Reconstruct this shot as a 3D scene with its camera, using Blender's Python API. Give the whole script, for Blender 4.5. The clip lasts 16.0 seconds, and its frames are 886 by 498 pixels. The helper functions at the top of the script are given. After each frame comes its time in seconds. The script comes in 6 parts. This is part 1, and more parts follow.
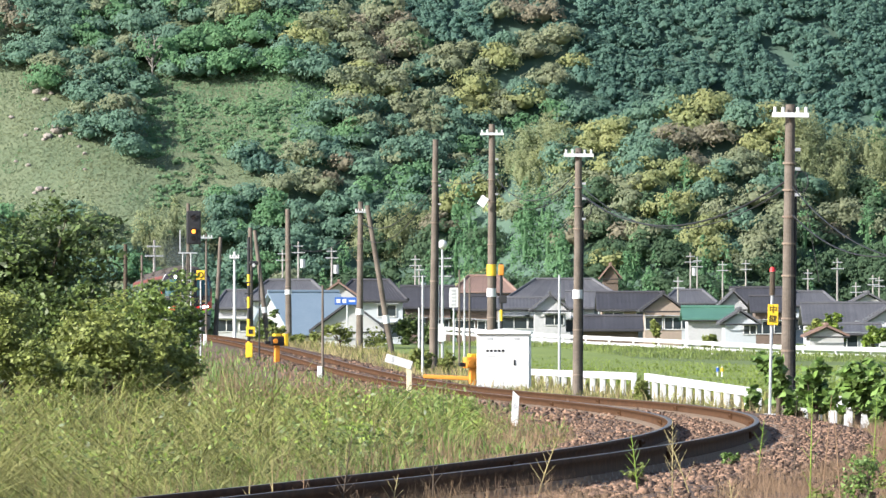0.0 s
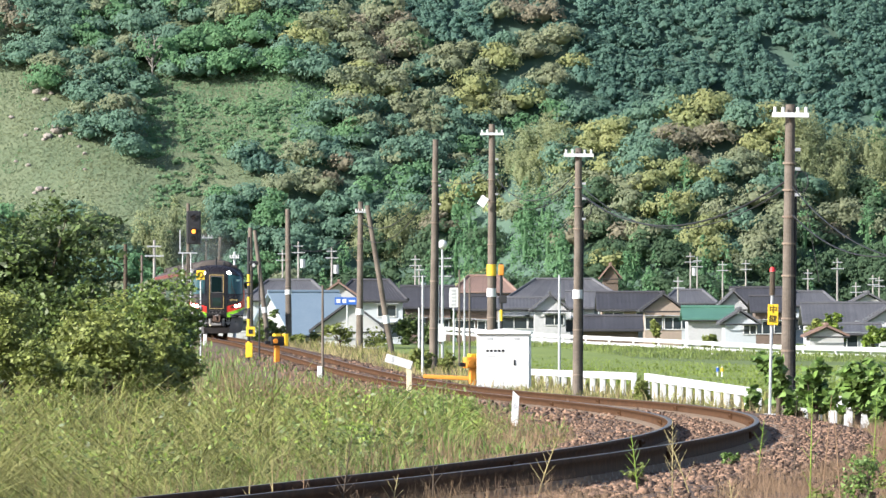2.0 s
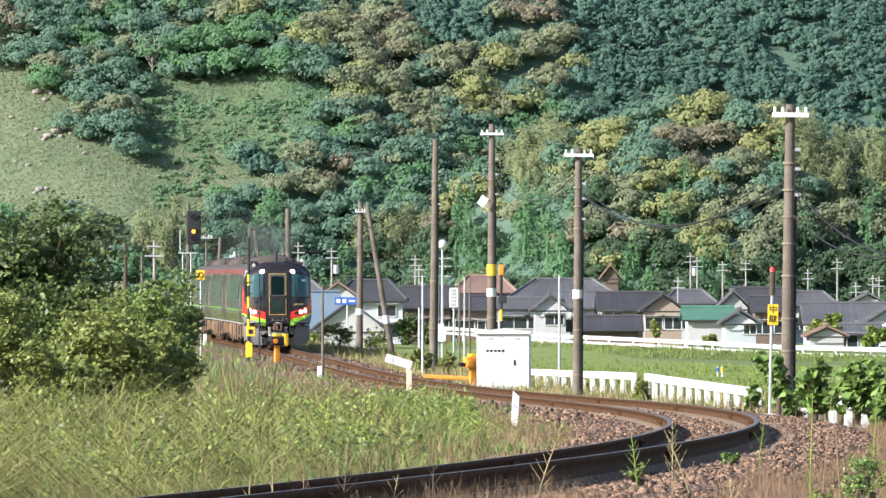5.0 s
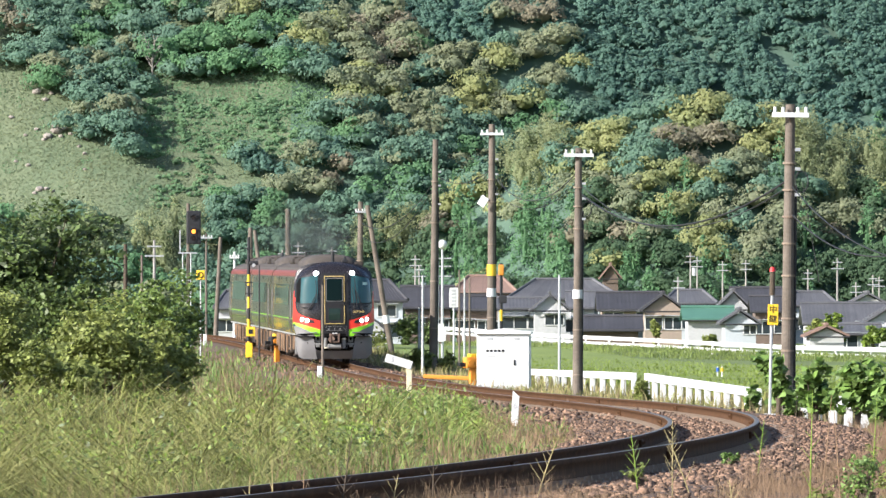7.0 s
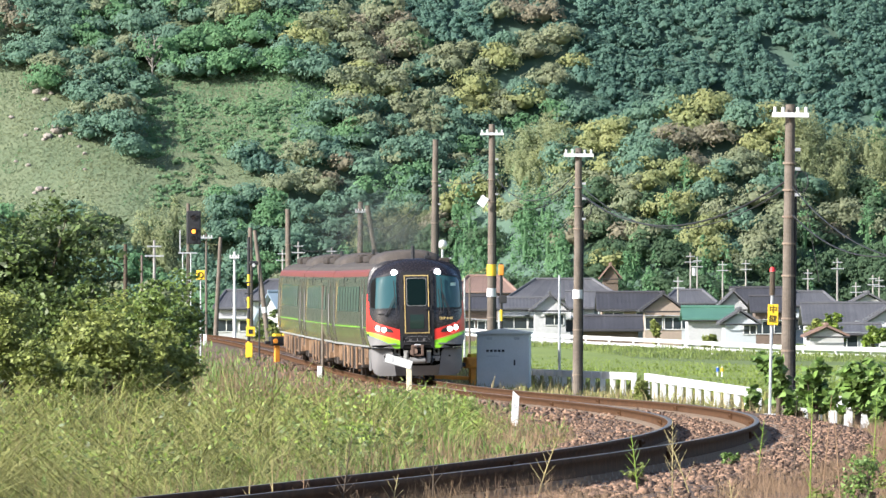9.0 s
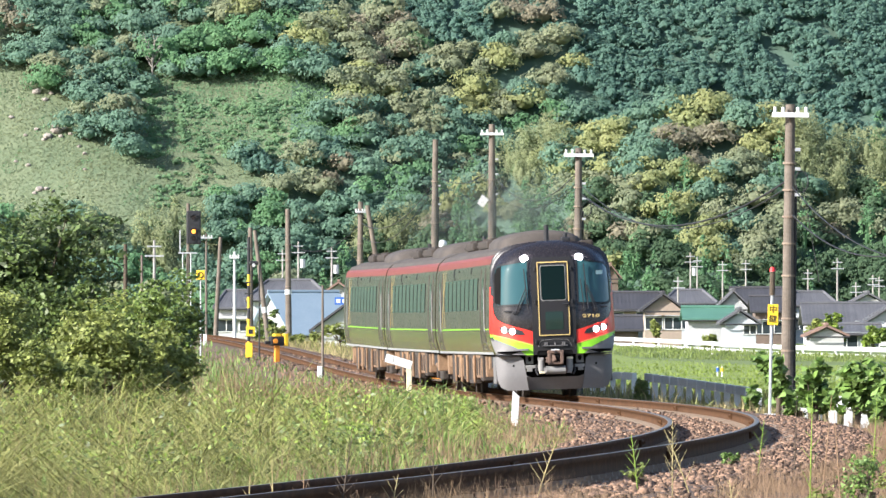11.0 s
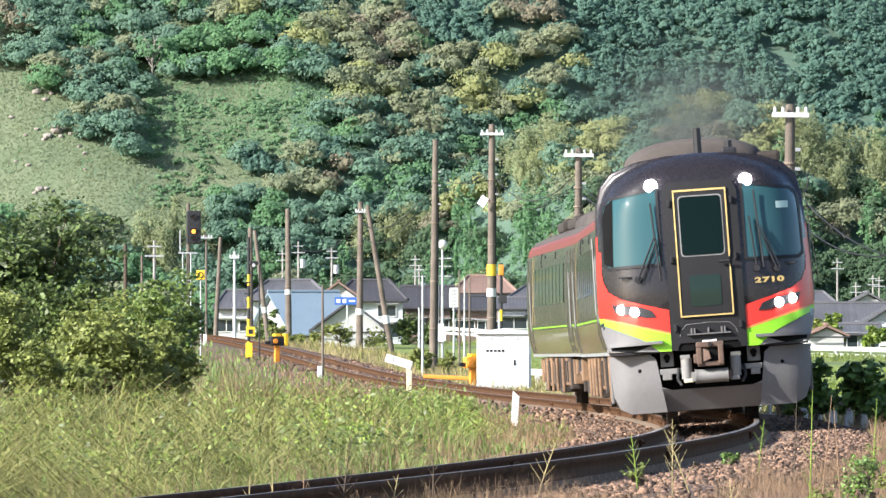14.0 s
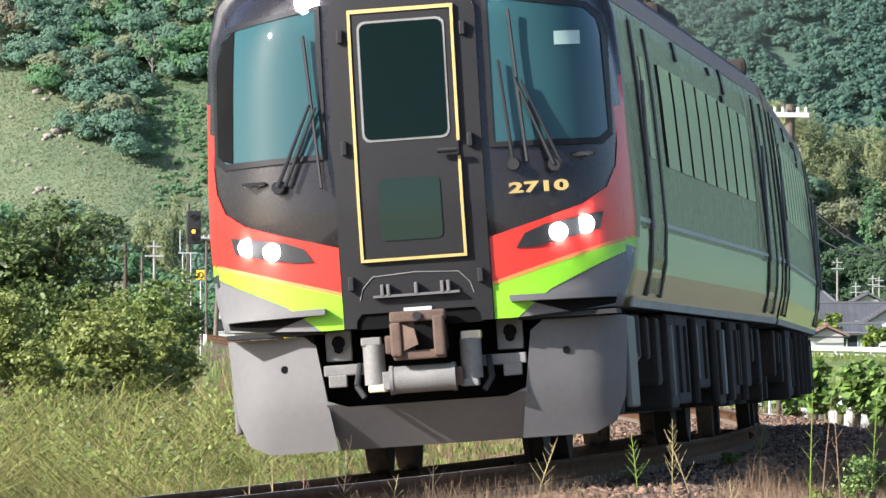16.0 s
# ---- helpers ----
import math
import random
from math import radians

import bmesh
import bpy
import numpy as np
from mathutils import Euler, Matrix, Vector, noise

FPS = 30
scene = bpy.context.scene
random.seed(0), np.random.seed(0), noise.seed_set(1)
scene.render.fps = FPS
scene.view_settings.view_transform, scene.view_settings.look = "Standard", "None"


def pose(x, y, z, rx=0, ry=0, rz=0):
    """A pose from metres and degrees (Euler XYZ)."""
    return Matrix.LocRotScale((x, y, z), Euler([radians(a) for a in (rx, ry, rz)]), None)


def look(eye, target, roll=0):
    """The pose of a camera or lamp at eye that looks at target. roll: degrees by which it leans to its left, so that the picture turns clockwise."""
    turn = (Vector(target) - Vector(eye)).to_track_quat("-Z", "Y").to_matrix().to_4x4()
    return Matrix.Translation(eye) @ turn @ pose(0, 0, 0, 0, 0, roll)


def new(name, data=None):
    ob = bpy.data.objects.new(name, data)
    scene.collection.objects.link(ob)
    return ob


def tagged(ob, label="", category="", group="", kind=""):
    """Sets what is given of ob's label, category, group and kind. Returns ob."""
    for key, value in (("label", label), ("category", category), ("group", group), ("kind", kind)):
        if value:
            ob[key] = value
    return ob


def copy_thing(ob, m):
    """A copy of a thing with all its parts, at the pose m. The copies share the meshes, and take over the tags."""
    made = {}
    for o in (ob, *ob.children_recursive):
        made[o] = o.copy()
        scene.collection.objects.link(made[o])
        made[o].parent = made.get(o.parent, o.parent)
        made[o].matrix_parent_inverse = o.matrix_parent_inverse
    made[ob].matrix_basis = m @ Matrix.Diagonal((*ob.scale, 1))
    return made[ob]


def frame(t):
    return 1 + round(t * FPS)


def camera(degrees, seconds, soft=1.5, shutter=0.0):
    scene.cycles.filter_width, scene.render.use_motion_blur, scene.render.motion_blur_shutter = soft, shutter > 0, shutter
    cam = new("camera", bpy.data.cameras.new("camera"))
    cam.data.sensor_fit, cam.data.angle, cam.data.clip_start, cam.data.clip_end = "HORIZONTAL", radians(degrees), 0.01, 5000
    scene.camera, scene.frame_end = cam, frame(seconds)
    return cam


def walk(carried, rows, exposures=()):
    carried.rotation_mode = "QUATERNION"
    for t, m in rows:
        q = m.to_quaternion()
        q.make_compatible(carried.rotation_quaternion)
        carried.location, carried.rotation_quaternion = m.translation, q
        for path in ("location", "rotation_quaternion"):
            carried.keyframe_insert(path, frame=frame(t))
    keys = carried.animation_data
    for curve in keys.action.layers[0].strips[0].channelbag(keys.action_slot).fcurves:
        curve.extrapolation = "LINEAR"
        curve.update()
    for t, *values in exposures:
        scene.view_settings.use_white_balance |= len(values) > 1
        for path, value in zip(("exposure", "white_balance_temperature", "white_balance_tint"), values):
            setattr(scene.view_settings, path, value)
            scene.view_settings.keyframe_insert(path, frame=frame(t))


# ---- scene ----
# ---------- camera ----------
EYE = (0.0, 0.0, 1.2)
cam = camera(6.106, 16.0, soft=1.5)
CAM_POSE = pose(0, 0, 1.2, 90.6197, 0, 0)
walk(cam, [(0, CAM_POSE), (16.0, CAM_POSE)], exposures=[(0, 1.0, 5900, 14), (8.0, 1.0, 5900, 14), (9.2, 1.12, 5900, 14), (11.3, 1.25, 5900, 14), (13.5, 1.25, 5900, 14), (14.5, 1.15, 5900, 14), (16.0, 1.06, 5900, 14)])

# ---------- light ----------
SUN_EL, SUN_AZ = 27.0, 241.0          # degrees; azimuth clockwise from +y
sun_dir = Vector((math.sin(radians(SUN_AZ)) * math.cos(radians(SUN_EL)),
                  math.cos(radians(SUN_AZ)) * math.cos(radians(SUN_EL)), math.sin(radians(SUN_EL))))
world = bpy.data.worlds.new("sky")
scene.world = world
world.use_nodes = True
wn = world.node_tree
sky = wn.nodes.new("ShaderNodeTexSky")
sky.sky_type, sky.sun_disc = "NISHITA", False
sky.sun_elevation, sky.sun_rotation = radians(SUN_EL), radians(SUN_AZ)
sky.dust_density, sky.air_density = 1.5, 1.0
wn.links.new(sky.outputs[0], wn.nodes["Background"].inputs[0])
wn.nodes["Background"].inputs[1].default_value = 0.095
sun = new("sun", bpy.data.lights.new("sun", "SUN"))
sun.data.energy, sun.data.angle, sun.data.color = 5.0, radians(0.53), (1.0, 0.93, 0.80)
sun.matrix_world = look(sun_dir * 100, (0, 0, 0))
scene.view_settings.exposure = 1.0

# ---------- materials ----------
def material(name, a, b=None, scale=2.0, rough=0.8, metal=0.0, bump=0.0, fine=14.0, island=0.0, spec=0.5, through_light=0.0, glow=0.0, coat=0.0, obrand=0.0):
    """Two-scale mottled surface between colours a and b."""
    m = bpy.data.materials.new(name)
    m.use_nodes = True
    nt = m.node_tree
    n, l = nt.nodes, nt.links
    p = n["Principled BSDF"]
    b = b or tuple(c * 0.8 for c in a)
    tc = n.new("ShaderNodeTexCoord")
    n1 = n.new("ShaderNodeTexNoise")
    n1.inputs["Scale"].default_value, n1.inputs["Detail"].default_value = scale, 3
    n2 = n.new("ShaderNodeTexNoise")
    n2.inputs["Scale"].default_value, n2.inputs["Detail"].default_value = scale * fine, 4
    l.new(tc.outputs["Object"], n1.inputs["Vector"])
    l.new(tc.outputs["Object"], n2.inputs["Vector"])
    add = n.new("ShaderNodeMath")
    add.operation = "MULTIPLY_ADD"
    l.new(n2.outputs[0], add.inputs[0])
    add.inputs[1].default_value = 0.5
    l.new(n1.outputs[0], add.inputs[2])
    ramp = n.new("ShaderNodeMapRange")
    ramp.inputs[1].default_value, ramp.inputs[2].default_value = 0.5, 1.0
    l.new(add.outputs[0], ramp.inputs[0])
    mix = n.new("ShaderNodeMix")
    mix.data_type = "RGBA"
    l.new(ramp.outputs[0], mix.inputs[0])
    mix.inputs[6].default_value, mix.inputs[7].default_value = (*a, 1), (*b, 1)
    colour = mix.outputs[2]
    if island or obrand:
        if island:
            g = n.new("ShaderNodeNewGeometry")
            src = g.outputs["Random Per Island"]
        else:
            src = n.new("ShaderNodeObjectInfo").outputs["Random"]
        r = n.new("ShaderNodeMapRange")
        k = island or obrand
        r.inputs[3].default_value, r.inputs[4].default_value = 1 - k, 1 + k
        l.new(src, r.inputs[0])
        mul = n.new("ShaderNodeVectorMath")
        mul.operation = "SCALE"
        l.new(colour, mul.inputs[0])
        l.new(r.outputs[0], mul.inputs["Scale"])
        colour = mul.outputs[0]
    l.new(colour, p.inputs["Base Color"])
    rr = n.new("ShaderNodeMapRange")
    rr.inputs[3].default_value, rr.inputs[4].default_value = max(rough - 0.08, 0.02), min(rough + 0.1, 1)
    l.new(n2.outputs[0], rr.inputs[0])
    l.new(rr.outputs[0], p.inputs["Roughness"])
    p.inputs["Metallic"].default_value = metal
    p.inputs["Specular IOR Level"].default_value = spec
    p.inputs["Coat Weight"].default_value = coat
    p.inputs["Coat Roughness"].default_value = 0.06
    if bump:
        bp = n.new("ShaderNodeBump")
        bp.inputs["Strength"].default_value, bp.inputs["Distance"].default_value = 0.6, bump
        l.new(add.outputs[0], bp.inputs["Height"])
        l.new(bp.outputs[0], p.inputs["Normal"])
    if glow:
        l.new(colour, p.inputs["Emission Color"])
        p.inputs["Emission Strength"].default_value = glow
    if through_light:
        tr = n.new("ShaderNodeBsdfTranslucent")
        l.new(colour, tr.inputs[0])
        mx = n.new("ShaderNodeMixShader")
        mx.inputs[0].default_value = through_light
        l.new(p.outputs[0], mx.inputs[1])
        l.new(tr.outputs[0], mx.inputs[2])
        l.new(mx.outputs[0], n["Material Output"].inputs[0])
    return m

def glass_mat(name, tint, rough=0.02, spec=0.5):
    m = bpy.data.materials.new(name)
    m.use_nodes = True
    p = m.node_tree.nodes["Principled BSDF"]
    p.inputs["Base Color"].default_value = (*tint, 1)
    p.inputs["Roughness"].default_value = rough
    p.inputs["Specular IOR Level"].default_value = spec
    return m

M_soil = material("soil_with_dry_grass", (0.13, 0.105, 0.055), (0.07, 0.075, 0.03), 0.5, 0.95, bump=0.03)
M_ballast = material("ballast_bed", (0.15, 0.095, 0.06), (0.075, 0.047, 0.03), 1.5, 0.95, bump=0.05, fine=10)
M_stone = material("ballast_stone", (0.25, 0.155, 0.10), (0.085, 0.052, 0.034), 2.0, 0.9, island=0.75, bump=0.004)
M_field = material("young_crop", (0.19, 0.24, 0.045), (0.13, 0.18, 0.035), 0.12, 0.9, fine=20, bump=0.05)
M_verge = material("verge_grass", (0.13, 0.17, 0.045), (0.085, 0.125, 0.032), 0.2, 0.9, fine=18, bump=0.05)
M_rail_top = material("worn_rail_head", (0.27, 0.225, 0.185), (0.18, 0.14, 0.11), 3, 0.42, metal=0.8)
M_rail = material("rusted_rail", (0.11, 0.057, 0.028), (0.05, 0.027, 0.015), 4, 0.9, bump=0.002, spec=0.1)
M_sleeper = material("grey_concrete_sleeper", (0.30, 0.24, 0.18), (0.20, 0.15, 0.11), 4, 0.9)
M_conc = material("weathered_concrete_pole", (0.195, 0.163, 0.128), (0.095, 0.076, 0.058), 1.6, 0.9, bump=0.004)
M_white = material("white_paint", (0.70, 0.705, 0.69), (0.60, 0.60, 0.57), 1.2, 0.55)
M_galv = material("galvanised_steel", (0.55, 0.56, 0.56), (0.42, 0.43, 0.43), 5, 0.5, metal=0.5)
M_black = material("black_painted_steel", (0.02, 0.02, 0.022), (0.012, 0.012, 0.013), 4, 0.5)
M_dark = material("dark_rubber", (0.018, 0.018, 0.02), (0.03, 0.03, 0.03), 5, 0.75)
M_yellow = material("warning_yellow", (0.83, 0.55, 0.02), (0.74, 0.47, 0.02), 4, 0.55)
M_orange = material("orange_paint", (0.80, 0.30, 0.02), (0.62, 0.24, 0.03), 4, 0.6)
M_cream = material("aged_cream_paint", (0.74, 0.68, 0.48), (0.62, 0.54, 0.36), 6, 0.7)
M_red = material("red_lamp", (0.65, 0.03, 0.03), None, 4, 0.4)
M_wire = material("black_cable", (0.02, 0.02, 0.02), None, 4, 0.6)
M_grass_a = material("green_grass_blade", (0.25, 0.25, 0.066), (0.14, 0.155, 0.04), 0.35, 0.65, island=0.75, through_light=0.12)
M_grass_b = material("straw_grass_blade", (0.38, 0.31, 0.15), (0.26, 0.21, 0.09), 0.35, 0.8, island=0.5, through_light=0.18)
M_grass_c = material("reddish_seed_grass", (0.30, 0.19, 0.12), (0.24, 0.17, 0.09), 0.35, 0.85, island=0.3, through_light=0.25)
M_grass_d = material("yellow_green_blade", (0.36, 0.35, 0.12), (0.20, 0.215, 0.06), 0.35, 0.65, island=0.5, through_light=0.25)
M_grass_e = material("lush_green_blade", (0.17, 0.26, 0.05), (0.085, 0.15, 0.03), 0.35, 0.6, island=0.75, through_light=0.15)
M_leaf_a = material("fresh_broad_leaf", (0.23, 0.31, 0.045), (0.12, 0.19, 0.028), 0.6, 0.5, island=0.6, through_light=0.22)
M_leaf_b = material("bush_leaf", (0.24, 0.27, 0.065), (0.14, 0.18, 0.04), 0.6, 0.6, island=0.4, through_light=0.28)
M_leaf_c = material("dark_tree_leaf", (0.115, 0.16, 0.038), (0.055, 0.09, 0.022), 0.6, 0.5, island=0.55, through_light=0.25)
M_leaf_d = material("mid_green_leaf", (0.16, 0.22, 0.045), (0.08, 0.13, 0.026), 0.6, 0.5, island=0.5, through_light=0.25)
M_vine = material("vine_leaf", (0.16, 0.25, 0.05), (0.09, 0.16, 0.032), 0.8, 0.55, island=0.5, through_light=0.22)
M_bark = material("bark", (0.10, 0.075, 0.05), (0.06, 0.045, 0.03), 6, 0.95, bump=0.01)
M_road = material("asphalt", (0.06, 0.06, 0.06), (0.045, 0.045, 0.045), 1, 0.9)

# ---------- building helpers ----------
def part(name, bm, mat, parent=None, label="", smooth=False):
    me = bpy.data.meshes.new(name)
    bm.to_mesh(me)
    bm.free()
    for m in (mat if isinstance(mat, (list, tuple)) else (mat,)):
        me.materials.append(m)
    if smooth:
        me.polygons.foreach_set("use_smooth", [True] * len(me.polygons))
    ob = new(name, me)
    if parent:
        ob.parent = parent
    if label:
        ob["label"] = label
    return ob

def thing(name, label, category, m=None, group="", kind=""):
    ob = new(name)
    if m is not None:
        ob.matrix_basis = m
    return tagged(ob, label, category, group, kind)

def box(bm, x, y, z, sx, sy, sz, m=None, bevel=0.0):
    r = bmesh.ops.create_cube(bm, size=1.0, matrix=(m or Matrix()) @ Matrix.Translation((x, y, z)) @ Matrix.Diagonal((sx, sy, sz, 1)))
    if bevel:
        es = {e for v in r["verts"] for e in v.link_edges}
        bmesh.ops.bevel(bm, geom=list(es), offset=bevel, segments=2, affect="EDGES", profile=0.6)
    return bm

def bx(x, y, z, sx, sy, sz, m=None, bevel=0.0):
    return box(bmesh.new(), x, y, z, sx, sy, sz, m, bevel)

def rod(bm, p, q, r0, r1=None, n=10):
    p, q = Vector(p), Vector(q)
    r1 = r0 if r1 is None else r1
    d = q - p
    m = Matrix.Translation((p + q) / 2) @ d.to_track_quat("Z", "Y").to_matrix().to_4x4()
    bmesh.ops.create_cone(bm, cap_ends=True, segments=n, radius1=r0, radius2=r1, depth=d.length, matrix=m)
    return bm

def rd(p, q, r0, r1=None, n=10):
    return rod(bmesh.new(), p, q, r0, r1, n)

def raw(name, verts, faces, mats, index=None, parent=None, smooth=False):
    """A mesh from arrays computed in place."""
    me = bpy.data.meshes.new(name)
    verts, faces = np.asarray(verts, np.float32), np.asarray(faces, np.int32)
    k = faces.shape[1]
    me.vertices.add(len(verts))
    me.vertices.foreach_set("co", verts.ravel())
    me.loops.add(faces.size)
    me.loops.foreach_set("vertex_index", faces.ravel())
    me.polygons.add(len(faces))
    me.polygons.foreach_set("loop_start", np.arange(0, faces.size, k, dtype=np.int32))
    for m in (mats if isinstance(mats, (list, tuple)) else (mats,)):
        me.materials.append(m)
    if index is not None:
        me.polygons.foreach_set("material_index", np.asarray(index, np.int32))
    if smooth is not False:
        me.polygons.foreach_set("use_smooth", np.ones(len(faces), bool) & np.asarray(smooth))
    me.update(calc_edges=True)
    ob = new(name, me)
    if parent:
        ob.parent = parent
    return ob

rng = np.random.RandomState(7)

def unit(v):
    return v / np.maximum(np.linalg.norm(v, axis=-1, keepdims=True), 1e-6)

def leaf_arrays(c, nrm, size, aspect=0.6, fold=0.0):
    """Diamond leaves at centres c, facing nrm."""
    n = len(c)
    t = unit(np.cross(nrm, rng.normal(size=(n, 3))))
    b = np.cross(nrm, t)
    s = np.asarray(size).reshape(-1, 1)
    k = rng.uniform(-0.25, 0.25, (n, 1))
    v = np.stack([c - t * s * 0.5, c + b * s * aspect * 0.5 + t * s * k * 0.5 - nrm * s * fold, c + t * s * 0.5, c - b * s * aspect * 0.5 + t * s * k * 0.5 - nrm * s * fold], 1)
    return v.reshape(-1, 3)

def leaves(name, c, nrm, size, mat, aspect=0.6, parent=None, fold=0.0):
    v = leaf_arrays(c, nrm, size, aspect, fold)
    return raw(name, v, np.arange(len(v)).reshape(-1, 4), mat, parent=parent)

# ---------- the line of the track: distance, sideways, rail height, lean in degrees ----------
LINE = np.array([(-356.4, -60, 0.7, 3), (-35.64, -12.6, 0.68, 4), (0, -7.0, 0.55, 4), (17.82, -4.5, 0.485, 4), (35.64, -2.171, 0.416, 4), (53.46, -0.143, 0.347, 4.1), (71.28, 1.468, 0.275, 4.07), (89.1, 2.667, 0.201, 4.0), (106.92, 3.468, 0.13, 4.03), (124.74, 3.883, 0.064, 4.11), (142.56, 3.912, 0.005, 4.05), (160.38, 3.557, -0.045, 3.43), (178.2, 2.847, -0.081, 2.44), (196.02, 1.859, -0.095, 1.76), (213.84, 0.709, -0.077, 1.47), (231.66, -0.483, -0.023, 1.24), (258.39, -2.177, 0.13, 0.64), (285.12, -3.755, 0.35, 0.32), (320.76, -5.888, 0.684, 0.31), (356.4, -8.102, 0.994, 0.31), (392.04, -10.295, 1.236, 0.22), (427.68, -12.488, 1.394, 0.08), (463.32, -14.716, 1.463, 0), (534.6, -19.2, 1.47, 0), (1069.2, -52, 1.4, 0)])
_s = np.zeros_like(LINE)
_h = np.diff(LINE[:, 0])
_dl = np.diff(LINE, axis=0) / _h[:, None]
_s[1:-1] = (_dl[1:] * _h[:-1, None] + _dl[:-1] * _h[1:, None]) / (_h[1:] + _h[:-1])[:, None]
_s[0], _s[-1] = _dl[0], _dl[-1]

def line(d):
    """(x, z, lean) of the track at distance d (numbers or arrays)."""
    d = np.asarray(d, float)
    i = np.clip(np.searchsorted(LINE[:, 0], d) - 1, 0, len(LINE) - 2)
    h = _h[i]
    u = ((d - LINE[i, 0]) / h)[..., None]
    h = h[..., None]
    p = (2*u**3 - 3*u**2 + 1)*LINE[i] + (u**3 - 2*u**2 + u)*h*_s[i] + (3*u**2 - 2*u**3)*LINE[i+1] + (u**3 - u**2)*h*_s[i+1]
    return p[..., 1], p[..., 2], p[..., 3]

def lerp(x, xs, ys):
    return np.interp(x, xs, ys)

ROAD_D = lambda x: 499 + (26.6 - x) / 0.122        # the road crosses behind the field
ROAD_Z = lambda d: lerp(d, [356, 499, 606, 713, 890], [-0.2, 0.10, 0.52, 1.15, 1.3])

def ground_z(x, d):
    """Height of the ground."""
    x, d = np.asarray(x, float), np.asarray(d, float)
    tx, tz, ln = line(d)
    e = x - tx
    ae = np.abs(e)
    bed = tz - 0.19 + np.tan(np.radians(ln * 0.9)) * np.clip(e, -1.6, 1.6) * 0.8
    left = tz - 0.42 + 0.0 * e
    field = np.where(d < 499, -0.32, lerp(d, [499, 800, 980], [-0.32, 0.5, 0.8]))
    rd_ = ROAD_D(x)
    k = np.clip((d - (rd_ - 45)) / 38, 0, 1)
    field = np.maximum(field, (1 - k) * field + k * ROAD_Z(np.clip(rd_, 356, 890)))
    near = np.clip((150 - d) / 55, 0, 1)
    bank = near * (tz - 0.26) + (1 - near) * (tz - 0.42)
    w = np.clip((e - 4.5 - near * 3.5) / 5.0, 0, 1)
    w = w * w * (3 - 2 * w)
    far = np.clip((d - 560) / 140, 0, 1)
    right = (1 - w) * bank + w * np.where(d < 214, lerp(d, [90, 178, 214], [-0.1, -0.3, -0.32]), field)
    side = np.where(e < 0, left, right)
    f = np.clip((ae - 1.75) / 1.0, 0, 1)
    z = (1 - f) * bed + f * side
    town = 0.75
    return (1 - far) * z + far * np.where(e < 0, np.minimum(z, 1.0), np.maximum(town, 0))

# ground: one sheet to the horizon, its rows following the track
rows_d = np.unique(np.concatenate([[-3000, -800, -200, -60, 0, 20, 30], np.arange(36, 170, 1.5), np.arange(170, 300, 4), np.arange(300, 640, 8), np.arange(640, 1160, 25), [1300, 2000, 3500, 4800]]))
cols = np.array([-3000, -900, -300, -120, -60, -36, -24, -18, -14, -11, -9, -7.5, -6, -5, -4.2, -3.4, -2.8, -2.4, -2.05, -1.75, -1.3, -0.8, -0.3, 0.3, 0.8, 1.3, 1.75, 2.05, 2.4, 2.8, 3.4, 4.2, 5, 6, 7.5, 9, 11, 13, 16, 20, 26, 34, 46, 70, 130, 320, 900, 3000])
GD, GE = np.meshgrid(rows_d, cols, indexing="ij")
GX = line(np.clip(GD, -60, 900))[0] + GE
GZ = ground_z(GX, np.clip(GD, -60, 1150))
GZ += np.where(np.abs(GE) > 2.3, rng.normal(size=GZ.shape) * 0.025, rng.normal(size=GZ.shape) * 0.008) * (np.abs(GE) < 30)
nr, nc = GD.shape
idx = np.arange(nr * nc).reshape(nr, nc)
quads = np.stack([idx[:-1, :-1], idx[:-1, 1:], idx[1:, 1:], idx[1:, :-1]], -1).reshape(-1, 4)
ce = (GE[:-1, :-1] + GE[1:, 1:]) / 2
cd = (GD[:-1, :-1] + GD[1:, 1:]) / 2
mi = np.where(np.abs(ce) < 2.6, 1, 0)
mi = np.where((ce > 2.6) & (ce < 5.5) & (cd < 150), 1, mi)
mi = np.where((ce > 7) & (cd > 215), 2, mi)
mi = np.where((ce > 5) & (cd > ROAD_D((GX[:-1, :-1] + GX[1:, 1:]) / 2) - 50), 3, mi)
ground = raw("ground", np.stack([GX, GD, GZ], -1).reshape(-1, 3), quads, [M_soil, M_ballast, M_field, M_verge], mi.ravel(), smooth=True)
tagged(ground, "weedy ground with stony track bed and green crop field", "ground", kind="structure")

# ---------- track ----------
GAUGE = 1.132
PROFILE = [(-0.032, 0.0), (0.032, 0.0), (0.035, -0.012), (0.035, -0.035), (0.010, -0.048), (0.008, -0.13), (0.062, -0.15), (0.062, -0.165), (-0.062, -0.165), (-0.062, -0.15), (-0.008, -0.13), (-0.010, -0.048), (-0.035, -0.035), (-0.035, -0.012)]
track = thing("railway_track", "single rusty railway track curving on brown ballast", "railway track", kind="structure")

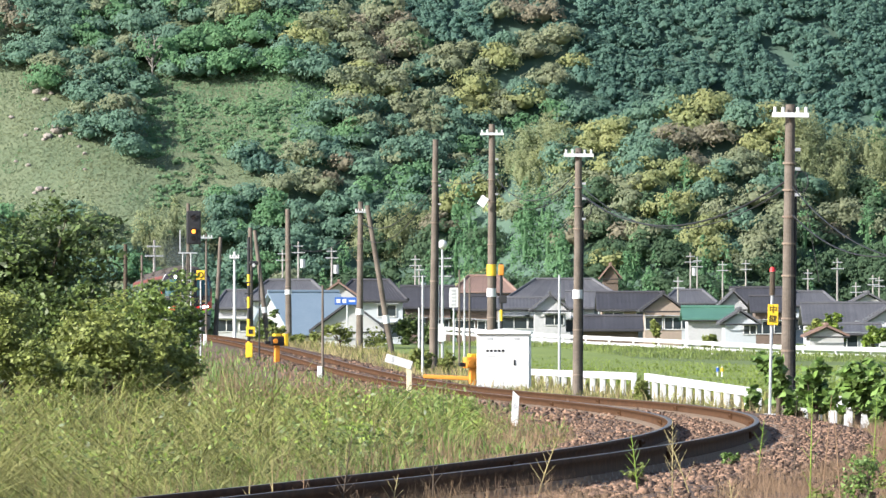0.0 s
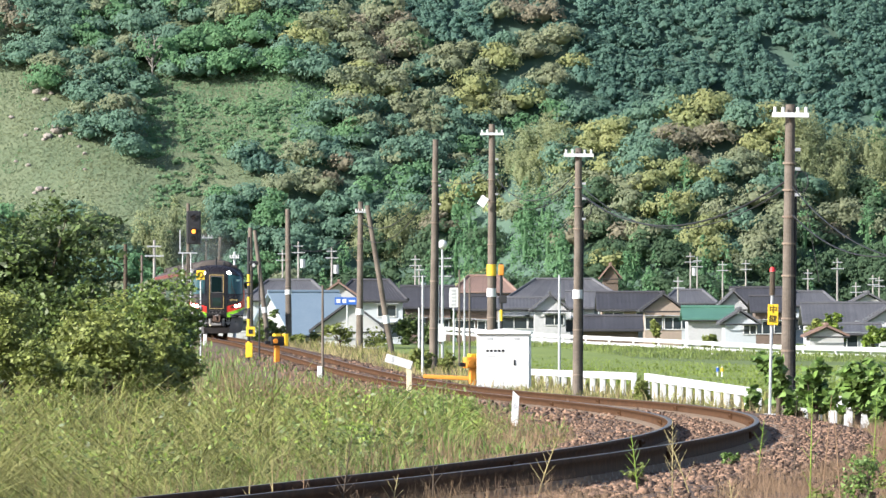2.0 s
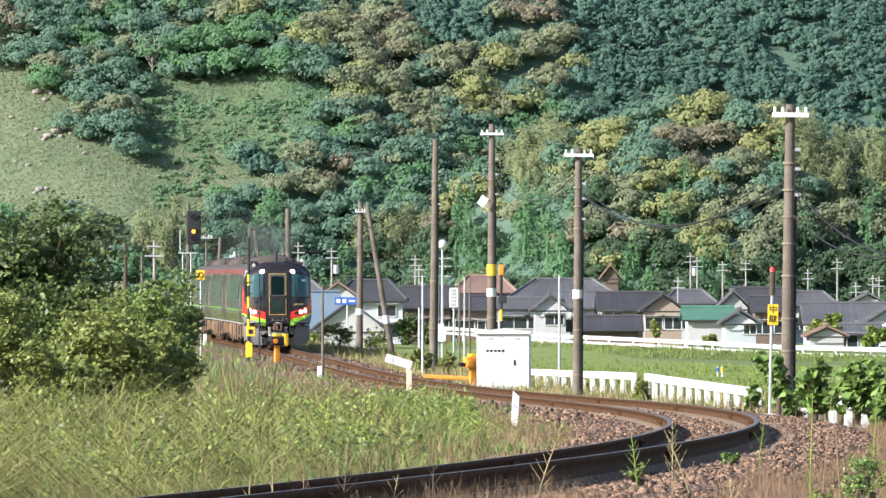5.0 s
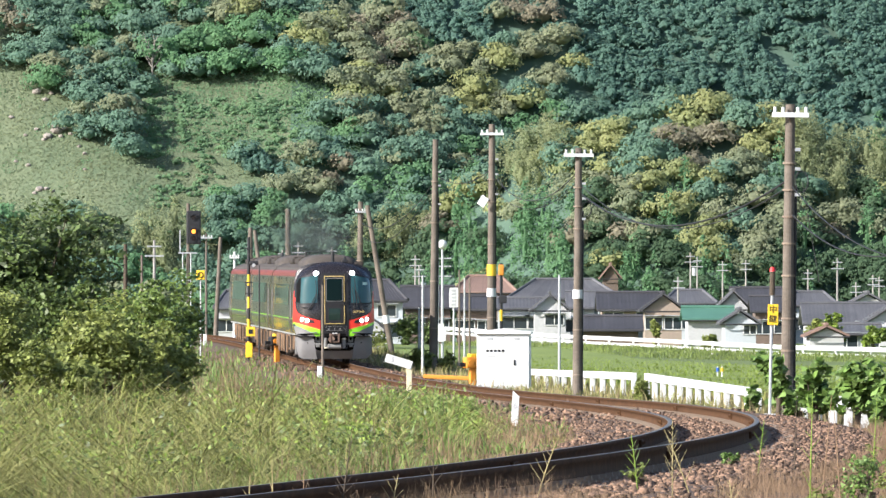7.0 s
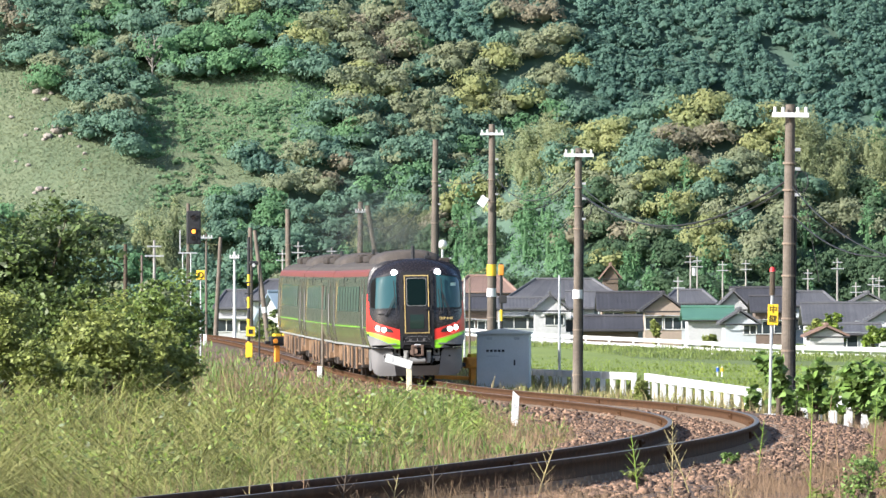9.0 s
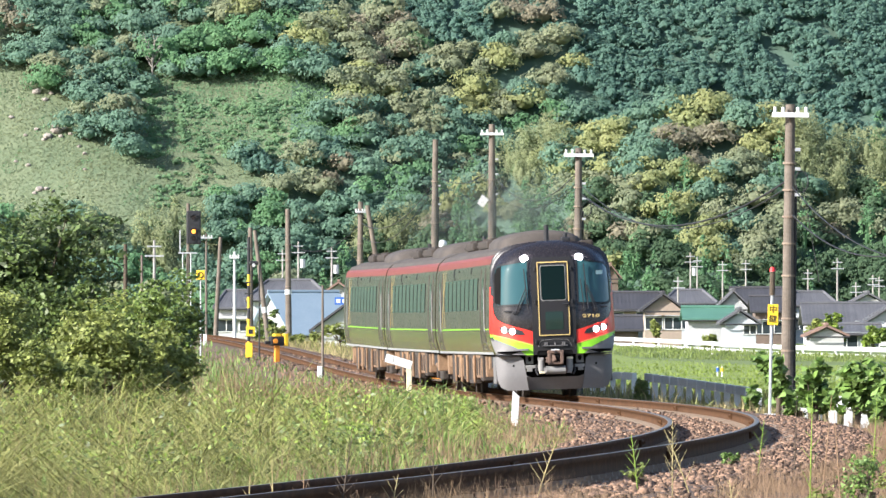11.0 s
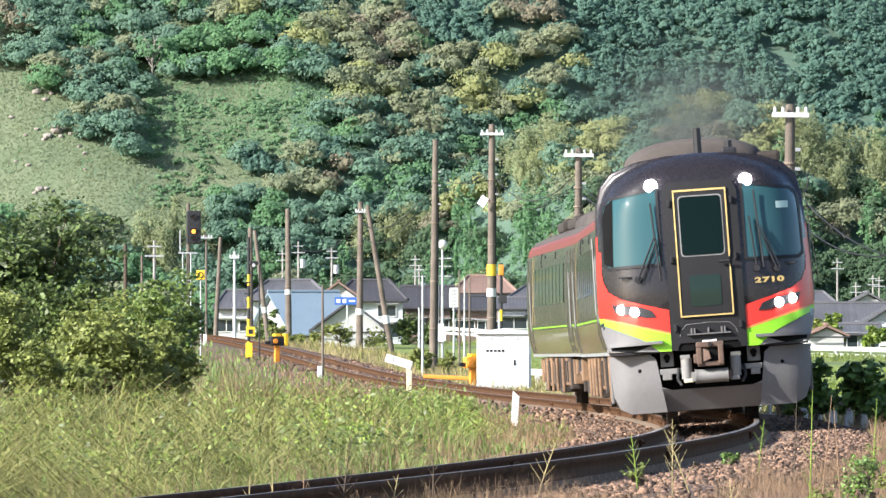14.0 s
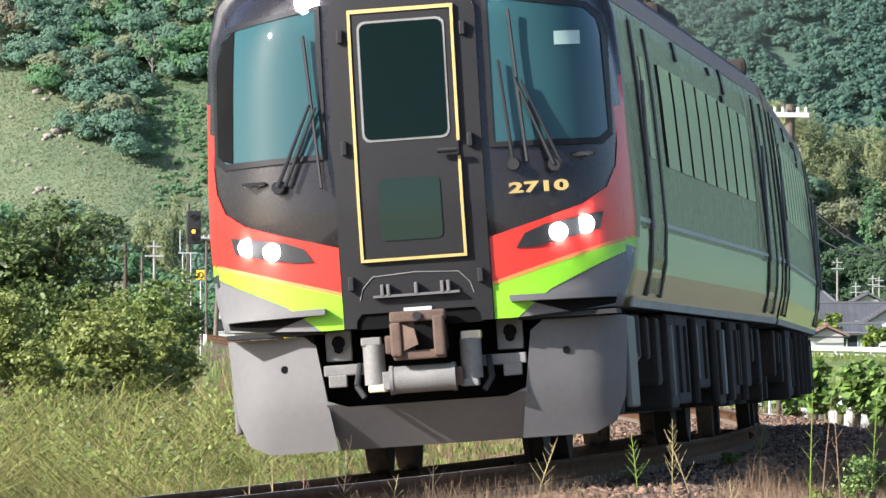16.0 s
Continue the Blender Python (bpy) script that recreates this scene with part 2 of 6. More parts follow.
def frame_at(d):
    """Origin and axes on the rail plane at distance d: across (to the right), along, up."""
    x, z, ln = (float(v) for v in line(d))
    x2, z2, _ = (float(v) for v in line(d + 0.5))
    x1, z1, _ = (float(v) for v in line(d - 0.5))
    along = Vector((x2 - x1, 1.0, z2 - z1)).normalized()
    across = along.cross(Vector((0, 0, 1))).normalized()
    up = across.cross(along)
    c, s = math.cos(radians(ln * 0.9)), math.sin(radians(ln * 0.9))
    return Vector((x, d, z)), across * c + up * s, along, up * c - across * s

for side in (-1, 1):
    vs, fs, ix = [], [], []
    ds = np.concatenate([np.arange(20, 170, 1.0), np.arange(170, 700, 4.0)])
    k = len(PROFILE)
    for d in ds:
        o, ax, al, up = frame_at(d)
        for px, pz in PROFILE:
            vs.append(o + ax * (side * GAUGE / 2 + px) + up * pz)
    for i in range(len(ds) - 1):
        for j in range(k):
            a, b = i * k + j, i * k + (j + 1) % k
            fs.append((a, b, b + k, a + k))
            ix.append(1 if j == 0 else 0)
    rail = raw("rail", vs, fs, [M_rail, M_rail_top], ix, parent=track)
def sleeper_mesh():
    bm = bmesh.new()
    box(bm, 0, 0, -0.075, 2.0, 0.20, 0.15, bevel=0.015)
    for s in (-1, 1):
        box(bm, s * GAUGE / 2, 0, 0.012, 0.30, 0.13, 0.024)
        for q in (-1, 1):
            box(bm, s * GAUGE / 2 + q * 0.095, 0, 0.035, 0.05, 0.06, 0.035)
    me = bpy.data.meshes.new("sleeper")
    bm.to_mesh(me)
    bm.free()
    me.materials.append(M_sleeper)
    return me
SLEEPER = sleeper_mesh()
d = 44.0
while d < 240:
    o, ax, al, up = frame_at(d)
    s = new("sleeper", SLEEPER)
    s.parent = track
    s.matrix_basis = Matrix.Translation(o - up * 0.188) @ Matrix((ax, al, up)).transposed().to_4x4()
    d += 0.66
# joint plates on the rails
for d in (68, 90, 112, 128, 152, 178, 205, 235):
    for side in (-1, 1):
        o, ax, al, up = frame_at(d + side * 1.1)
        bm = bmesh.new()
        for q in (-1, 1):
            box(bm, side * GAUGE / 2 + q * 0.028, 0, -0.085, 0.03, 0.55, 0.075, bevel=0.006)
            for b in (-0.2, -0.07, 0.07, 0.2):
                box(bm, side * GAUGE / 2 + q * 0.05, b, -0.085, 0.03, 0.03, 0.03)
        j = part("joint_plate", bm, M_rail, track)
        j.matrix_basis = Matrix.Translation(o) @ Matrix((ax, al, up)).transposed().to_4x4()
# ---------- hill ----------
def wob(x, y, s, k=0.0):
    return np.sin(x / s + 1.3 * k) * np.cos(y / s * 1.27 + 2.1 * k) + 0.5 * np.sin(x / s * 2.3 + y / s * 1.7 + k)

SPUR_X = [-76, -25, -15, -6, 5, 15, 26, 36, 43, 50, 57, 86]
SPUR_TOP = [0, 0, 8, 12, 19, 26, 29, 29, 28, 24, 24, 26]

def hill_z(x, d):
    x, d = np.asarray(x, float) / 0.95, np.asarray(d, float) / 0.891
    d0 = lerp(x, [-80, -20, 0, 12, 25, 80], [1174, 1180, 1185, 1189, 1193, 1198])
    main = 0.62 * (d - d0) + 1.6 * wob(x, d, 17)
    top = lerp(x * 0.95, SPUR_X, SPUR_TOP)
    spur = top - 0.55 * np.abs(d - 1205) - 0.002 * (d - 1205) ** 2 + 0.8 * wob(x, d, 11, 2)
    return np.maximum(np.maximum(main, spur), 0.5)

hx, hd = np.meshgrid(np.concatenate([np.linspace(-900, -110, 20), np.linspace(-100, 100, 101), np.linspace(110, 900, 20)]), np.linspace(1025, 1320, 111), indexing="ij")
hz = hill_z(hx, hd)
i2 = np.arange(hx.size).reshape(hx.shape)
hq = np.stack([i2[:-1, :-1], i2[1:, :-1], i2[1:, 1:], i2[:-1, 1:]], -1).reshape(-1, 4)
# hill grass and woods both carry a bluish haze tint in their colour
M_hill = material("haze_tinted_grass", (0.17, 0.195, 0.105), (0.09, 0.135, 0.07), 0.09, 0.95, fine=22, bump=0.35)
M_far = material("haze_tinted_woods", (0.10, 0.165, 0.115), (0.06, 0.105, 0.075), 0.03, 0.95, fine=9, bump=1.0)
hcx = (hx[:-1, :-1] + hx[1:, 1:]) / 2
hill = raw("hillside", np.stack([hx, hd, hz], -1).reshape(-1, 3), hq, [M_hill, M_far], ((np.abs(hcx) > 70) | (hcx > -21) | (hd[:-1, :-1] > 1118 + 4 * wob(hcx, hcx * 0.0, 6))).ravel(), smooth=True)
tagged(hill, "steep grassy hillside behind the town", "hill", kind="structure")

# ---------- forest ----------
# distance haze is mixed into these colours as blue, less at the wood edge
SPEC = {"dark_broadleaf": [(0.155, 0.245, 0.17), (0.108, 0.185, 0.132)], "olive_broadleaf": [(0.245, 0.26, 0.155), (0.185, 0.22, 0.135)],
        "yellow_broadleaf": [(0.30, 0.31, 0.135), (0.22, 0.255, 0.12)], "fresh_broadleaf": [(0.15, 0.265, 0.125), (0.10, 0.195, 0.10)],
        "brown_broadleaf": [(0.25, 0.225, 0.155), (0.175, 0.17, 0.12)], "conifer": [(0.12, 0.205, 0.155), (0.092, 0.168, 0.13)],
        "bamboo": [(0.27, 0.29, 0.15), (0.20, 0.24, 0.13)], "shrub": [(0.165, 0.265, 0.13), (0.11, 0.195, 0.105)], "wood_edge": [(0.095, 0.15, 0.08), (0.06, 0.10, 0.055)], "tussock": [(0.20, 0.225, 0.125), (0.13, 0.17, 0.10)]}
CAN = {k: ([], [], [], [], []) for k in SPEC}
# a small round clump: the twelve-sided rhombic body
CL_V = np.array([(a, b, c) for a in (-1, 1) for b in (-1, 1) for c in (-1, 1)] + [(-1.73, 0, 0), (1.73, 0, 0), (0, -1.73, 0), (0, 1.73, 0), (0, 0, -1.73), (0, 0, 1.73)]) / 1.73

def clump_quads():
    out = []
    for i in range(8):
        for j in range(i + 1, 8):
            diff = [q for q in range(3) if CL_V[i][q] != CL_V[j][q]]
            if len(diff) != 1:
                continue
            ends = [8 + 2 * q + (CL_V[i][q] > 0) for q in range(3) if q != diff[0]]
            f = [i, int(ends[0]), j, int(ends[1])]
            n = np.cross(CL_V[f[1]] - CL_V[f[0]], CL_V[f[2]] - CL_V[f[0]])
            out.append(f if np.dot(n, CL_V[i] + CL_V[j]) > 0 else f[::-1])
    return np.array(out)
CL_F = clump_quads()

def crown(kind, x, y, z, rx, rz, n, leaf, nl=34, shape="dome"):
    """One crown: leaves in rounded clumps over a close inner mass of foliage."""
    u = unit(rng.normal(size=(nl, 3)))
    u[:, 2] = np.abs(u[:, 2]) * 1.25 - 0.4
    lc = u * np.array([rx, rx, rz]) * rng.uniform(0.66, 0.9, (nl, 1))
    lr = rx * rng.uniform(0.18, 0.34, nl)
    inner = np.array([[rx, rx, rz]]) * 0.46
    if shape == "cone":
        lc[:, 2] = rng.uniform(-0.9, 1.0, nl) * rz
        tap = 1.08 - (lc[:, 2] / rz + 0.9) / 1.9
        lc[:, :2] = unit(rng.normal(size=(nl, 2))) * (rx * 0.75 * tap)[:, None]
        lr = rx * (0.12 + 0.2 * tap)
        inner = np.array([[rx * 0.12, rx * 0.12, rz * 0.5]])
    elif shape == "plume":
        lc[:, 2] = rng.uniform(-1.0, 1.0, nl) * rz
        lc[:, :2] = rng.normal(size=(nl, 2)) * (rx * 0.42 * (1.15 - 0.35 * lc[:, 2:3] / rz))
        lr = rx * rng.uniform(0.2, 0.42, nl)
        inner = np.array([[rx * 0.25, rx * 0.25, rz * 0.5]])
    w = rng.choice(nl, n, p=lr ** 2 / (lr ** 2).sum())
    v = unit(rng.normal(size=(n, 3)))
    v[:, 2] = np.where(rng.uniform(size=n) < 0.7, np.abs(v[:, 2]), v[:, 2])
    v[:, 1] = np.where(rng.uniform(size=n) < 0.5, -np.abs(v[:, 1]), v[:, 1])
    p = lc[w] + v * (lr[w] * rng.uniform(0.7, 1.12, n))[:, None] * np.array([1, 1, 0.8 if shape == "dome" else 1.3])
    nr = unit(v * 0.75 + u[w] * 0.55 + rng.normal(size=(n, 3)) * 0.27 + np.array([-0.2, -0.25, 0.2]))
    A = CAN[kind]
    o = np.array([x, y, z])
    A[0].append(p + o)
    A[1].append(nr)
    A[2].append(leaf * rng.uniform(0.55, 1.35, n))
    A[3].append(o[None])
    A[4].append(inner)

def seen_at(x, d, z):
    return x / d * 14700 + 784, 600 - (z - 1.2) / d * 14700

# stands of trees on the hill: middle, half width, half height, mix of kinds
E_, D_, O_, Y_, F_, B_, C_, P_, S_ = "wood_edge", "dark_broadleaf", "olive_broadleaf", "yellow_broadleaf", "fresh_broadleaf", "brown_broadleaf", "conifer", "bamboo", "shrub"
UPPER = [(185, 195, 72, 66, (D_, D_, O_)), (25, 45, 45, 58, (B_, D_)), (150, 55, 110, 75, (F_, D_, D_, O_)), (400, 14, 46, 22, (Y_, O_)), (555, 36, 48, 34, (Y_, O_)),
         (660, 45, 78, 52, (O_, O_, B_, O_)), (420, 75, 175, 42, (F_, D_, F_)), (920, 18, 60, 24, (O_, B_))]
MIDDLE = [(735, 160, 140, 82, (O_, O_, O_, Y_, O_, D_)), (900, 120, 122, 76, (O_, O_, O_, Y_, D_)), (985, 82, 32, 32, (O_,)), (555, 312, 92, 36, (O_, O_, B_)),
          (500, 255, 112, 72, (D_, D_, C_)), (440, 375, 95, 62, (D_, D_, F_)), (290, 400, 130, 52, (P_, P_, S_, D_)), (110, 395, 130, 45, (P_, S_, P_, D_))]
SPUR = [(1137, 240, 42, 58, (D_,)), (1232, 250, 50, 34, (B_,)), (935, 250, 60, 62, (P_, P_, P_, Y_)), (715, 380, 34, 74, (P_,)), (600, 432, 42, 36, (P_,)),
        (1470, 285, 92, 62, (P_, P_, D_)), (1530, 190, 52, 56, (D_,)), (968, 432, 42, 75, (F_,)), (830, 416, 36, 72, (F_,)), (1200, 368, 42, 72, (F_, F_, Y_)),
        (1125, 482, 46, 34, (F_,)), (1310, 370, 66, 110, (O_, Y_, O_, D_)), (1170, 215, 255, 78, (Y_, Y_, Y_, O_, Y_, D_)), (850, 300, 150, 55, (O_, Y_, D_))]

def species(px, py, x, d, spur):
    """Which tree grows where on the hill; None on the open slope."""
    r = rng.uniform()
    px, py = px + 14 * float(wob(x, d, 3.1, 5)), py + 10 * float(wob(x, d, 2.7, 8))
    if not spur:
        if px < lerp(py, [90, 150, 200, 260, 300, 350], [60, 112, 118, 168, 250, 330]) and 98 < py < 352:
            return None
        if 150 < px < 430 and 252 < py < 335:
            return S_ if r < 0.45 else None
        if 240 < px < 600 - 0.9 * max(0, py - 150) and 112 < py < 260:
            return S_
    for cx, cy, rx, ry, mix in (SPUR if spur else UPPER + MIDDLE):
        if ((px - cx) / rx) ** 2 + ((py - cy) / ry) ** 2 < 1:
            return mix[int(r * len(mix))]
    if spur:
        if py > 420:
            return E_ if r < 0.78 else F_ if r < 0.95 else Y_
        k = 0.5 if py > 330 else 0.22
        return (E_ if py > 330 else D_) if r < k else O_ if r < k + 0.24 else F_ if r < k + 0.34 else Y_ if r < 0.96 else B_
    if px > 690 + max(0, py) * 2.0:
        return C_
    return D_ if r < 0.6 else O_ if r < 0.76 else F_ if r < 0.97 else B_

step_x, step_d = 3.0, 3.0
for gd in np.arange(1036, 1150, step_d):
    for gx in np.arange(-66, 67, step_x):
        x, d = gx + rng.uniform(-1.5, 1.5), gd + rng.uniform(-1.5, 1.5)
        z = float(hill_z(x, d))
        px, py = seen_at(x, d, z + 3)
        if not (-60 < px < 1630 and -70 < py < 560):
            continue
        top = float(lerp(x, SPUR_X, SPUR_TOP))
        spur = d < 1083 and x > -20 and z > 0.6 and z <= top + 1.5
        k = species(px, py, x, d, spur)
        if k is None:
            continue
        if k == S_:
            for _ in range(6):
                r = rng.uniform(0.6, 1.5)
                xx, dd = x + rng.uniform(-1.7, 1.7), d + rng.uniform(-1.7, 1.7)
                crown(k, xx, dd, float(hill_z(xx, dd)) - 0.1, r, r * 0.42, 60, 0.31, 7)
        elif k == C_:
            for q in range(4):
                x2, d2 = x + (q % 2 - 0.5) * 1.5 + rng.uniform(-0.6, 0.6), d + (q // 2 - 0.5) * 1.5 + rng.uniform(-0.6, 0.6)
                r = rng.uniform(1.05, 1.75)
                crown(k, x2, d2, float(hill_z(x2, d2)) + rng.uniform(1.4, 2.2), r, r * rng.uniform(0.8, 1.3), 130, 0.35, 14)
        elif k == P_:
            for q in range(2):
                r = rng.uniform(1.3, 2.1)
                crown(k, x + rng.uniform(-1.2, 1.2), d + rng.uniform(-1, 1), z + rng.uniform(2.0, 3.2), r, rng.uniform(2.4, 3.8), 620, 0.24, 40, "plume")
        elif rng.uniform() < 0.95:
            r = rng.uniform(2.3, 3.7)
            h = rng.uniform(1.4, 2.8)
            if k == F_ and spur:
                crown(k, x, d, z + h + 0.8, r * 0.75, r * 1.5, 680, 0.34, 40, "cone")
            else:
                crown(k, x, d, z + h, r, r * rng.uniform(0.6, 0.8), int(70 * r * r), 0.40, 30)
# herbs and grass over the open slope
def slope_grass(n, x0, x1, kind, size, keep):
    x, d = rng.uniform(x0, x1, n), rng.uniform(1045, 1128, n)
    z = hill_z(x, d)
    px, py = seen_at(x, d, z)
    ok = keep(px, py) & (py > 85) & (py < 420)
    x, d, z = x[ok], d[ok], z[ok]
    m = len(x)
    A = CAN[kind]
    A[0].append(np.stack([x, d, z + rng.uniform(0.0, 0.06, m)], -1))
    A[1].append(unit(np.array([0.0, -0.55, 0.75]) + rng.normal(size=(m, 3)) * 0.3))
    A[2].append(size * rng.uniform(0.4, 1.3, m))
slope_grass(60000, -63, -12, "tussock", 0.36, lambda px, py: px < 450)
slope_grass(52000, -46, -8, S_, 0.42, lambda px, py: (px > 235 + 0.55 * np.abs(py - 190)) & (py < 270) & (px < 640))
slope_grass(16000, -60, -20, S_, 0.36, lambda px, py: (wob(px, py, 23.0, 3) > 0.7) & (px < 440))
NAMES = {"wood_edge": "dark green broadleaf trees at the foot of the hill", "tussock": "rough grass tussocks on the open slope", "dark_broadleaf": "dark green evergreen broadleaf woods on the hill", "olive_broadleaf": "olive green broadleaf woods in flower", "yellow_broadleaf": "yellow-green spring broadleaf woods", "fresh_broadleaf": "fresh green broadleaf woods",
         "brown_broadleaf": "brownish budding broadleaf woods", "conifer": "dense dark green woods on upper slope, tinted bluish for haze", "bamboo": "pale feathery yellow-green bamboo grove", "shrub": "low green shrubs on the open slope"}
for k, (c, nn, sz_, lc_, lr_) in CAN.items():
    # colours lightened overall, as haze would pale the foliage
    m = material(k + "_hazy_foliage", *[tuple(1.26 * q for q in c3) for c3 in SPEC[k]], 0.16, 0.8, fine=8, island=0.15, through_light=0.5, spec=0.2)
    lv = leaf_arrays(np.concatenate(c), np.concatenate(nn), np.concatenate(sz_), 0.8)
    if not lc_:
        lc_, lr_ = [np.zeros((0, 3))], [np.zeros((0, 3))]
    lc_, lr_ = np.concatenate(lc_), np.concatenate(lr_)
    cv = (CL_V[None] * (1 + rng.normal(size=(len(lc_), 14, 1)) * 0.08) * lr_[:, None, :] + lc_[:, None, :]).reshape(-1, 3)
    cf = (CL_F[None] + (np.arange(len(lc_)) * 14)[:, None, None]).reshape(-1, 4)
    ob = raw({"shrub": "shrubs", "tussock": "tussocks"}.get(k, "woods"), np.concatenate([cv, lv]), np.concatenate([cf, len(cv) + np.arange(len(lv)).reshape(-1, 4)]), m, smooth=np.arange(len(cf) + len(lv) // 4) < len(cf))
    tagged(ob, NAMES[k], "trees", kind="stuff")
# a bare dead tree above the meadow
ddx, ddd = -38.6, 1101.0
dead = thing("dead_tree", "bare pale grey dead tree above the meadow", "tree", pose(ddx, ddd, float(hill_z(ddx, ddd))))
M_deadwood = material("weathered_dead_wood", (0.34, 0.31, 0.27), (0.24, 0.22, 0.19), 1.0, 0.95)
bm = rd((0, 0, -0.3), (0.1, 0, 2.6), 0.16, 0.11, 8)
for i in range(13):
    az, k = i * 2.4, 1.5 + 0.22 * i
    e1 = Vector((math.cos(az) * 0.9, math.sin(az) * 0.6, k + 1.2))
    rod(bm, (0.05, 0, min(k, 2.6)), e1, 0.075, 0.05, 6)
    for q in (-0.5, 0.5):
        rod(bm, e1, e1 + Vector((math.cos(az + q) * 0.6, math.sin(az + q) * 0.4, 0.9 + 0.3 * q)), 0.045, 0.02, 5)
part("trunk", bm, M_deadwood, dead)

# ---------- the train ----------
M_body = material("dark_olive_metallic_paint", (0.058, 0.052, 0.033), (0.048, 0.043, 0.028), 0.6, 0.28, metal=0.0, coat=0.15, spec=0.35)
# base raised towards yellow-green for sunlit grass mirrored in the lower panels
M_lower = material("olive_gold_paint_with_grass_sheen", (0.098, 0.10, 0.028), (0.076, 0.08, 0.024), 0.6, 0.15, metal=0.0, coat=0.5, spec=0.5)
M_nose = material("charcoal_gloss_paint", (0.021, 0.0175, 0.0185), (0.016, 0.0135, 0.0145), 1.2, 0.26, coat=0.3, spec=0.4)
M_mask = material("matt_charcoal_panel", (0.017, 0.0165, 0.017), (0.013, 0.0125, 0.0135), 1.5, 0.55, spec=0.3)
M_tred = material("signal_red_gloss_paint", (0.72, 0.035, 0.02), (0.64, 0.03, 0.02), 1.5, 0.35, coat=0.3)
M_lime = material("lime_green_paint", (0.30, 0.72, 0.02), (0.26, 0.64, 0.02), 2, 0.4)
M_amber = material("orange_pinstripe", (0.80, 0.28, 0.08), None, 2, 0.4)
M_grey = material("grey_skirt_paint", (0.165, 0.16, 0.158), (0.135, 0.13, 0.128), 1.4, 0.5, bump=0.001)
M_stripe = material("dull_red_stripe", (0.19, 0.043, 0.034), (0.145, 0.034, 0.027), 1.5, 0.45)
M_gold = material("gold_trim", (0.60, 0.44, 0.16), (0.50, 0.36, 0.13), 3, 0.4)
M_roof = material("dusty_grey_roof", (0.085, 0.071, 0.060), (0.05, 0.042, 0.036), 1.0, 0.85)
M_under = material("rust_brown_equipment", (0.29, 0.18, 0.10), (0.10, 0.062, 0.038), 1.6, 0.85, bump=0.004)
# soot colour; also paints the shade on the train's right-hand gear
M_underd = material("sooty_and_shaded_gear", (0.05, 0.038, 0.03), (0.03, 0.025, 0.02), 2, 0.9)
M_chrome = material("bare_grey_metal", (0.27, 0.265, 0.25), (0.17, 0.165, 0.155), 5, 0.6)
M_rustmetal = material("rusty_coupler_metal", (0.16, 0.10, 0.07), (0.09, 0.06, 0.045), 5, 0.8, bump=0.004)
M_lamp = material("lit_headlamp", (1.0, 0.96, 0.88), (1.0, 0.97, 0.9), 2, 0.3, glow=60)
M_wind = glass_mat("tinted_windscreen", (0.03, 0.085, 0.092), 0.02)
M_doorglass = glass_mat("dark_door_glass", (0.003, 0.009, 0.007), 0.03, 0.16)
M_hatch = glass_mat("dim_green_glass", (0.016, 0.030, 0.024), 0.05, 0.25)
M_sideglass = glass_mat("side_window_glass", (0.024, 0.024, 0.014), 0.08, 0.2)
M_post = material("worn_rubber_post", (0.095, 0.084, 0.068), (0.06, 0.053, 0.044), 3, 0.7, spec=0.3)
# rubber of slits and pillar; also paints the shade in recesses
M_slit = material("matt_black_rubber_and_shade", (0.008, 0.008, 0.008), (0.012, 0.012, 0.012), 4, 0.95, spec=0.04)
M_paper = material("pale_green_notice", (0.62, 0.80, 0.70), None, 3, 0.6)

HALF = [(1.30, 0.98), (1.37, 1.22), (1.388, 1.36), (1.394, 1.43), (1.40, 1.55), (1.392, 1.9), (1.365, 2.5), (1.335, 2.9), (1.27, 3.14), (1.12, 3.30), (0.8, 3.42), (0.4, 3.475), (0.0, 3.49)]
HALF = [(a[0] + (b[0] - a[0]) * k / 3, a[1] + (b[1] - a[1]) * k / 3) for a, b in zip(HALF, HALF[1:]) for k in range(3)] + [HALF[-1]]
RING = [(-x, z) for x, z in HALF] + [(x, z) for x, z in HALF[-2::-1]]
MID = (0.0, 1.95)

def half_width(z):
    return float(np.interp(z, [p[1] for p in HALF], [p[0] for p in HALF]))

def radial(x, z):
    """1 on the body's outline, 0 at its middle."""
    w = max(half_width(z), 0.05) if z < 3.489 else 0.05
    a = abs(x) / w
    top = float(np.interp(abs(x), [p[0] for p in HALF[::-1]][:20], [p[1] for p in HALF[::-1]][:20]))
    b = (z - MID[1]) / (top - MID[1]) if z > MID[1] else 0.0
    return min(max(a, b, (a ** 6 + b ** 6) ** (1 / 6) if b > 0 else a), 1.0)

def face_y(x, z):
    """The front of the nose, in the car's space (the front is at negative y)."""
    lift = min(max((z - 0.9) / 0.5, 0), 1)
    return -10.4 + 0.30 * (abs(x) / 1.4) ** 3 + 0.13 * max(0, z - 1.7) ** 1.25 + 0.40 * radial(x, z) ** 9 * lift

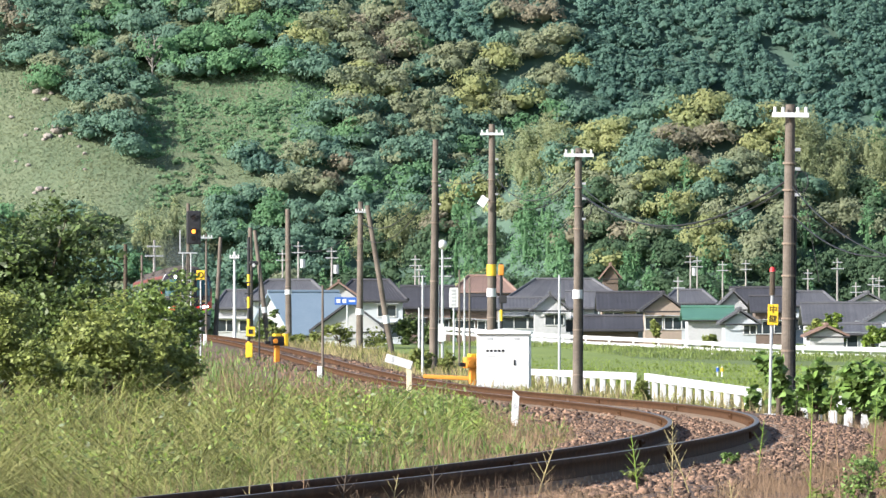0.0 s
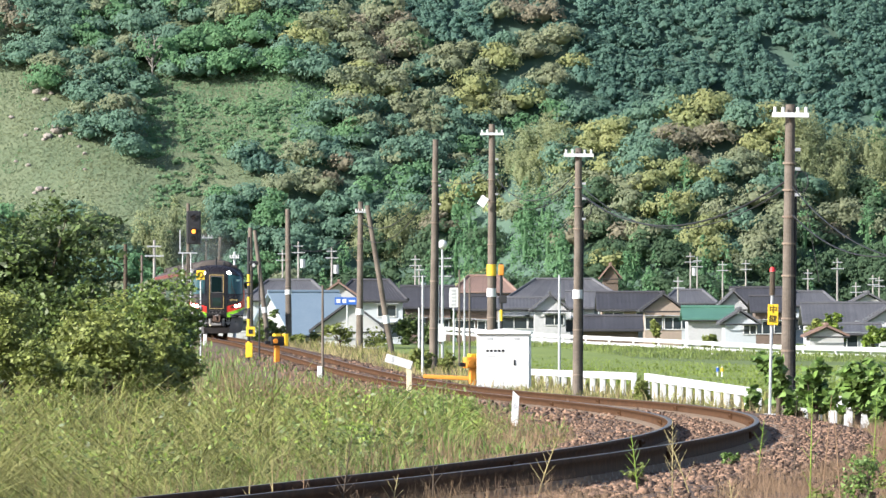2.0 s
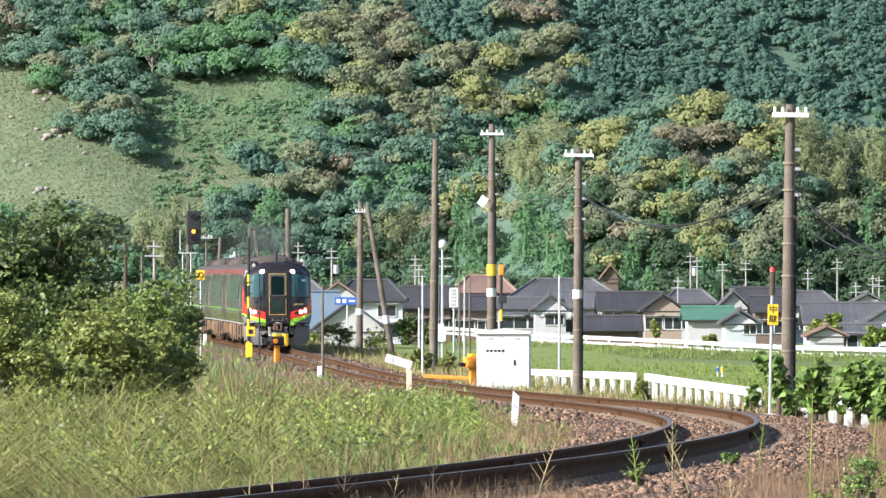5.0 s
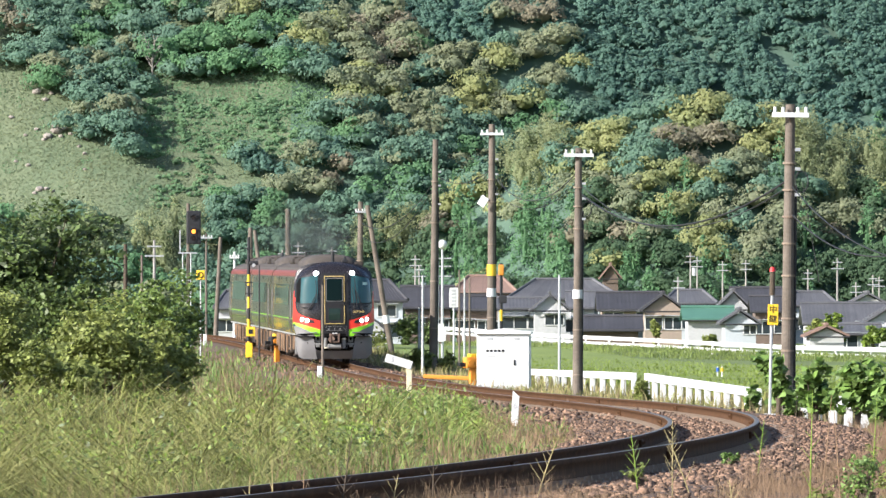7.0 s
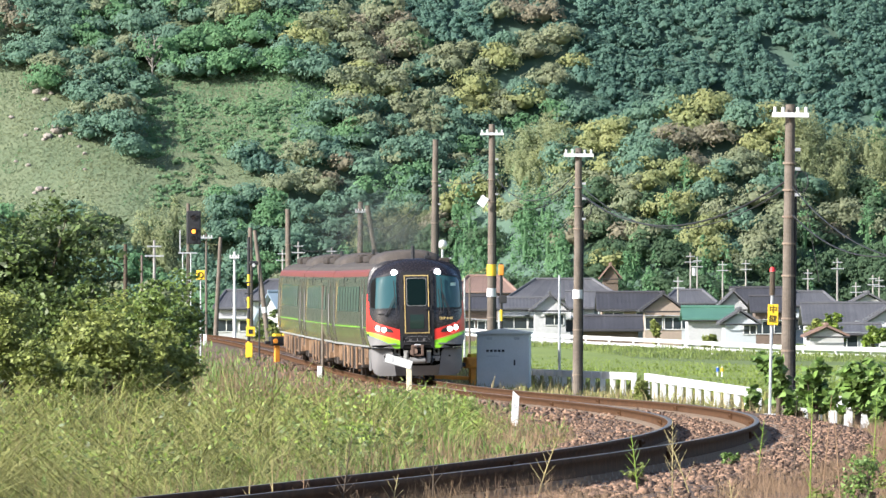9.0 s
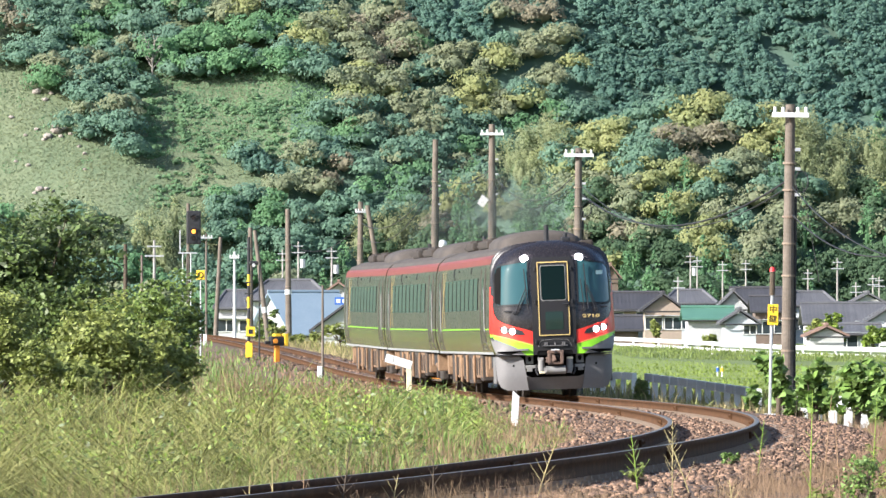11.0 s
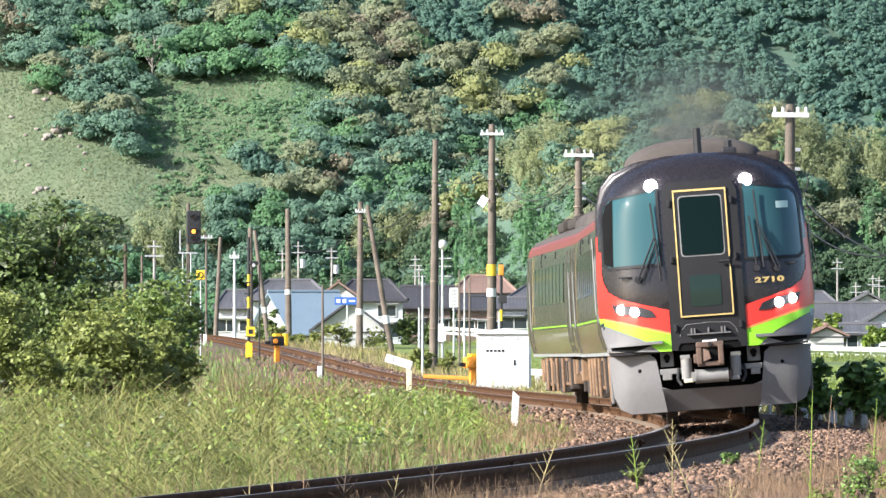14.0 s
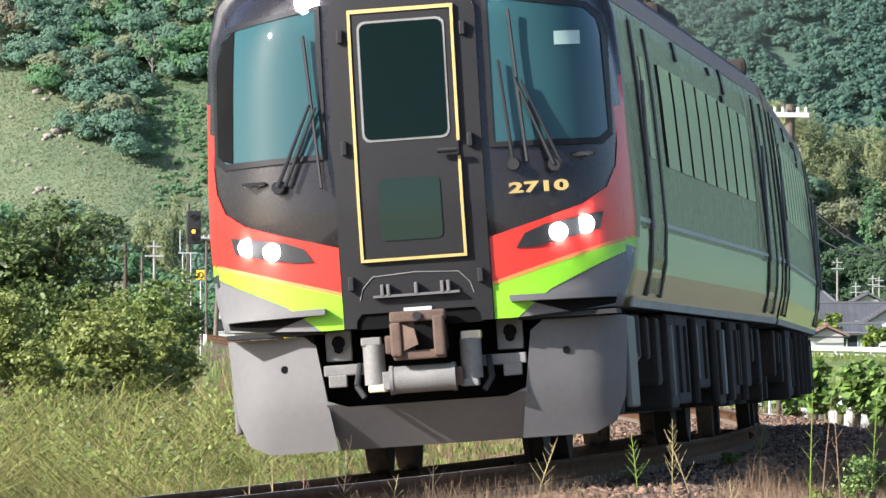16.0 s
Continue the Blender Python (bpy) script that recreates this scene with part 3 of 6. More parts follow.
def patch(poly, off, step=0.055, depth=0.015, fy=face_y):
    """A panel of that outline, lying on the nose."""
    bm = bmesh.new()
    f = bm.faces.new([bm.verts.new((x, 0, z)) for x, z in poly])
    xs, zs = [p[0] for p in poly], [p[1] for p in poly]
    for axis, lo, hi in ((0, min(xs), max(xs)), (2, min(zs), max(zs))):
        k = lo + step
        while k < hi:
            co, no = [0, 0, 0], [0, 0, 0]
            co[axis], no[axis] = k, 1
            bmesh.ops.bisect_plane(bm, geom=bm.verts[:] + bm.edges[:] + bm.faces[:], plane_co=co, plane_no=no)
            k += step
    bmesh.ops.triangulate(bm, faces=bm.faces[:])
    for v in bm.verts:
        v.co.y = fy(v.co.x, v.co.z) - off
    if depth:
        r = bmesh.ops.extrude_face_region(bm, geom=bm.faces[:])
        for v in [g for g in r["geom"] if isinstance(g, bmesh.types.BMVert)]:
            v.co.y += depth + off
    bmesh.ops.recalc_face_normals(bm, faces=bm.faces[:])
    for f in bm.faces:
        f.smooth = True
    for e in bm.edges:
        e.smooth = not (len(e.link_faces) == 2 and e.calc_face_angle(0) > 0.5)
    return bm

def rounded(x0, z0, x1, z1, r):
    """A rectangle with rounded corners."""
    out = []
    for cx, cz, a0 in ((x1 - r, z0 + r, -90), (x1 - r, z1 - r, 0), (x0 + r, z1 - r, 90), (x0 + r, z0 + r, 180)):
        out += [(cx + r * math.cos(radians(a0 + q * 30)), cz + r * math.sin(radians(a0 + q * 30))) for q in range(4)]
    return out

def mirror(poly, s):
    return [(s * x, z) for x, z in poly]

def ringed(poly, w):
    """Outline strips of width w round a convex polygon."""
    out = []
    cx, cz = sum(p[0] for p in poly) / len(poly), sum(p[1] for p in poly) / len(poly)
    inner = []
    for x, z in poly:
        d = math.hypot(x - cx, z - cz)
        inner.append((x + (cx - x) / d * w * 1.3, z + (cz - z) / d * w * 1.3))
    for i in range(len(poly)):
        j = (i + 1) % len(poly)
        out.append([poly[i], poly[j], inner[j], inner[i]])
    return out

def shell(y0, y1):
    """The plain body tube between two stations."""
    bm = bmesh.new()
    rings = []
    ys = [y0 + (y1 - y0) * i / 10 for i in range(11)]
    for y in ys:
        rings.append([bm.verts.new((x, y, z)) for x, z in RING])
    for a, b in zip(rings, rings[1:]):
        for i in range(len(RING) - 1):
            f = bm.faces.new((a[i], a[i + 1], b[i + 1], b[i]))
            zc = (RING[i][1] + RING[i + 1][1]) / 2
            f.material_index = 2 if zc > 3.2 else 0 if zc > 1.5 else 1
    bm.faces.new(rings[-1])
    bm.faces.new(rings[0][::-1])
    for a, b in zip(rings, rings[1:]):
        bm.faces.new((a[0], b[0], b[-1], a[-1]))
    bmesh.ops.recalc_face_normals(bm, faces=bm.faces[:])
    return bm

def side_x(z):
    return half_width(z)

def side_strip(s, y0, y1, z0, z1, off, n=3, depth=0.01):
    """A panel on the body's side, following its bulge."""
    bm = bmesh.new()
    a, b = [], []
    for i in range(n + 1):
        z = z0 + (z1 - z0) * i / n
        a.append(bm.verts.new((s * (side_x(z) + off), y0, z)))
        b.append(bm.verts.new((s * (side_x(z) + off), y1, z)))
    for i in range(n):
        bm.faces.new((a[i], b[i], b[i + 1], a[i + 1]))
    r = bmesh.ops.extrude_face_region(bm, geom=bm.faces[:])
    for v in [g for g in r["geom"] if isinstance(g, bmesh.types.BMVert)]:
        v.co.x -= s * (depth + off)
    bmesh.ops.recalc_face_normals(bm, faces=bm.faces[:])
    return bm

def bogie(car, y):
    for s in (-1, 1):
        bm = bx(s * 0.98, y, 0.55, 0.12, 2.6, 0.16, bevel=0.03)
        box(bm, s * 0.98, y, 0.42, 0.14, 0.7, 0.28, bevel=0.03)
        for q in (-1.05, 1.05):
            box(bm, s * 1.0, y + q, 0.44, 0.16, 0.3, 0.26, bevel=0.03)
            rod(bm, (s * 1.0, y + q, 0.55), (s * 1.0, y + q, 0.82), 0.09, 0.09)
        part("bogie_frame", bm, M_underd, car)
        part("air_spring", rd((s * 0.95, y, 0.66), (s * 0.95, y, 0.95), 0.26, 0.26, 14), M_dark, car)
        for q in (-1.05, 1.05):
            bm = rd((s * 0.49, y + q, 0.405), (s * 0.60, y + q, 0.405), 0.41, 0.41, 28)
            rod(bm, (s * 0.46, y + q, 0.405), (s * 0.49, y + q, 0.405), 0.43, 0.43, 28)
            part("wheel", bm, M_underd, car)
    for s in (-1, 1):
        for q, w, h in ((-1.62, 0.34, 0.42), (1.66, 0.40, 0.48), (0.55, 0.26, 0.3)):
            # sunlit left boxes brown, right boxes coloured dark for shade
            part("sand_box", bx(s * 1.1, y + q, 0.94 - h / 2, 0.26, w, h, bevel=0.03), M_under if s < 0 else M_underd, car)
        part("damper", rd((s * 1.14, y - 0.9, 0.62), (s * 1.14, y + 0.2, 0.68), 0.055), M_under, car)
        part("brake_beam", bx(s * 0.8, y, 0.5, 0.08, 2.9, 0.4, bevel=0.02), M_underd, car)
    part("axle", rd((-0.5, y - 1.05, 0.405), (0.5, y - 1.05, 0.405), 0.08), M_underd, car)
    part("axle", rd((-0.5, y + 1.05, 0.405), (0.5, y + 1.05, 0.405), 0.08), M_underd, car)

def rail_car(front):
    car = thing("rail_car", "dark olive diesel express car with lit charcoal cab front" if front else "dark olive diesel express trailer car with red roof stripe", "train car", group="cars of the express train")
    y0 = -9.3 if front else -10.4
    part("body", shell(y0, 10.4), [M_body, M_lower, M_roof], car)
    ff = -9.35 if front else -10.38
    for s in (-1, 1):
        part("roof_edge_stripe", side_strip(s, ff, 10.38, 3.0, 3.2, 0.004, 3), M_stripe, car, "dull red stripe under the roof")
        part("belt_line", side_strip(s, ff, 10.38, 1.54, 1.57 if s > 0 else 1.562, 0.006, 1), M_lime if s < 0 else M_galv, car, "thin bright belt line")
        part("sill_edge", side_strip(s, ff, 10.38, 0.98, 1.03, 0.012, 1), M_galv, car)
        # side windows: flush panes with dark posts between them
        wy = -5.6 if front else -6.6
        n = 8 if front else 9
        part("window_band", side_strip(s, wy - 0.1, wy + n * 1.55 + 0.1, 1.99, 2.71, 0.003, 3), M_slit, car)
        for i in range(n):
            part("window_pane", side_strip(s, wy + i * 1.55 + 0.13, wy + (i + 1) * 1.55 - 0.13, 1.985, 2.715, 0.009, 3), M_sideglass, car)
        for dy in ((-8.1, -6.6) if front else (-9.5, -8.0)), (8.1, 9.5):
            part("door_leaf", side_strip(s, dy[0] + 0.12, dy[1] - 0.12, 1.08, 2.96, 0.007, 8), M_body, car)
            part("door_window", side_strip(s, dy[0] + 0.5, dy[1] - 0.5, 2.0, 2.7, 0.013, 2), M_sideglass, car)
            for yy in dy:
                part("door_post", side_strip(s, yy - 0.10, yy + 0.10, 1.06, 2.92, 0.016, 8), M_post, car)
            part("hand_rail", rd((s * 1.43, dy[0] - 0.25, 1.5), (s * 1.42, dy[0] - 0.25, 2.5), 0.014), M_chrome, car)
        # gold crossing lines near the car's end
        for a, b in ((6.6, 7.7), (7.7, 6.6)):
            bm = bmesh.new()
            pv = []
            for i in range(9):
                z = 1.6 + i * 0.175
                y = a + (b - a) * i / 8
                pv.append((bm.verts.new((s * (side_x(z) + 0.012), y - 0.05, z)), bm.verts.new((s * (side_x(z) + 0.012), y + 0.05, z))))
            for p, q in zip(pv, pv[1:]):
                bm.faces.new((p[0], p[1], q[1], q[0]))
            part("gold_line", bm, M_gold, car)
        for yy, zz, hh in ((-3.0, 2.9, 0.14), (1.5, 2.92, 0.06), (3.4, 2.9, 0.2), (3.0, 2.75, 0.05)):
            part("side_fitting", side_strip(s, yy - 0.12, yy + 0.12, zz - hh / 2, zz + hh / 2, 0.02, 1), M_black, car)
        # boxes under the floor; right side's shade is put into a darker material
        yy = -5.0 if front else -5.2
        k = 0
        while yy < 5.2:
            w = (0.9, 1.5, 0.6, 1.9, 1.1)[k % 5]
            h = (0.60, 0.68, 0.54, 0.65, 0.57)[(k * 2 + (s > 0)) % 5]
            bm = bx(s * 1.06, yy + w / 2, 0.97 - h / 2, 0.42, w, h, bevel=0.03)
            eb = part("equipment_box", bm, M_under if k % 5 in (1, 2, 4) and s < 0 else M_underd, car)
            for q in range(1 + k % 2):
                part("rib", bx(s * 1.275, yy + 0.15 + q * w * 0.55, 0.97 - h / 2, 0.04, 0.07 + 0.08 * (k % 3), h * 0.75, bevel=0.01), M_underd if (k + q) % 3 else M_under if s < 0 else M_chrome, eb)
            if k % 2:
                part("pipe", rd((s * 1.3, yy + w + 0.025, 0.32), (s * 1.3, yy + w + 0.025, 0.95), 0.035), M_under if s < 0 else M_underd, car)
            yy += w + 0.05
            k += 1
    bm = bx(0, 0.3, 0.8, 1.9, 18.6, 0.3)
    box(bm, 0, 0, 0.5, 1.5, 9.5, 0.45)
    box(bm, 0, 0.4, 0.72, 0.8, 18.0, 0.4)
    part("underframe", bm, M_underd, car)
    for y in (-7.1, 7.1):
        bogie(car, y)
    # roof gear
    bm = bmesh.new()
    arc = [(0.95 * math.cos(math.pi * q / 12), 3.34 + 0.42 * math.sin(math.pi * q / 12) ** 0.7) for q in range(13)]
    ends = [[bm.verts.new((x * k, y, 3.34 + (z - 3.34) * k)) for x, z in arc] for y, k in ((-7.5, 0.80), (-7.35, 0.95), (-7.1, 1.0), (-3.2, 1.0), (-3.0, 0.9))]
    for a, b in zip(ends, ends[1:]):
        for i in range(12):
            bm.faces.new((a[i], a[i + 1], b[i + 1], b[i]))
    bm.faces.new(ends[0])
    bm.faces.new(ends[-1][::-1])
    bmesh.ops.recalc_face_normals(bm, faces=bm.faces[:])
    part("roof_cooler", bm, M_roof, car, "rounded dusty roof cooling unit", smooth=True)
    for yy, l_ in ((0.2, 3.4), (5.2, 2.6)):
        duct = part("roof_duct", bx(0, yy, 3.52, 1.7, l_, 0.2, bevel=0.06), M_underd, car)
        for q in range(int(l_ / 0.5)):
            part("duct_cover", bx(0.0, yy - l_ / 2 + 0.3 + q * 0.5, 3.64, 1.5, 0.32, 0.06, bevel=0.01), M_underd, duct)
    for xx in (-0.72, 0.72):
        part("roof_rail", rd((xx, -3, 3.52), (xx, 8.6, 3.52), 0.03, 0.03, 6), M_underd, car)
    part("exhaust_pipe", rd((0.05, -8.1, 3.45), (0.05, -8.1, 3.86), 0.055), M_black, car)
    bm = rd((0.45, -8.4, 3.42), (0.45, -8.4, 3.66), 0.05)
    box(bm, 0.45, -8.4, 3.52, 0.2, 0.3, 0.1, bevel=0.03)
    part("roof_horn", bm, M_black, car)
    part("roof_vent", bx(0.98, -7.6, 3.42, 0.3, 0.4, 0.16, bevel=0.05), M_underd, car)
    if not front:
        part("gangway", bx(0, -10.5, 2.05, 1.2, 0.35, 2.1, bevel=0.04), M_dark, car, "black rubber gangway bellows")
        part("coupler", bx(0, -10.6, 0.85, 0.3, 0.5, 0.3), M_rustmetal, car)
        return car
    # nose shell
    bm = bmesh.new()
    rows = []
    for r in [0.0001, 0.2, 0.4, 0.55, 0.66, 0.75, 0.81, 0.86, 0.90, 0.93, 0.955, 0.97, 0.985, 1.0]:
        rows.append([bm.verts.new((MID[0] + r * (x - MID[0]), face_y(r * x, MID[1] + r * (z - MID[1])), MID[1] + r * (z - MID[1]))) for x, z in RING])
    rows.append([bm.verts.new((x, -9.3, z)) for x, z in RING])
    for ri, (a, b) in enumerate(zip(rows, rows[1:]), 1):
        for i in range(len(RING)):
            j = (i + 1) % len(RING)
            f = bm.faces.new((a[i], a[j], b[j], b[i]))
            zc = f.calc_center_median().z
            rim = ri > 10
            if ri == 14:
                f.material_index = 4 if zc > 1.43 else 5
            elif (rim and 1.43 < zc < 2.2) or (ri > 12 and 2.2 <= zc < 2.55):
                f.material_index = 1
            elif rim and 1.36 < zc < 1.43:
                f.material_index = 2
            elif zc < 1.3 and rim:
                f.material_index = 3
    bmesh.ops.recalc_face_normals(bm, faces=bm.faces[:])
    part("nose", bm, [M_nose, M_tred, M_lime, M_grey, M_body, M_lower], car, "rounded charcoal cab nose", smooth=True)
    for s in (-1, 1):
        red = [(1.335, 2.16), (1.31, 1.90), (1.25, 1.76), (1.1, 1.66), (0.85, 1.58), (0.49, 1.48), (0.49, 1.19), (1.335, 1.43)]
        lime = [(1.335, 1.405), (0.49, 1.165), (0.49, 0.95), (0.64, 0.95), (0.86, 1.12), (1.335, 1.335)]
        part("red_panel", patch(mirror(red, s), 0.012, depth=0), M_tred, car, "bright red cheek panel")
        part("pinstripe", patch(mirror([(1.335, 1.43), (0.49, 1.19), (0.49, 1.165), (1.335, 1.405)], s), 0.016, depth=0), M_amber, car)
        part("lime_panel", patch(mirror(lime, s), 0.014, depth=0), M_lime, car, "lime green flash")
        part("grey_cheek", patch(mirror([(1.335, 1.33), (0.86, 1.12), (0.64, 0.95), (1.26, 0.985)], s), 0.010, depth=0), M_grey, car)
        # windscreen with frame, wiper
        win = [(0.53, 2.06), (1.24, 2.04), (1.305, 2.10), (1.30, 2.78), (1.26, 2.91), (1.18, 2.985), (0.53, 3.07)]
        ws = part("windscreen", patch(mirror(win, s), 0.010), M_wind, car, "tinted raked windscreen")
        for q in ringed(win, 0.035):
            part("windscreen_frame", patch(mirror(q, s), 0.018, depth=0.012), M_mask, ws)
        if s < 0:
            part("windscreen_pillar", patch(mirror([(1.17, 2.08), (1.29, 2.12), (1.28, 2.70), (1.22, 2.88), (1.12, 2.96)], s), 0.016), M_slit, ws)
        # headlamp unit
        lens = [(1.22, 1.60), (1.19, 1.49), (1.05, 1.455), (0.78, 1.40), (0.66, 1.40), (0.72, 1.49), (0.85, 1.54)]
        hl = part("headlamp", patch(mirror(lens, s), 0.024), M_black, car, "dark headlamp housing with lit lamps")
        for lx, lz in ((1.10, 1.525), (0.93, 1.485)):
            y = face_y(lx, lz) - 0.03
            part("lamp", rd((s * lx, y + 0.03, lz), (s * lx, y - 0.012, lz), 0.062, 0.055, 16), M_lamp, hl)
        y = face_y(0.61, 3.1) - 0.02
        part("top_lamp", rd((s * 0.61, y + 0.05, 3.09), (s * 0.61, y - 0.02, 3.09), 0.085, 0.075, 16), M_lamp, car, "bright upper lamp")
        ledge = part("step_ledge", patch(mirror([(0.60, 1.055), (1.27, 1.045), (1.27, 1.075), (1.22, 1.09), (0.60, 1.095)], s), 0.10, depth=0.02), M_grey, car)
        # black patch painted on for the shadow under the ledge
        part("ledge_shade", patch(mirror([(0.72, 1.05), (1.27, 1.04), (1.26, 1.0), (0.98, 0.965)], s), 0.016, depth=0), M_slit, ledge)
        # wiper and grips
        bm = bmesh.new()
        bx0, bz0 = (-0.86, 1.90) if s < 0 else (0.94, 1.92)
        tx, tz = (-0.62, 2.42) if s < 0 else (0.72, 2.5)
        f = lambda x, z: Vector((x, face_y(x, z) - 0.07, z))
        rod(bm, f(bx0, bz0), f(tx, tz), 0.014, 0.010, 6)
        rod(bm, f(bx0 + 0.05, bz0), f(tx + 0.04, tz - 0.02), 0.012, 0.009, 6)
        rod(bm, f(tx + 0.05, tz - 0.55), f(tx - 0.02, tz + 0.45), 0.012, 0.012, 6)
        rod(bm, Vector((bx0, face_y(bx0, bz0), bz0)), f(bx0, bz0), 0.05, 0.04, 10)
        part("wiper", bm, M_black, car)
        gx, gz = (-1.02, 1.93) if s < 0 else (1.12, 1.98)
        bm = bmesh.new()
        rod(bm, Vector((gx - 0.07, face_y(gx, gz) - 0.05, gz)), Vector((gx + 0.07, face_y(gx, gz) - 0.05, gz)), 0.014, 0.014, 6)
        for q in (-0.07, 0.07):
            rod(bm, Vector((gx + q, face_y(gx, gz) + 0.01, gz)), Vector((gx + q, face_y(gx, gz) - 0.05, gz)), 0.012, 0.012, 6)
        part("grip", bm, M_black, car)
    part("paper_notice", patch([(0.98, 2.70), (1.14, 2.70), (1.14, 2.79), (0.98, 2.79)], 0.014, depth=0), M_paper, car, "pale paper notice in the windscreen")
    part("second_wiper", rod(rd(Vector((0.68, face_y(0.68, 1.95) - 0.05, 1.94)), Vector((0.62, face_y(0.62, 2.6) - 0.05, 2.62)), 0.012, 0.01, 6), Vector((0.68, face_y(0.68, 1.95) + 0.02, 1.94)), Vector((0.68, face_y(0.68, 1.95) - 0.06, 1.94)), 0.045, 0.04), M_black, car)
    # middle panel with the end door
    # flat black patch gives the coupler opening its shade
    part("opening_shade", patch([(-0.42, 0.94), (0.42, 0.94), (0.42, 1.06), (-0.42, 1.06)], 0.008, depth=0), M_slit, car)
    part("door_surround", patch([(-0.485, 0.95), (-0.405, 0.95), (-0.40, 1.0), (-0.365, 1.04), (0.365, 1.04), (0.40, 1.0), (0.405, 0.95), (0.485, 0.95), (0.485, 2.98), (0.42, 3.12), (-0.42, 3.12), (-0.485, 2.98)], 0.03), M_mask, car, "matt charcoal surround of the end door")
    door = part("end_door", patch([(-0.335, 1.38), (0.335, 1.38), (0.335, 3.0), (-0.335, 3.0)], 0.05), M_mask, car, "end door with gold outline")
    for q in ([(-0.345, 1.37), (0.345, 1.37), (0.345, 1.389), (-0.345, 1.389)], [(-0.345, 2.99), (0.345, 2.99), (0.345, 3.015), (-0.345, 3.015)],
              [(-0.345, 1.37), (-0.326, 1.37), (-0.326, 3.01), (-0.345, 3.01)], [(0.326, 1.37), (0.345, 1.37), (0.345, 2.02), (0.326, 2.02)], [(0.326, 2.12), (0.345, 2.12), (0.345, 3.01), (0.326, 3.01)]):
        part("gold_trim", patch(q, 0.062), M_gold, door)
    part("window_seal", patch(rounded(-0.285, 2.145, 0.285, 2.935, 0.05), 0.056), M_chrome, door)
    part("door_window", patch(rounded(-0.27, 2.16, 0.27, 2.92, 0.045), 0.060), M_doorglass, door)
    part("door_hatch", patch(rounded(-0.2, 1.50, 0.2, 1.90, 0.035), 0.056), M_hatch, door, "dark glazed lower panel")
    part("door_handle", rd((0.2, -10.47, 2.06), (0.33, -10.47, 2.06), 0.018, 0.018, 8), M_black, door)
    for xx, zz in ((-0.4, 2.85), (0.4, 2.85), (-0.41, 2.12), (0.41, 2.12), (-0.42, 1.24), (0.42, 1.24)):
        part("hinge", bx(xx, face_y(xx, zz) - 0.05, zz, 0.035, 0.05, 0.09, bevel=0.006), M_black, car)
    bm = bx(0, face_y(0, 1.16) - 0.05, 1.145, 0.56, 0.06, 0.016)
    for xx in (-0.22, -0.18, 0.0, 0.17, 0.21):
        box(bm, xx, face_y(0, 1.2) - 0.06, 1.185, 0.022, 0.05, 0.075, bevel=0.006)
    part("hook_bar", bm, M_grey, car)
    # faint pale outline pressed round the hooks
    bm = bmesh.new()
    pts = [(-0.37, 1.13), (-0.35, 1.20), (-0.28, 1.275), (0.0, 1.29), (0.28, 1.275), (0.35, 1.20), (0.37, 1.13)]
    for p, q in zip(pts, pts[1:]):
        rod(bm, (p[0], face_y(*p) - 0.034, p[1]), (q[0], face_y(*q) - 0.034, q[1]), 0.0035, 0.0035, 6)
    part("pressed_edge", bm, M_chrome, car)
    # coupler pit, its shade painted by a black backing; skirt in three flat plates
    part("pit_shade", bx(0, -9.78, 0.62, 1.5, 0.1, 0.72), M_slit, car)
    plough = lambda x, z: -10.24 + 0.75 * max(0.0, 0.47 - z)
    part("skirt", patch([(-0.66, 0.50), (-0.52, 0.45), (0.52, 0.45), (0.66, 0.50), (0.60, 0.17), (-0.60, 0.17)], 0.0, depth=0.04, step=0.3, fy=plough), M_grey, car, "grey plough plate below the coupler")
    for s in (-1, 1):
        wing = lambda x, z: -10.25 + 0.27 * max(0.0, abs(x) - 0.6) + 4.0 * max(0.0, abs(x) - 1.1) ** 2 + 0.22 * max(0.0, 0.47 - z)
        w = part("skirt_wing", patch(mirror([(1.31, 0.925), (0.78, 0.925), (0.70, 0.86), (0.60, 0.17), (1.06, 0.17), (1.20, 0.24), (1.27, 0.40)], s), 0.0, depth=0.04, step=0.12, fy=wing), M_grey, car, "grey angled skirt plate")
        # black disc drawn for the dark inside of the hole
        part("jack_hole", rd((s * 0.92, wing(0.92, 0.72) + 0.01, 0.72), (s * 0.92, wing(0.92, 0.72) - 0.006, 0.72), 0.025, 0.025, 14), M_slit, w)
        part("skirt_side", bx(s * 1.285, -9.45, 0.62, 0.04, 0.78, 0.60, bevel=0.015), M_grey, car)
        part("ledge_under", bx(s * 0.95, -10.03, 0.95, 0.64, 0.5, 0.03), M_dark, car)
        br = part("bracket", bx(s * 0.56, -10.12, 0.85, 0.17, 0.06, 0.20, bevel=0.012), M_chrome, car, "grey bracket plate with dark socket")
        part("socket", rod(rd((s * 0.56, -10.14, 0.87), (s * 0.56, -10.19, 0.87), 0.045, 0.04, 18), (s * 0.56, -10.15, 0.83), (s * 0.56, -10.18, 0.83), 0.03, 0.03, 14), M_slit, br)
        part("hose_bar", box(bx(s * 0.48, -10.2, 0.69, 0.36, 0.06, 0.07, bevel=0.01), s * 0.57, -10.22, 0.62, 0.12, 0.05, 0.08, bevel=0.01), M_chrome, car)
        jc = part("jumper_cylinder", rd((s * 0.315, -10.34, 0.58), (s * 0.315, -10.34, 0.84), 0.07, 0.07, 32), M_chrome, car)
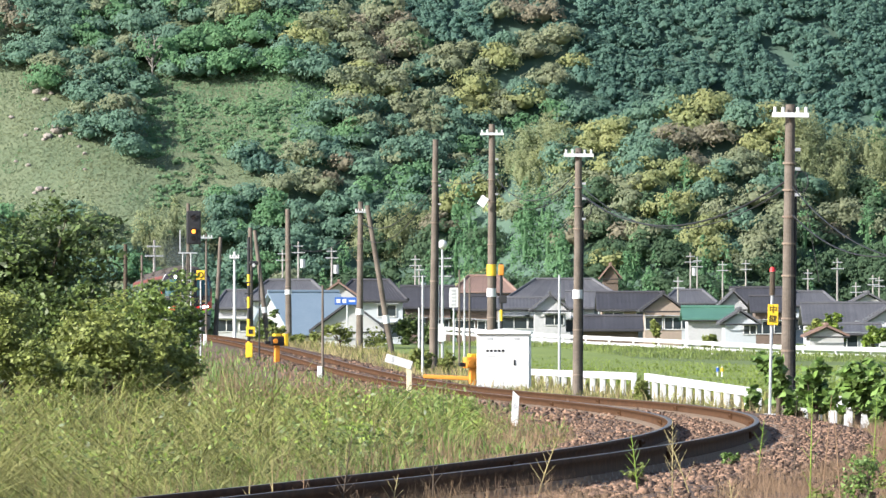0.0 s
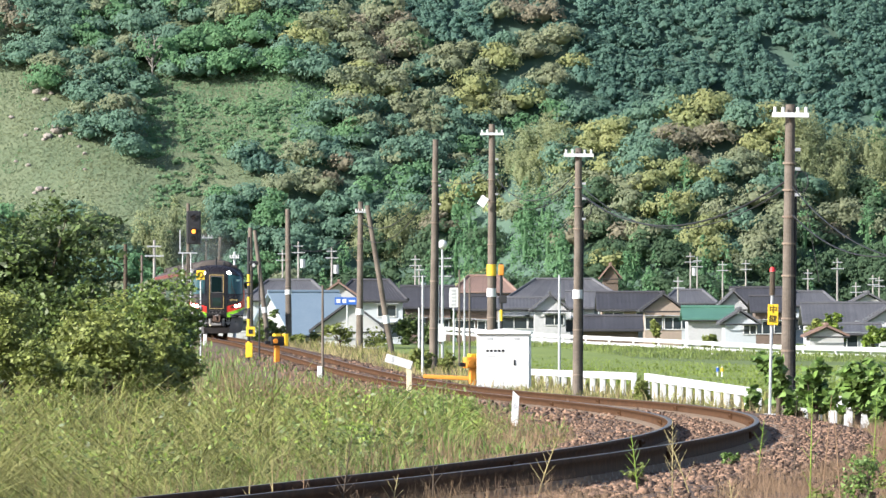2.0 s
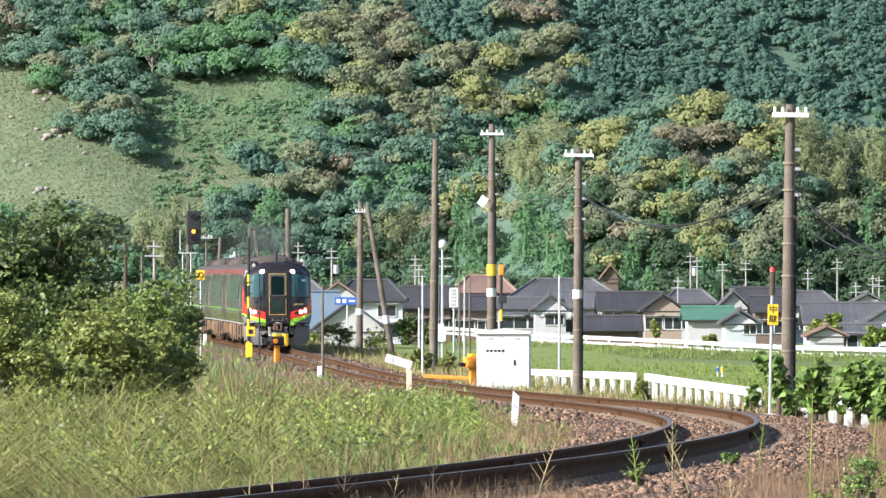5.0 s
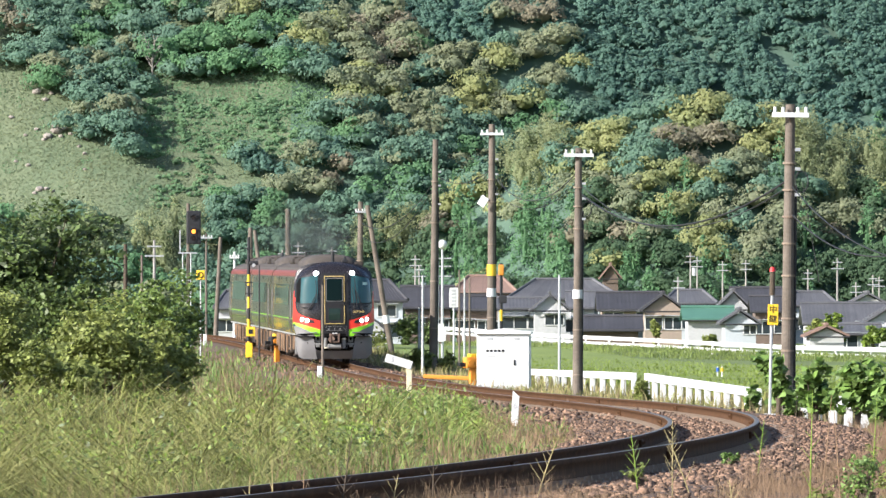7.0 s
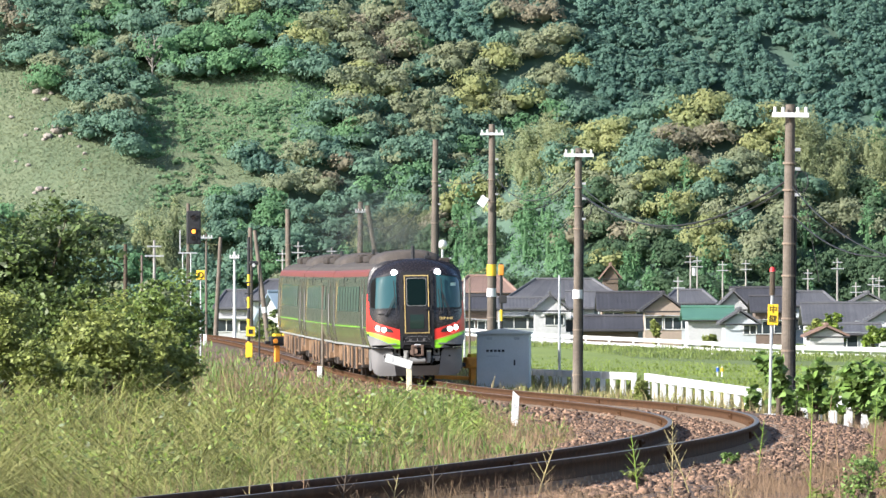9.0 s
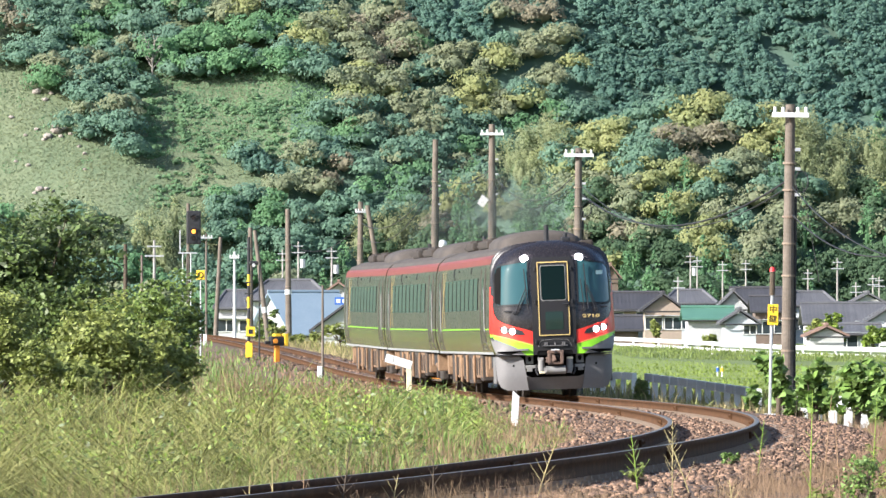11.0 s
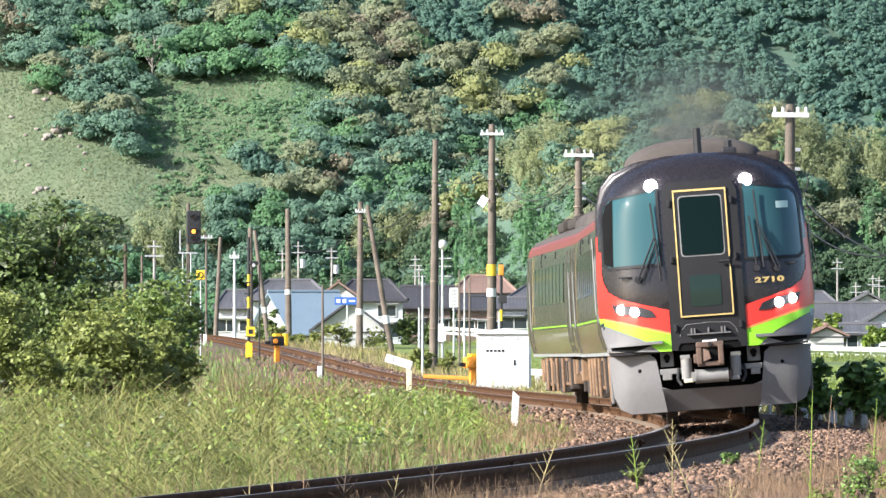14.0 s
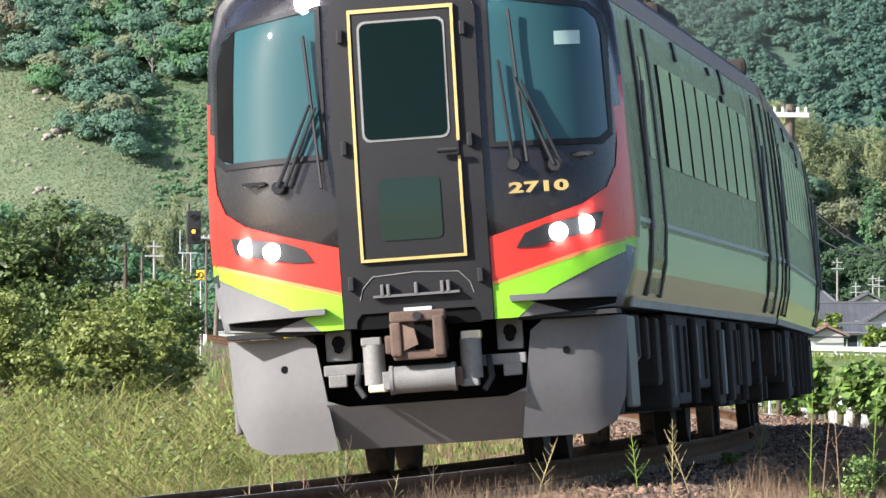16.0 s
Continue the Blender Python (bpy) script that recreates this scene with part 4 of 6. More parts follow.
        part("jumper_cap", bx(s * 0.325, -10.34, 0.86, 0.13, 0.12, 0.055, bevel=0.012), M_cream if s > 0 else M_chrome, jc)
        part("jumper_foot", bx(s * 0.30, -10.35, 0.555, 0.12, 0.12, 0.05, bevel=0.012), M_cream if s < 0 else M_chrome, jc)
        part("air_hose", rod(rd((s * 0.42, -10.24, 0.72), (s * 0.44, -10.33, 0.58), 0.02, 0.02, 8), (s * 0.44, -10.33, 0.58), (s * 0.39, -10.36, 0.50), 0.02, 0.02, 8), M_dark, car)
    bm = bx(0, -10.25, 0.90, 0.30, 0.5, 0.26, bevel=0.03)
    box(bm, 0, -10.50, 1.005, 0.36, 0.10, 0.07, bevel=0.015)
    box(bm, 0.135, -10.53, 0.87, 0.07, 0.13, 0.26, bevel=0.015)
    box(bm, -0.145, -10.52, 0.86, 0.07, 0.12, 0.22, bevel=0.015)
    box(bm, -0.19, -10.50, 0.83, 0.06, 0.10, 0.12, bevel=0.015)
    box(bm, 0, -10.50, 0.755, 0.34, 0.10, 0.06, bevel=0.015)
    cp = part("coupler", bm, M_rustmetal, car, "rusty automatic coupler head")
    bm = bmesh.new()
    mv = [bm.verts.new(p) for p in ((-0.11, -10.555, 0.78), (0.0, -10.60, 0.82), (-0.02, -10.60, 0.92), (-0.11, -10.555, 0.96), (-0.11, -10.5, 0.78), (0.0, -10.5, 0.82), (-0.02, -10.5, 0.92), (-0.11, -10.5, 0.96))]
    for f in ((0, 1, 2, 3), (4, 7, 6, 5), (0, 4, 5, 1), (1, 5, 6, 2), (2, 6, 7, 3), (3, 7, 4, 0)):
        bm.faces.new([mv[i] for i in f])
    bmesh.ops.recalc_face_normals(bm, faces=bm.faces[:])
    part("coupler_jaw", bm, M_rustmetal, cp)
    # black block painted for the shade inside the coupler's jaws
    part("mouth_shade", bx(0.05, -10.502, 0.87, 0.15, 0.03, 0.19), M_slit, cp)
    part("coupler_pin", rd((0, -10.54, 1.005), (0, -10.57, 1.005), 0.028, 0.028, 14), M_black, cp)
    tank = part("air_tank", rd((-0.2, -10.4, 0.60), (0.2, -10.4, 0.60), 0.088, 0.088, 32), M_chrome, car)
    for s in (-1, 1):
        part("tank_band", rd((s * 0.19, -10.4, 0.60), (s * 0.215, -10.4, 0.60), 0.094, 0.094, 32), M_chrome, tank)
        part("tank_bracket", bx(s * 0.235, -10.4, 0.60, 0.05, 0.10, 0.12, bevel=0.01), M_rustmetal if s > 0 else M_chrome, tank)
    part("gap_plate", bx(0, face_y(0, 1.05) - 0.05, 1.045, 0.18, 0.03, 0.035), M_white, car)
    # the car's number
    tc = bpy.data.curves.new("number", "FONT")
    tc.body, tc.size, tc.extrude, tc.align_x = "2710", 0.092, 0.004, "CENTER"
    tc.offset = 0.004
    tc.space_character = 1.1
    num = new("car_number", tc)
    num.data.materials.append(M_gold)
    num.parent = car
    num.matrix_basis = Matrix.Translation((0.83, face_y(0.83, 1.8) - 0.02, 1.755)) @ Euler((radians(86), 0, radians(12))).to_matrix().to_4x4() @ Matrix.Diagonal((1.95, 1, 1, 1))
    num["label"] = "gold car number"
    return car

lead = rail_car(True)
second = rail_car(False)
third = copy_thing(second, Matrix())

# exhaust haze: soft thin puffs trailing over the roof
M_haze = bpy.data.materials.new("thin_exhaust_haze")
M_haze.use_nodes = True
hn = M_haze.node_tree
tcn, grd, nsn = hn.nodes.new("ShaderNodeTexCoord"), hn.nodes.new("ShaderNodeTexGradient"), hn.nodes.new("ShaderNodeTexNoise")
grd.gradient_type = "QUADRATIC_SPHERE"
nsn.inputs["Scale"].default_value, nsn.inputs["Detail"].default_value = 2.2, 3
hn.links.new(tcn.outputs["Object"], grd.inputs[0])
hn.links.new(tcn.outputs["Object"], nsn.inputs["Vector"])
thick, mixs, clear, soot = hn.nodes.new("ShaderNodeMath"), hn.nodes.new("ShaderNodeMixShader"), hn.nodes.new("ShaderNodeBsdfTransparent"), hn.nodes["Principled BSDF"]
thick.operation = "MULTIPLY"
thin = hn.nodes.new("ShaderNodeMath")
thin.operation = "MULTIPLY"
thin.inputs[1].default_value = 0.75
hn.links.new(grd.outputs[1], thick.inputs[0])
hn.links.new(nsn.outputs[0], thick.inputs[1])
soot.inputs["Base Color"].default_value, soot.inputs["Roughness"].default_value, soot.inputs["Specular IOR Level"].default_value = (0.085, 0.10, 0.095, 1), 1.0, 0.0
hn.links.new(thick.outputs[0], thin.inputs[0])
hn.links.new(thin.outputs[0], mixs.inputs[0])
hn.links.new(clear.outputs[0], mixs.inputs[1])
hn.links.new(soot.outputs[0], mixs.inputs[2])
hn.links.new(mixs.outputs[0], hn.nodes["Material Output"].inputs[0])
smoke = thing("exhaust_smoke", "thin grey diesel exhaust haze trailing above the roof", "smoke")
for py_, pz_, pr_, tilt in ((-6.5, 4.1, 0.8, 8), (-1.5, 4.3, 1.1, -15), (6, 4.5, 1.4, 12), (15, 4.6, 1.7, -10), (27, 4.7, 1.9, 14)):
    bm = bmesh.new()
    bmesh.ops.create_circle(bm, cap_ends=True, segments=40, radius=1.0, matrix=Matrix.Rotation(radians(90), 4, "X"))
    puff = part("puff", bm, M_haze, smoke)
    puff.matrix_basis = pose(0.1, py_, pz_, 0, tilt, tilt) @ Matrix.Diagonal((pr_ * 1.5, pr_, pr_, 1))

# distance of the nose from the camera, by the second
def nose_at(t):
    return 0.891 * (0.000225030723 * t ** 4 - 0.010508034529 * t ** 3 + 0.01408432971 * t ** 2 - 26.274754798 * t + 505.3186)

def back_along(d, s):
    """The distance reached s metres further back along the line."""
    n = max(1, int(s))
    for _ in range(n):
        x1, x2 = float(line(d)[0]), float(line(d + 1)[0])
        d += (s / n) / math.hypot(1, x2 - x1)
    return d

def car_pose(nose_d, behind):
    """Pose of a car whose front is that far behind the nose."""
    pts = []
    for off in (3.3, 17.5):
        o, ax, al, up = frame_at(back_along(nose_d, behind + off))
        pts.append((o, up))
    (p, u1), (q, u2) = pts
    along = (q - p).normalized()
    up = (u1 + u2).normalized()
    mid_d = back_along(nose_d, behind + 3.3)
    ln = float(line(mid_d)[2])
    extra = radians(ln * 0.1)
    across = along.cross(up).normalized()
    up = across.cross(along)
    across, up = across * math.cos(extra) + up * math.sin(extra), up * math.cos(extra) - across * math.sin(extra)
    return Matrix.Translation((p + q) / 2) @ Matrix((across, along, up)).transposed().to_4x4()

def motions():
    for car, behind in ((lead, 0.0), (second, 21.3), (third, 42.6)):
        walk(car, [(k * 0.5, car_pose(nose_at(k * 0.5), behind)) for k in range(33)])
    walk(smoke, [(k * 0.5, car_pose(nose_at(k * 0.5), 0.0)) for k in range(33)])

# ---------- trackside ----------
LENS = 14700.0
def sx(b, d):
    """Sideways place on the line of sight b at distance d."""
    return (b - 784.0) / LENS * d

def sz(r, d):
    """Height on the line of sight r at distance d."""
    return 1.2 + (600.0 - r) / LENS * d

def gz(x, d):
    return float(ground_z(x, d))

def pole(b, d, top, r, label, arms=(), bands=(), lean=0.0, sleeves=(), base=None, arm_mat=None, name="utility_pole", mat=None, group="poles along the railway"):
    """A tapered post with arms [(height below top, width)] and pale bands."""
    x = sx(b, d)
    z0 = gz(x, d) if base is None else base
    h = sz(top, d) - z0
    o = thing(name, label, "pole", pose(x, d, z0, 0, math.degrees(math.atan(lean)), 0), group)
    bm = rd((0, 0, -0.3), (0, 0, h * 0.5), r * 1.18, r, 16)
    rod(bm, (0, 0, h * 0.5), (0, 0, h), r, r * 0.82, 16)
    part("post", bm, mat or M_conc, o, smooth=False)
    for zz in bands:
        part("band", rd((0, 0, zz), (0, 0, zz + 0.035), r * 1.2, r * 1.2, 16), M_sleeper, o)
    for zz, l_, m in sleeves:
        part("sleeve", rd((0, 0, zz), (0, 0, zz + l_), r * 1.27, r * 1.25, 16), m, o)
    for dz, w in arms:
        a = part("crossarm", bx(0, -r - 0.04, h - dz, w, 0.08, 0.09, bevel=0.008), arm_mat or M_white, o)
        for q in (-0.42, -0.2, 0.2, 0.42):
            bm = rd((q * w, -r - 0.04, h - dz + 0.04), (q * w, -r - 0.04, h - dz + 0.15), 0.035, 0.03, 10)
            part("insulator", bm, M_white, a)
    return o, h

p1, h1 = pole(1392, 155, 185, 0.108, "tall weathered concrete pole with white crossarm", [(0.2, 0.69)], [1.4, 2.0, 2.8, 3.4, 3.9, 4.4, 4.9], 0.012)
p2, h2 = pole(1021, 222, 262, 0.11, "weathered concrete pole with white crossarm and band", [(0.2, 0.8)], [0.7, 1.9, 4.6, 5.2, 5.7], 0.007, [(2.75, 0.24, M_white)])
p3, h3 = pole(869, 295, 220, 0.135, "tall concrete pole with yellow sleeve by crossing", [(0.35, 0.84)], [2.0, 4.6, 6.1, 6.9], 0.004, [(2.75, 0.3, M_white), (3.5, 0.4, M_yellow)])
p4, h4 = pole(766, 300, 247, 0.125, "plain dark weathered concrete pole", (), [1.5, 3.2, 5.3, 6.8], 0.012)
p5, h5 = pole(636, 400, 357, 0.15, "concrete pole braced by a leaning stay pole", [(0.5, 0.5)], [4.6, 5.4], 0.008, [(2.0, 0.3, M_white)], arm_mat=M_galv)
p6, h6 = pole(511, 440, 370, 0.15, "short dark concrete pole", (), [3.0, 4.4, 5.2], -0.008, [(2.6, 0.25, M_white)])
p7, h7 = pole(443, 470, 403, 0.15, "dark concrete pole behind the level crossing", (), [4.0, 4.7], 0.0)
p8, h8 = pole(381, 500, 420, 0.13, "leaning dark timber pole", (), (), 0.05)
p9, h9 = pole(415, 430, 446, 0.075, "slim white steel pole", [(0.3, 0.5)], (), 0.0, mat=M_white)
pole(365, 450, 413, 0.06, "slim galvanised pole with small arm", [(0.25, 0.7)], (), 0.0, mat=M_conc, arm_mat=M_galv)
pole(222, 330, 432, 0.09, "dark timber pole among bushes", (), (), 0.0, mat=M_bark)
pole(251, 420, 452, 0.07, "pale timber pole among bushes", (), (), 0.0)
# stay poles
for (b0, r0, b1, r1, d) in ((650, 364, 699, 602, 400), (451, 408, 476, 595, 470)):
    o = thing("stay_pole", "leaning concrete stay pole with white band", "pole", None, "stays of the poles")
    a, c = Vector((sx(b0, d), d - 0.3, sz(r0, d))), Vector((sx(b1, d), d - 0.3, gz(sx(b1, d), d) - 0.2))
    part("post", rd(c, a, 0.15, 0.11, 14), M_conc, o)
    m = a.lerp(c, 0.66)
    part("band", rd(m, a.lerp(c, 0.71), 0.165, 0.165, 14), M_white, o)
# square panel hung on the pole
o = thing("tilted_panel", "small white square panel fixed aslant to pole", "panel", pose(sx(855, 294), 294.6, sz(356, 294), 0, 35, -12))
part("panel", bx(0, 0, 0, 0.28, 0.04, 0.36, bevel=0.01), M_white, o)
part("bracket", bx(0.16, 0.2, 0.1, 0.4, 0.05, 0.05, Matrix.Rotation(radians(45), 4, "Z")), M_galv, o)

# colour light signal
d = 330
sxx = sx(333, d)
sig = thing("railway_signal", "black three-lamp railway signal on grey mast, amber lit", "railway signal", pose(sxx, d, gz(sxx, d)))
hb = sz(360, d) - gz(sxx, d)
part("mast", rd((0, 0, -0.2), (0, 0, hb), 0.075, 0.07, 14), M_conc, sig)
head = part("signal_head", bx(0.22, -0.16, sz(403, d) - gz(sxx, d), 0.58, 0.12, 1.32, bevel=0.05), M_black, sig)
M_amberlit = material("amber_lit_lens", (1.0, 0.22, 0.02), None, 2, 0.4, glow=2.5)
M_lensoff = material("dark_lens", (0.03, 0.02, 0.02), None, 2, 0.2)
for k, (rr, m) in enumerate(((386, M_lensoff), (410, M_amberlit), (423, M_lensoff))):
    z = sz(rr, d) - gz(sxx, d)
    part("lens", rd((0.22, -0.20, z), (0.22, -0.25, z), 0.085, 0.085, 16), m, head)
    bm = bmesh.new()
    for q in range(7):
        a0, a1 = math.pi * q / 7, math.pi * (q + 1) / 7
        rod(bm, (0.22 + 0.14 * math.cos(a0), -0.36, z + 0.14 * math.sin(a0)), (0.22 + 0.14 * math.cos(a1), -0.36, z + 0.14 * math.sin(a1)), 0.02, 0.02, 6)
        box(bm, 0.22 + 0.14 * math.cos((a0 + a1) / 2), -0.28, z + 0.14 * math.sin((a0 + a1) / 2), 0.03, 0.2, 0.03)
    part("hood", bm, M_black, head)
zb = sz(448, d) - gz(sxx, d)
bm = bx(-0.02, -0.1, zb, 0.75, 0.06, 0.05)
box(bm, -0.32, -0.1, zb + 0.45, 0.05, 0.05, 0.9)
part("platform_bracket", bm, M_galv, sig)
bm = bmesh.new()
for q in (-0.16, 0.16):
    rod(bm, (q - 0.05, -0.16, 0), (q - 0.05, -0.16, zb), 0.02, 0.02, 6)
for i in range(10):
    rod(bm, (-0.21, -0.16, 0.3 + i * 0.32), (0.11, -0.16, 0.3 + i * 0.32), 0.014, 0.014, 6)
part("ladder", bm, M_galv, sig)
# round repeater on a yellow board
xx = sx(355, 322)
o = thing("repeater_sign", "yellow square board with black ring on slim post", "railway sign", pose(xx, 322, gz(xx, 322)))
zt = sz(487, 322) - gz(xx, 322)
part("post", rd((0, 0, -0.2), (0, 0, zt + 0.1), 0.03, 0.03, 8), M_galv, o)
bd = part("board", bx(0, -0.05, zt, 0.32, 0.03, 0.36, bevel=0.01), M_yellow, o)
bm = bmesh.new()
for q in range(14):
    a0, a1 = 2 * math.pi * q / 14, 2 * math.pi * (q + 1) / 14
    rod(bm, (0.10 * math.cos(a0), -0.075, zt + 0.10 * math.sin(a0)), (0.10 * math.cos(a1), -0.075, zt + 0.10 * math.sin(a1)), 0.018, 0.018, 6)
part("ring", bm, M_black, bd)

def striped_post(b, d, top, base_row=None, r=0.058):
    x = sx(b, d)
    z0 = gz(x, d)
    h = sz(top, d) - z0
    o = thing("crossing_warning_post", "black and yellow striped level crossing post", "crossing post", pose(x, d, z0), "level crossing equipment")
    k, z = 0, -0.1
    while z < h:
        l_ = min(0.42, h - z)
        part("stripe", rd((0, 0, z), (0, 0, z + l_), r, r, 14), M_yellow if k % 2 and z < 0.62 * h else M_black, o)
        z += l_
        k += 1
    return o, h, z0
o, h, z0 = striped_post(440, 312, 420)
part("plate", bx(0.02, -0.12, sz(620, 312) - z0, 0.26, 0.08, 0.55, bevel=0.02), M_yellow, o, "yellow equipment case")
part("plate", bx(0.08, -0.12, sz(587, 312) - z0, 0.34, 0.06, 0.36, bevel=0.02), M_yellow, o, "yellow notice plate")
part("notice_bar", bx(0.08, -0.16, sz(587, 312) - z0, 0.16, 0.02, 0.16), M_black, o)
bm = bx(0.2, -0.1, sz(466, 312) - z0, 0.34, 0.3, 0.16, bevel=0.05)
part("lamp_hood", bm, M_black, o)
part("lamp", rd((0.2, -0.26, sz(470, 312) - z0), (0.2, -0.3, sz(470, 312) - z0), 0.07, 0.06, 14), M_galv, o)
for rr in (440, 500, 520):
    part("clamp", bx(0.0, -0.02, sz(rr, 312) - z0, 0.3, 0.1, 0.05), M_dark, o)
x = sx(459, 312)
pole(459, 313, 470, 0.03, "slim dark steel conduit post", (), (), 0.0, mat=M_dark, name="conduit_post", group="level crossing equipment")
o, h, z0 = striped_post(887, 310, 466)
part("bell_case", bx(0.0, -0.05, sz(478, 310) - z0, 0.2, 0.2, 0.4, bevel=0.04), M_orange, o)
part("clamp", bx(0.06, -0.02, sz(530, 310) - z0, 0.3, 0.14, 0.3, bevel=0.03), M_dark, o)
# crossing light on an orange stand
def crossing_machine(b, d, w, label, mat):
    x = sx(b, d)
    z0 = gz(x, d)
    o = thing("crossing_machine", label, "crossing machine", pose(x, d, z0, 0, 0, 20), "level crossing equipment")
    part("stand", bx(0, 0, 0.3, 0.18, 0.18, 0.75, bevel=0.02), M_orange, o)
    part("housing", bx(0, 0, 0.78, w, 0.36, 0.34, bevel=0.05), mat, o)
    part("cap", bx(0, 0, 0.99, w * 0.45, 0.3, 0.12, bevel=0.03), M_yellow, o)
    part("side_case", bx(w * 0.55, -0.05, 0.82, 0.16, 0.3, 0.46, bevel=0.03), M_yellow, o)
    part("weight_arm", bx(-w * 0.6, -0.05, 0.72, 0.3, 0.12, 0.12, bevel=0.02), M_black, o)
    part("lamp", rd((-0.12, -0.18, 0.78), (-0.12, -0.24, 0.78), 0.09, 0.09, 14), M_orange, o)
crossing_machine(490, 305, 0.56, "black and orange crossing gate machine on stand", M_black)
crossing_machine(836, 250, 0.5, "orange crossing gate machine beside white cabinet", M_orange)
xx = sx(795, 252)
o = thing("gate_boom", "yellow boom lying low beside the track", "boom", pose(xx, 252, gz(xx, 252), 0, 0, -6))
part("boom", bx(0, 0, 0.17, 1.6, 0.10, 0.12, Matrix.Rotation(radians(2.5), 4, "Y"), bevel=0.03), M_orange, o)
for q in (-0.7, 0.7):
    part("boom_rest", bx(q, 0, 0.02, 0.06, 0.06, 0.26), M_rail, o)

# equipment cabinet
d = 246
xx = sx(892, d)
z0 = gz(xx, d)
cab = thing("equipment_cabinet", "large white steel equipment cabinet with shallow roof", "cabinet", pose(xx, d, z0, 0, 0, -4))
hc = sz(590, d) - z0
part("body", bx(0, 0, hc / 2 + 0.05, 1.56, 0.9, hc - 0.1, bevel=0.02), M_white, cab)
bm = bmesh.new()
prof = [(-0.83, hc - 0.02), (-0.83, hc + 0.04), (0, hc + 0.14), (0.83, hc + 0.04), (0.83, hc - 0.02)]
fr = [bm.verts.new((a, -0.55, z)) for a, z in prof]
bk = [bm.verts.new((a, 0.55, z)) for a, z in prof]
bm.faces.new(fr[::-1]); bm.faces.new(bk)
for i in range(5):
    j = (i + 1) % 5
    bm.faces.new((fr[i], fr[j], bk[j], bk[i]))
bmesh.ops.recalc_face_normals(bm, faces=bm.faces[:])
part("cabinet_roof", bm, M_white, cab)
part("plinth", bx(0, 0, 0.02, 1.62, 0.96, 0.14), M_conc, cab)
for s in (-1, 1):
    dr = part("cabinet_door", bx(s * 0.385, -0.455, hc * 0.52, 0.75, 0.02, hc * 0.86, bevel=0.006), M_white, cab)
    part("vent", bx(s * 0.40, -0.47, hc - 0.16, 0.16, 0.02, 0.07), M_galv, dr)
part("lock", bx(0.34, -0.475, hc * 0.50, 0.05, 0.03, 0.16), M_black, cab)
for i in range(5):
    part("lettering_bar", bx(-0.46 + i * 0.115, -0.47, hc * 0.70, 0.08, 0.01, 0.07), M_black, cab)
part("lettering_bar", bx(-0.3, -0.47, hc * 0.61, 0.36, 0.01, 0.02), M_galv, cab)

def writing(body, size, mat, parent, m, name="lettering"):
    c = bpy.data.curves.new(name, "FONT")
    c.body, c.size, c.extrude, c.align_x, c.align_y = body, size, 0.003, "CENTER", "CENTER"
    c.materials.append(mat)
    t = new(name, c)
    t.parent = parent
    t.matrix_basis = m @ pose(0, 0, 0, 90, 0, 0)
    return t

# distance post with the figure 6
d = 152
xx = sx(910, d)
o = thing("distance_post", "small white wedge-topped post with a figure", "track marker", pose(xx, d, gz(xx, d), 0, 3, -6), "track markers")
zt = sz(692, d) - gz(xx, d)
bm = bmesh.new()
prof = [(-0.065, -0.1), (0.065, -0.1), (0.065, zt - 0.1), (-0.055, zt)]
fr = [bm.verts.new((a, -0.04, z)) for a, z in prof]
bk = [bm.verts.new((a, 0.04, z)) for a, z in prof]
bm.faces.new(fr); bm.faces.new(bk[::-1])
for i in range(4):
    j = (i + 1) % 4
    bm.faces.new((fr[i], fr[j], bk[j], bk[i]))
bmesh.ops.recalc_face_normals(bm, faces=bm.faces[:])
part("post", bm, M_white, o)
writing("6", 0.18, M_galv, o, Matrix.Translation((0.0, -0.046, zt - 0.27)))
# gradient marker with sloping arm
d = 200
xx = sx(724, d)
o = thing("gradient_post", "cream gradient marker post with sloping arm", "track marker", pose(xx, d, gz(xx, d)), "track markers")
zt = sz(648, d) - gz(xx, d)
part("post", bx(0, 0, zt / 2 - 0.1, 0.13, 0.12, zt + 0.2, bevel=0.012), M_cream, o)
arm = part("arm", bx(-0.27, -0.075, zt + 0.03, 0.66, 0.03, 0.20, Matrix.Translation((0, 0, 0)) , bevel=0.008), M_white, o)
arm.matrix_basis = Matrix.Translation((0, 0, zt)) @ Matrix.Rotation(radians(17), 4, "Y") @ Matrix.Translation((0, 0, -zt))
writing("5", 0.17, M_galv, arm, Matrix.Translation((-0.42, -0.095, zt + 0.03)))
for b, dd, t_ in ((566, 262, 648), (363, 370, 592)):
    xx = sx(b, dd)
    o = thing("marker_stub", "short white marker stub in weeds", "track marker", pose(xx, dd, gz(xx, dd)), "track markers")
    part("post", bx(0, 0, (sz(t_, dd) - gz(xx, dd)) / 2 - 0.05, 0.16, 0.12, sz(t_, dd) - gz(xx, dd) + 0.1, bevel=0.02), M_white, o)
# relay marker with red lamp
d = 149
xx = sx(1362, d)
o = thing("relay_marker", "slim post with red lamp and yellow plate", "railway sign", pose(xx, d, gz(xx, d), 0, 1.2, 0))
zt = sz(478, d) - gz(xx, d)
part("post", rd((0, 0, -0.2), (0, 0, zt), 0.028, 0.028, 10), M_galv, o)
part("dark_sleeve", rd((0, 0, zt - 0.45), (0, 0, zt - 0.04), 0.05, 0.05, 12), M_bark, o)
part("lamp", rd((0, 0, zt - 0.03), (0, 0, zt + 0.05), 0.06, 0.045, 14), M_red, o, "red lamp cap")
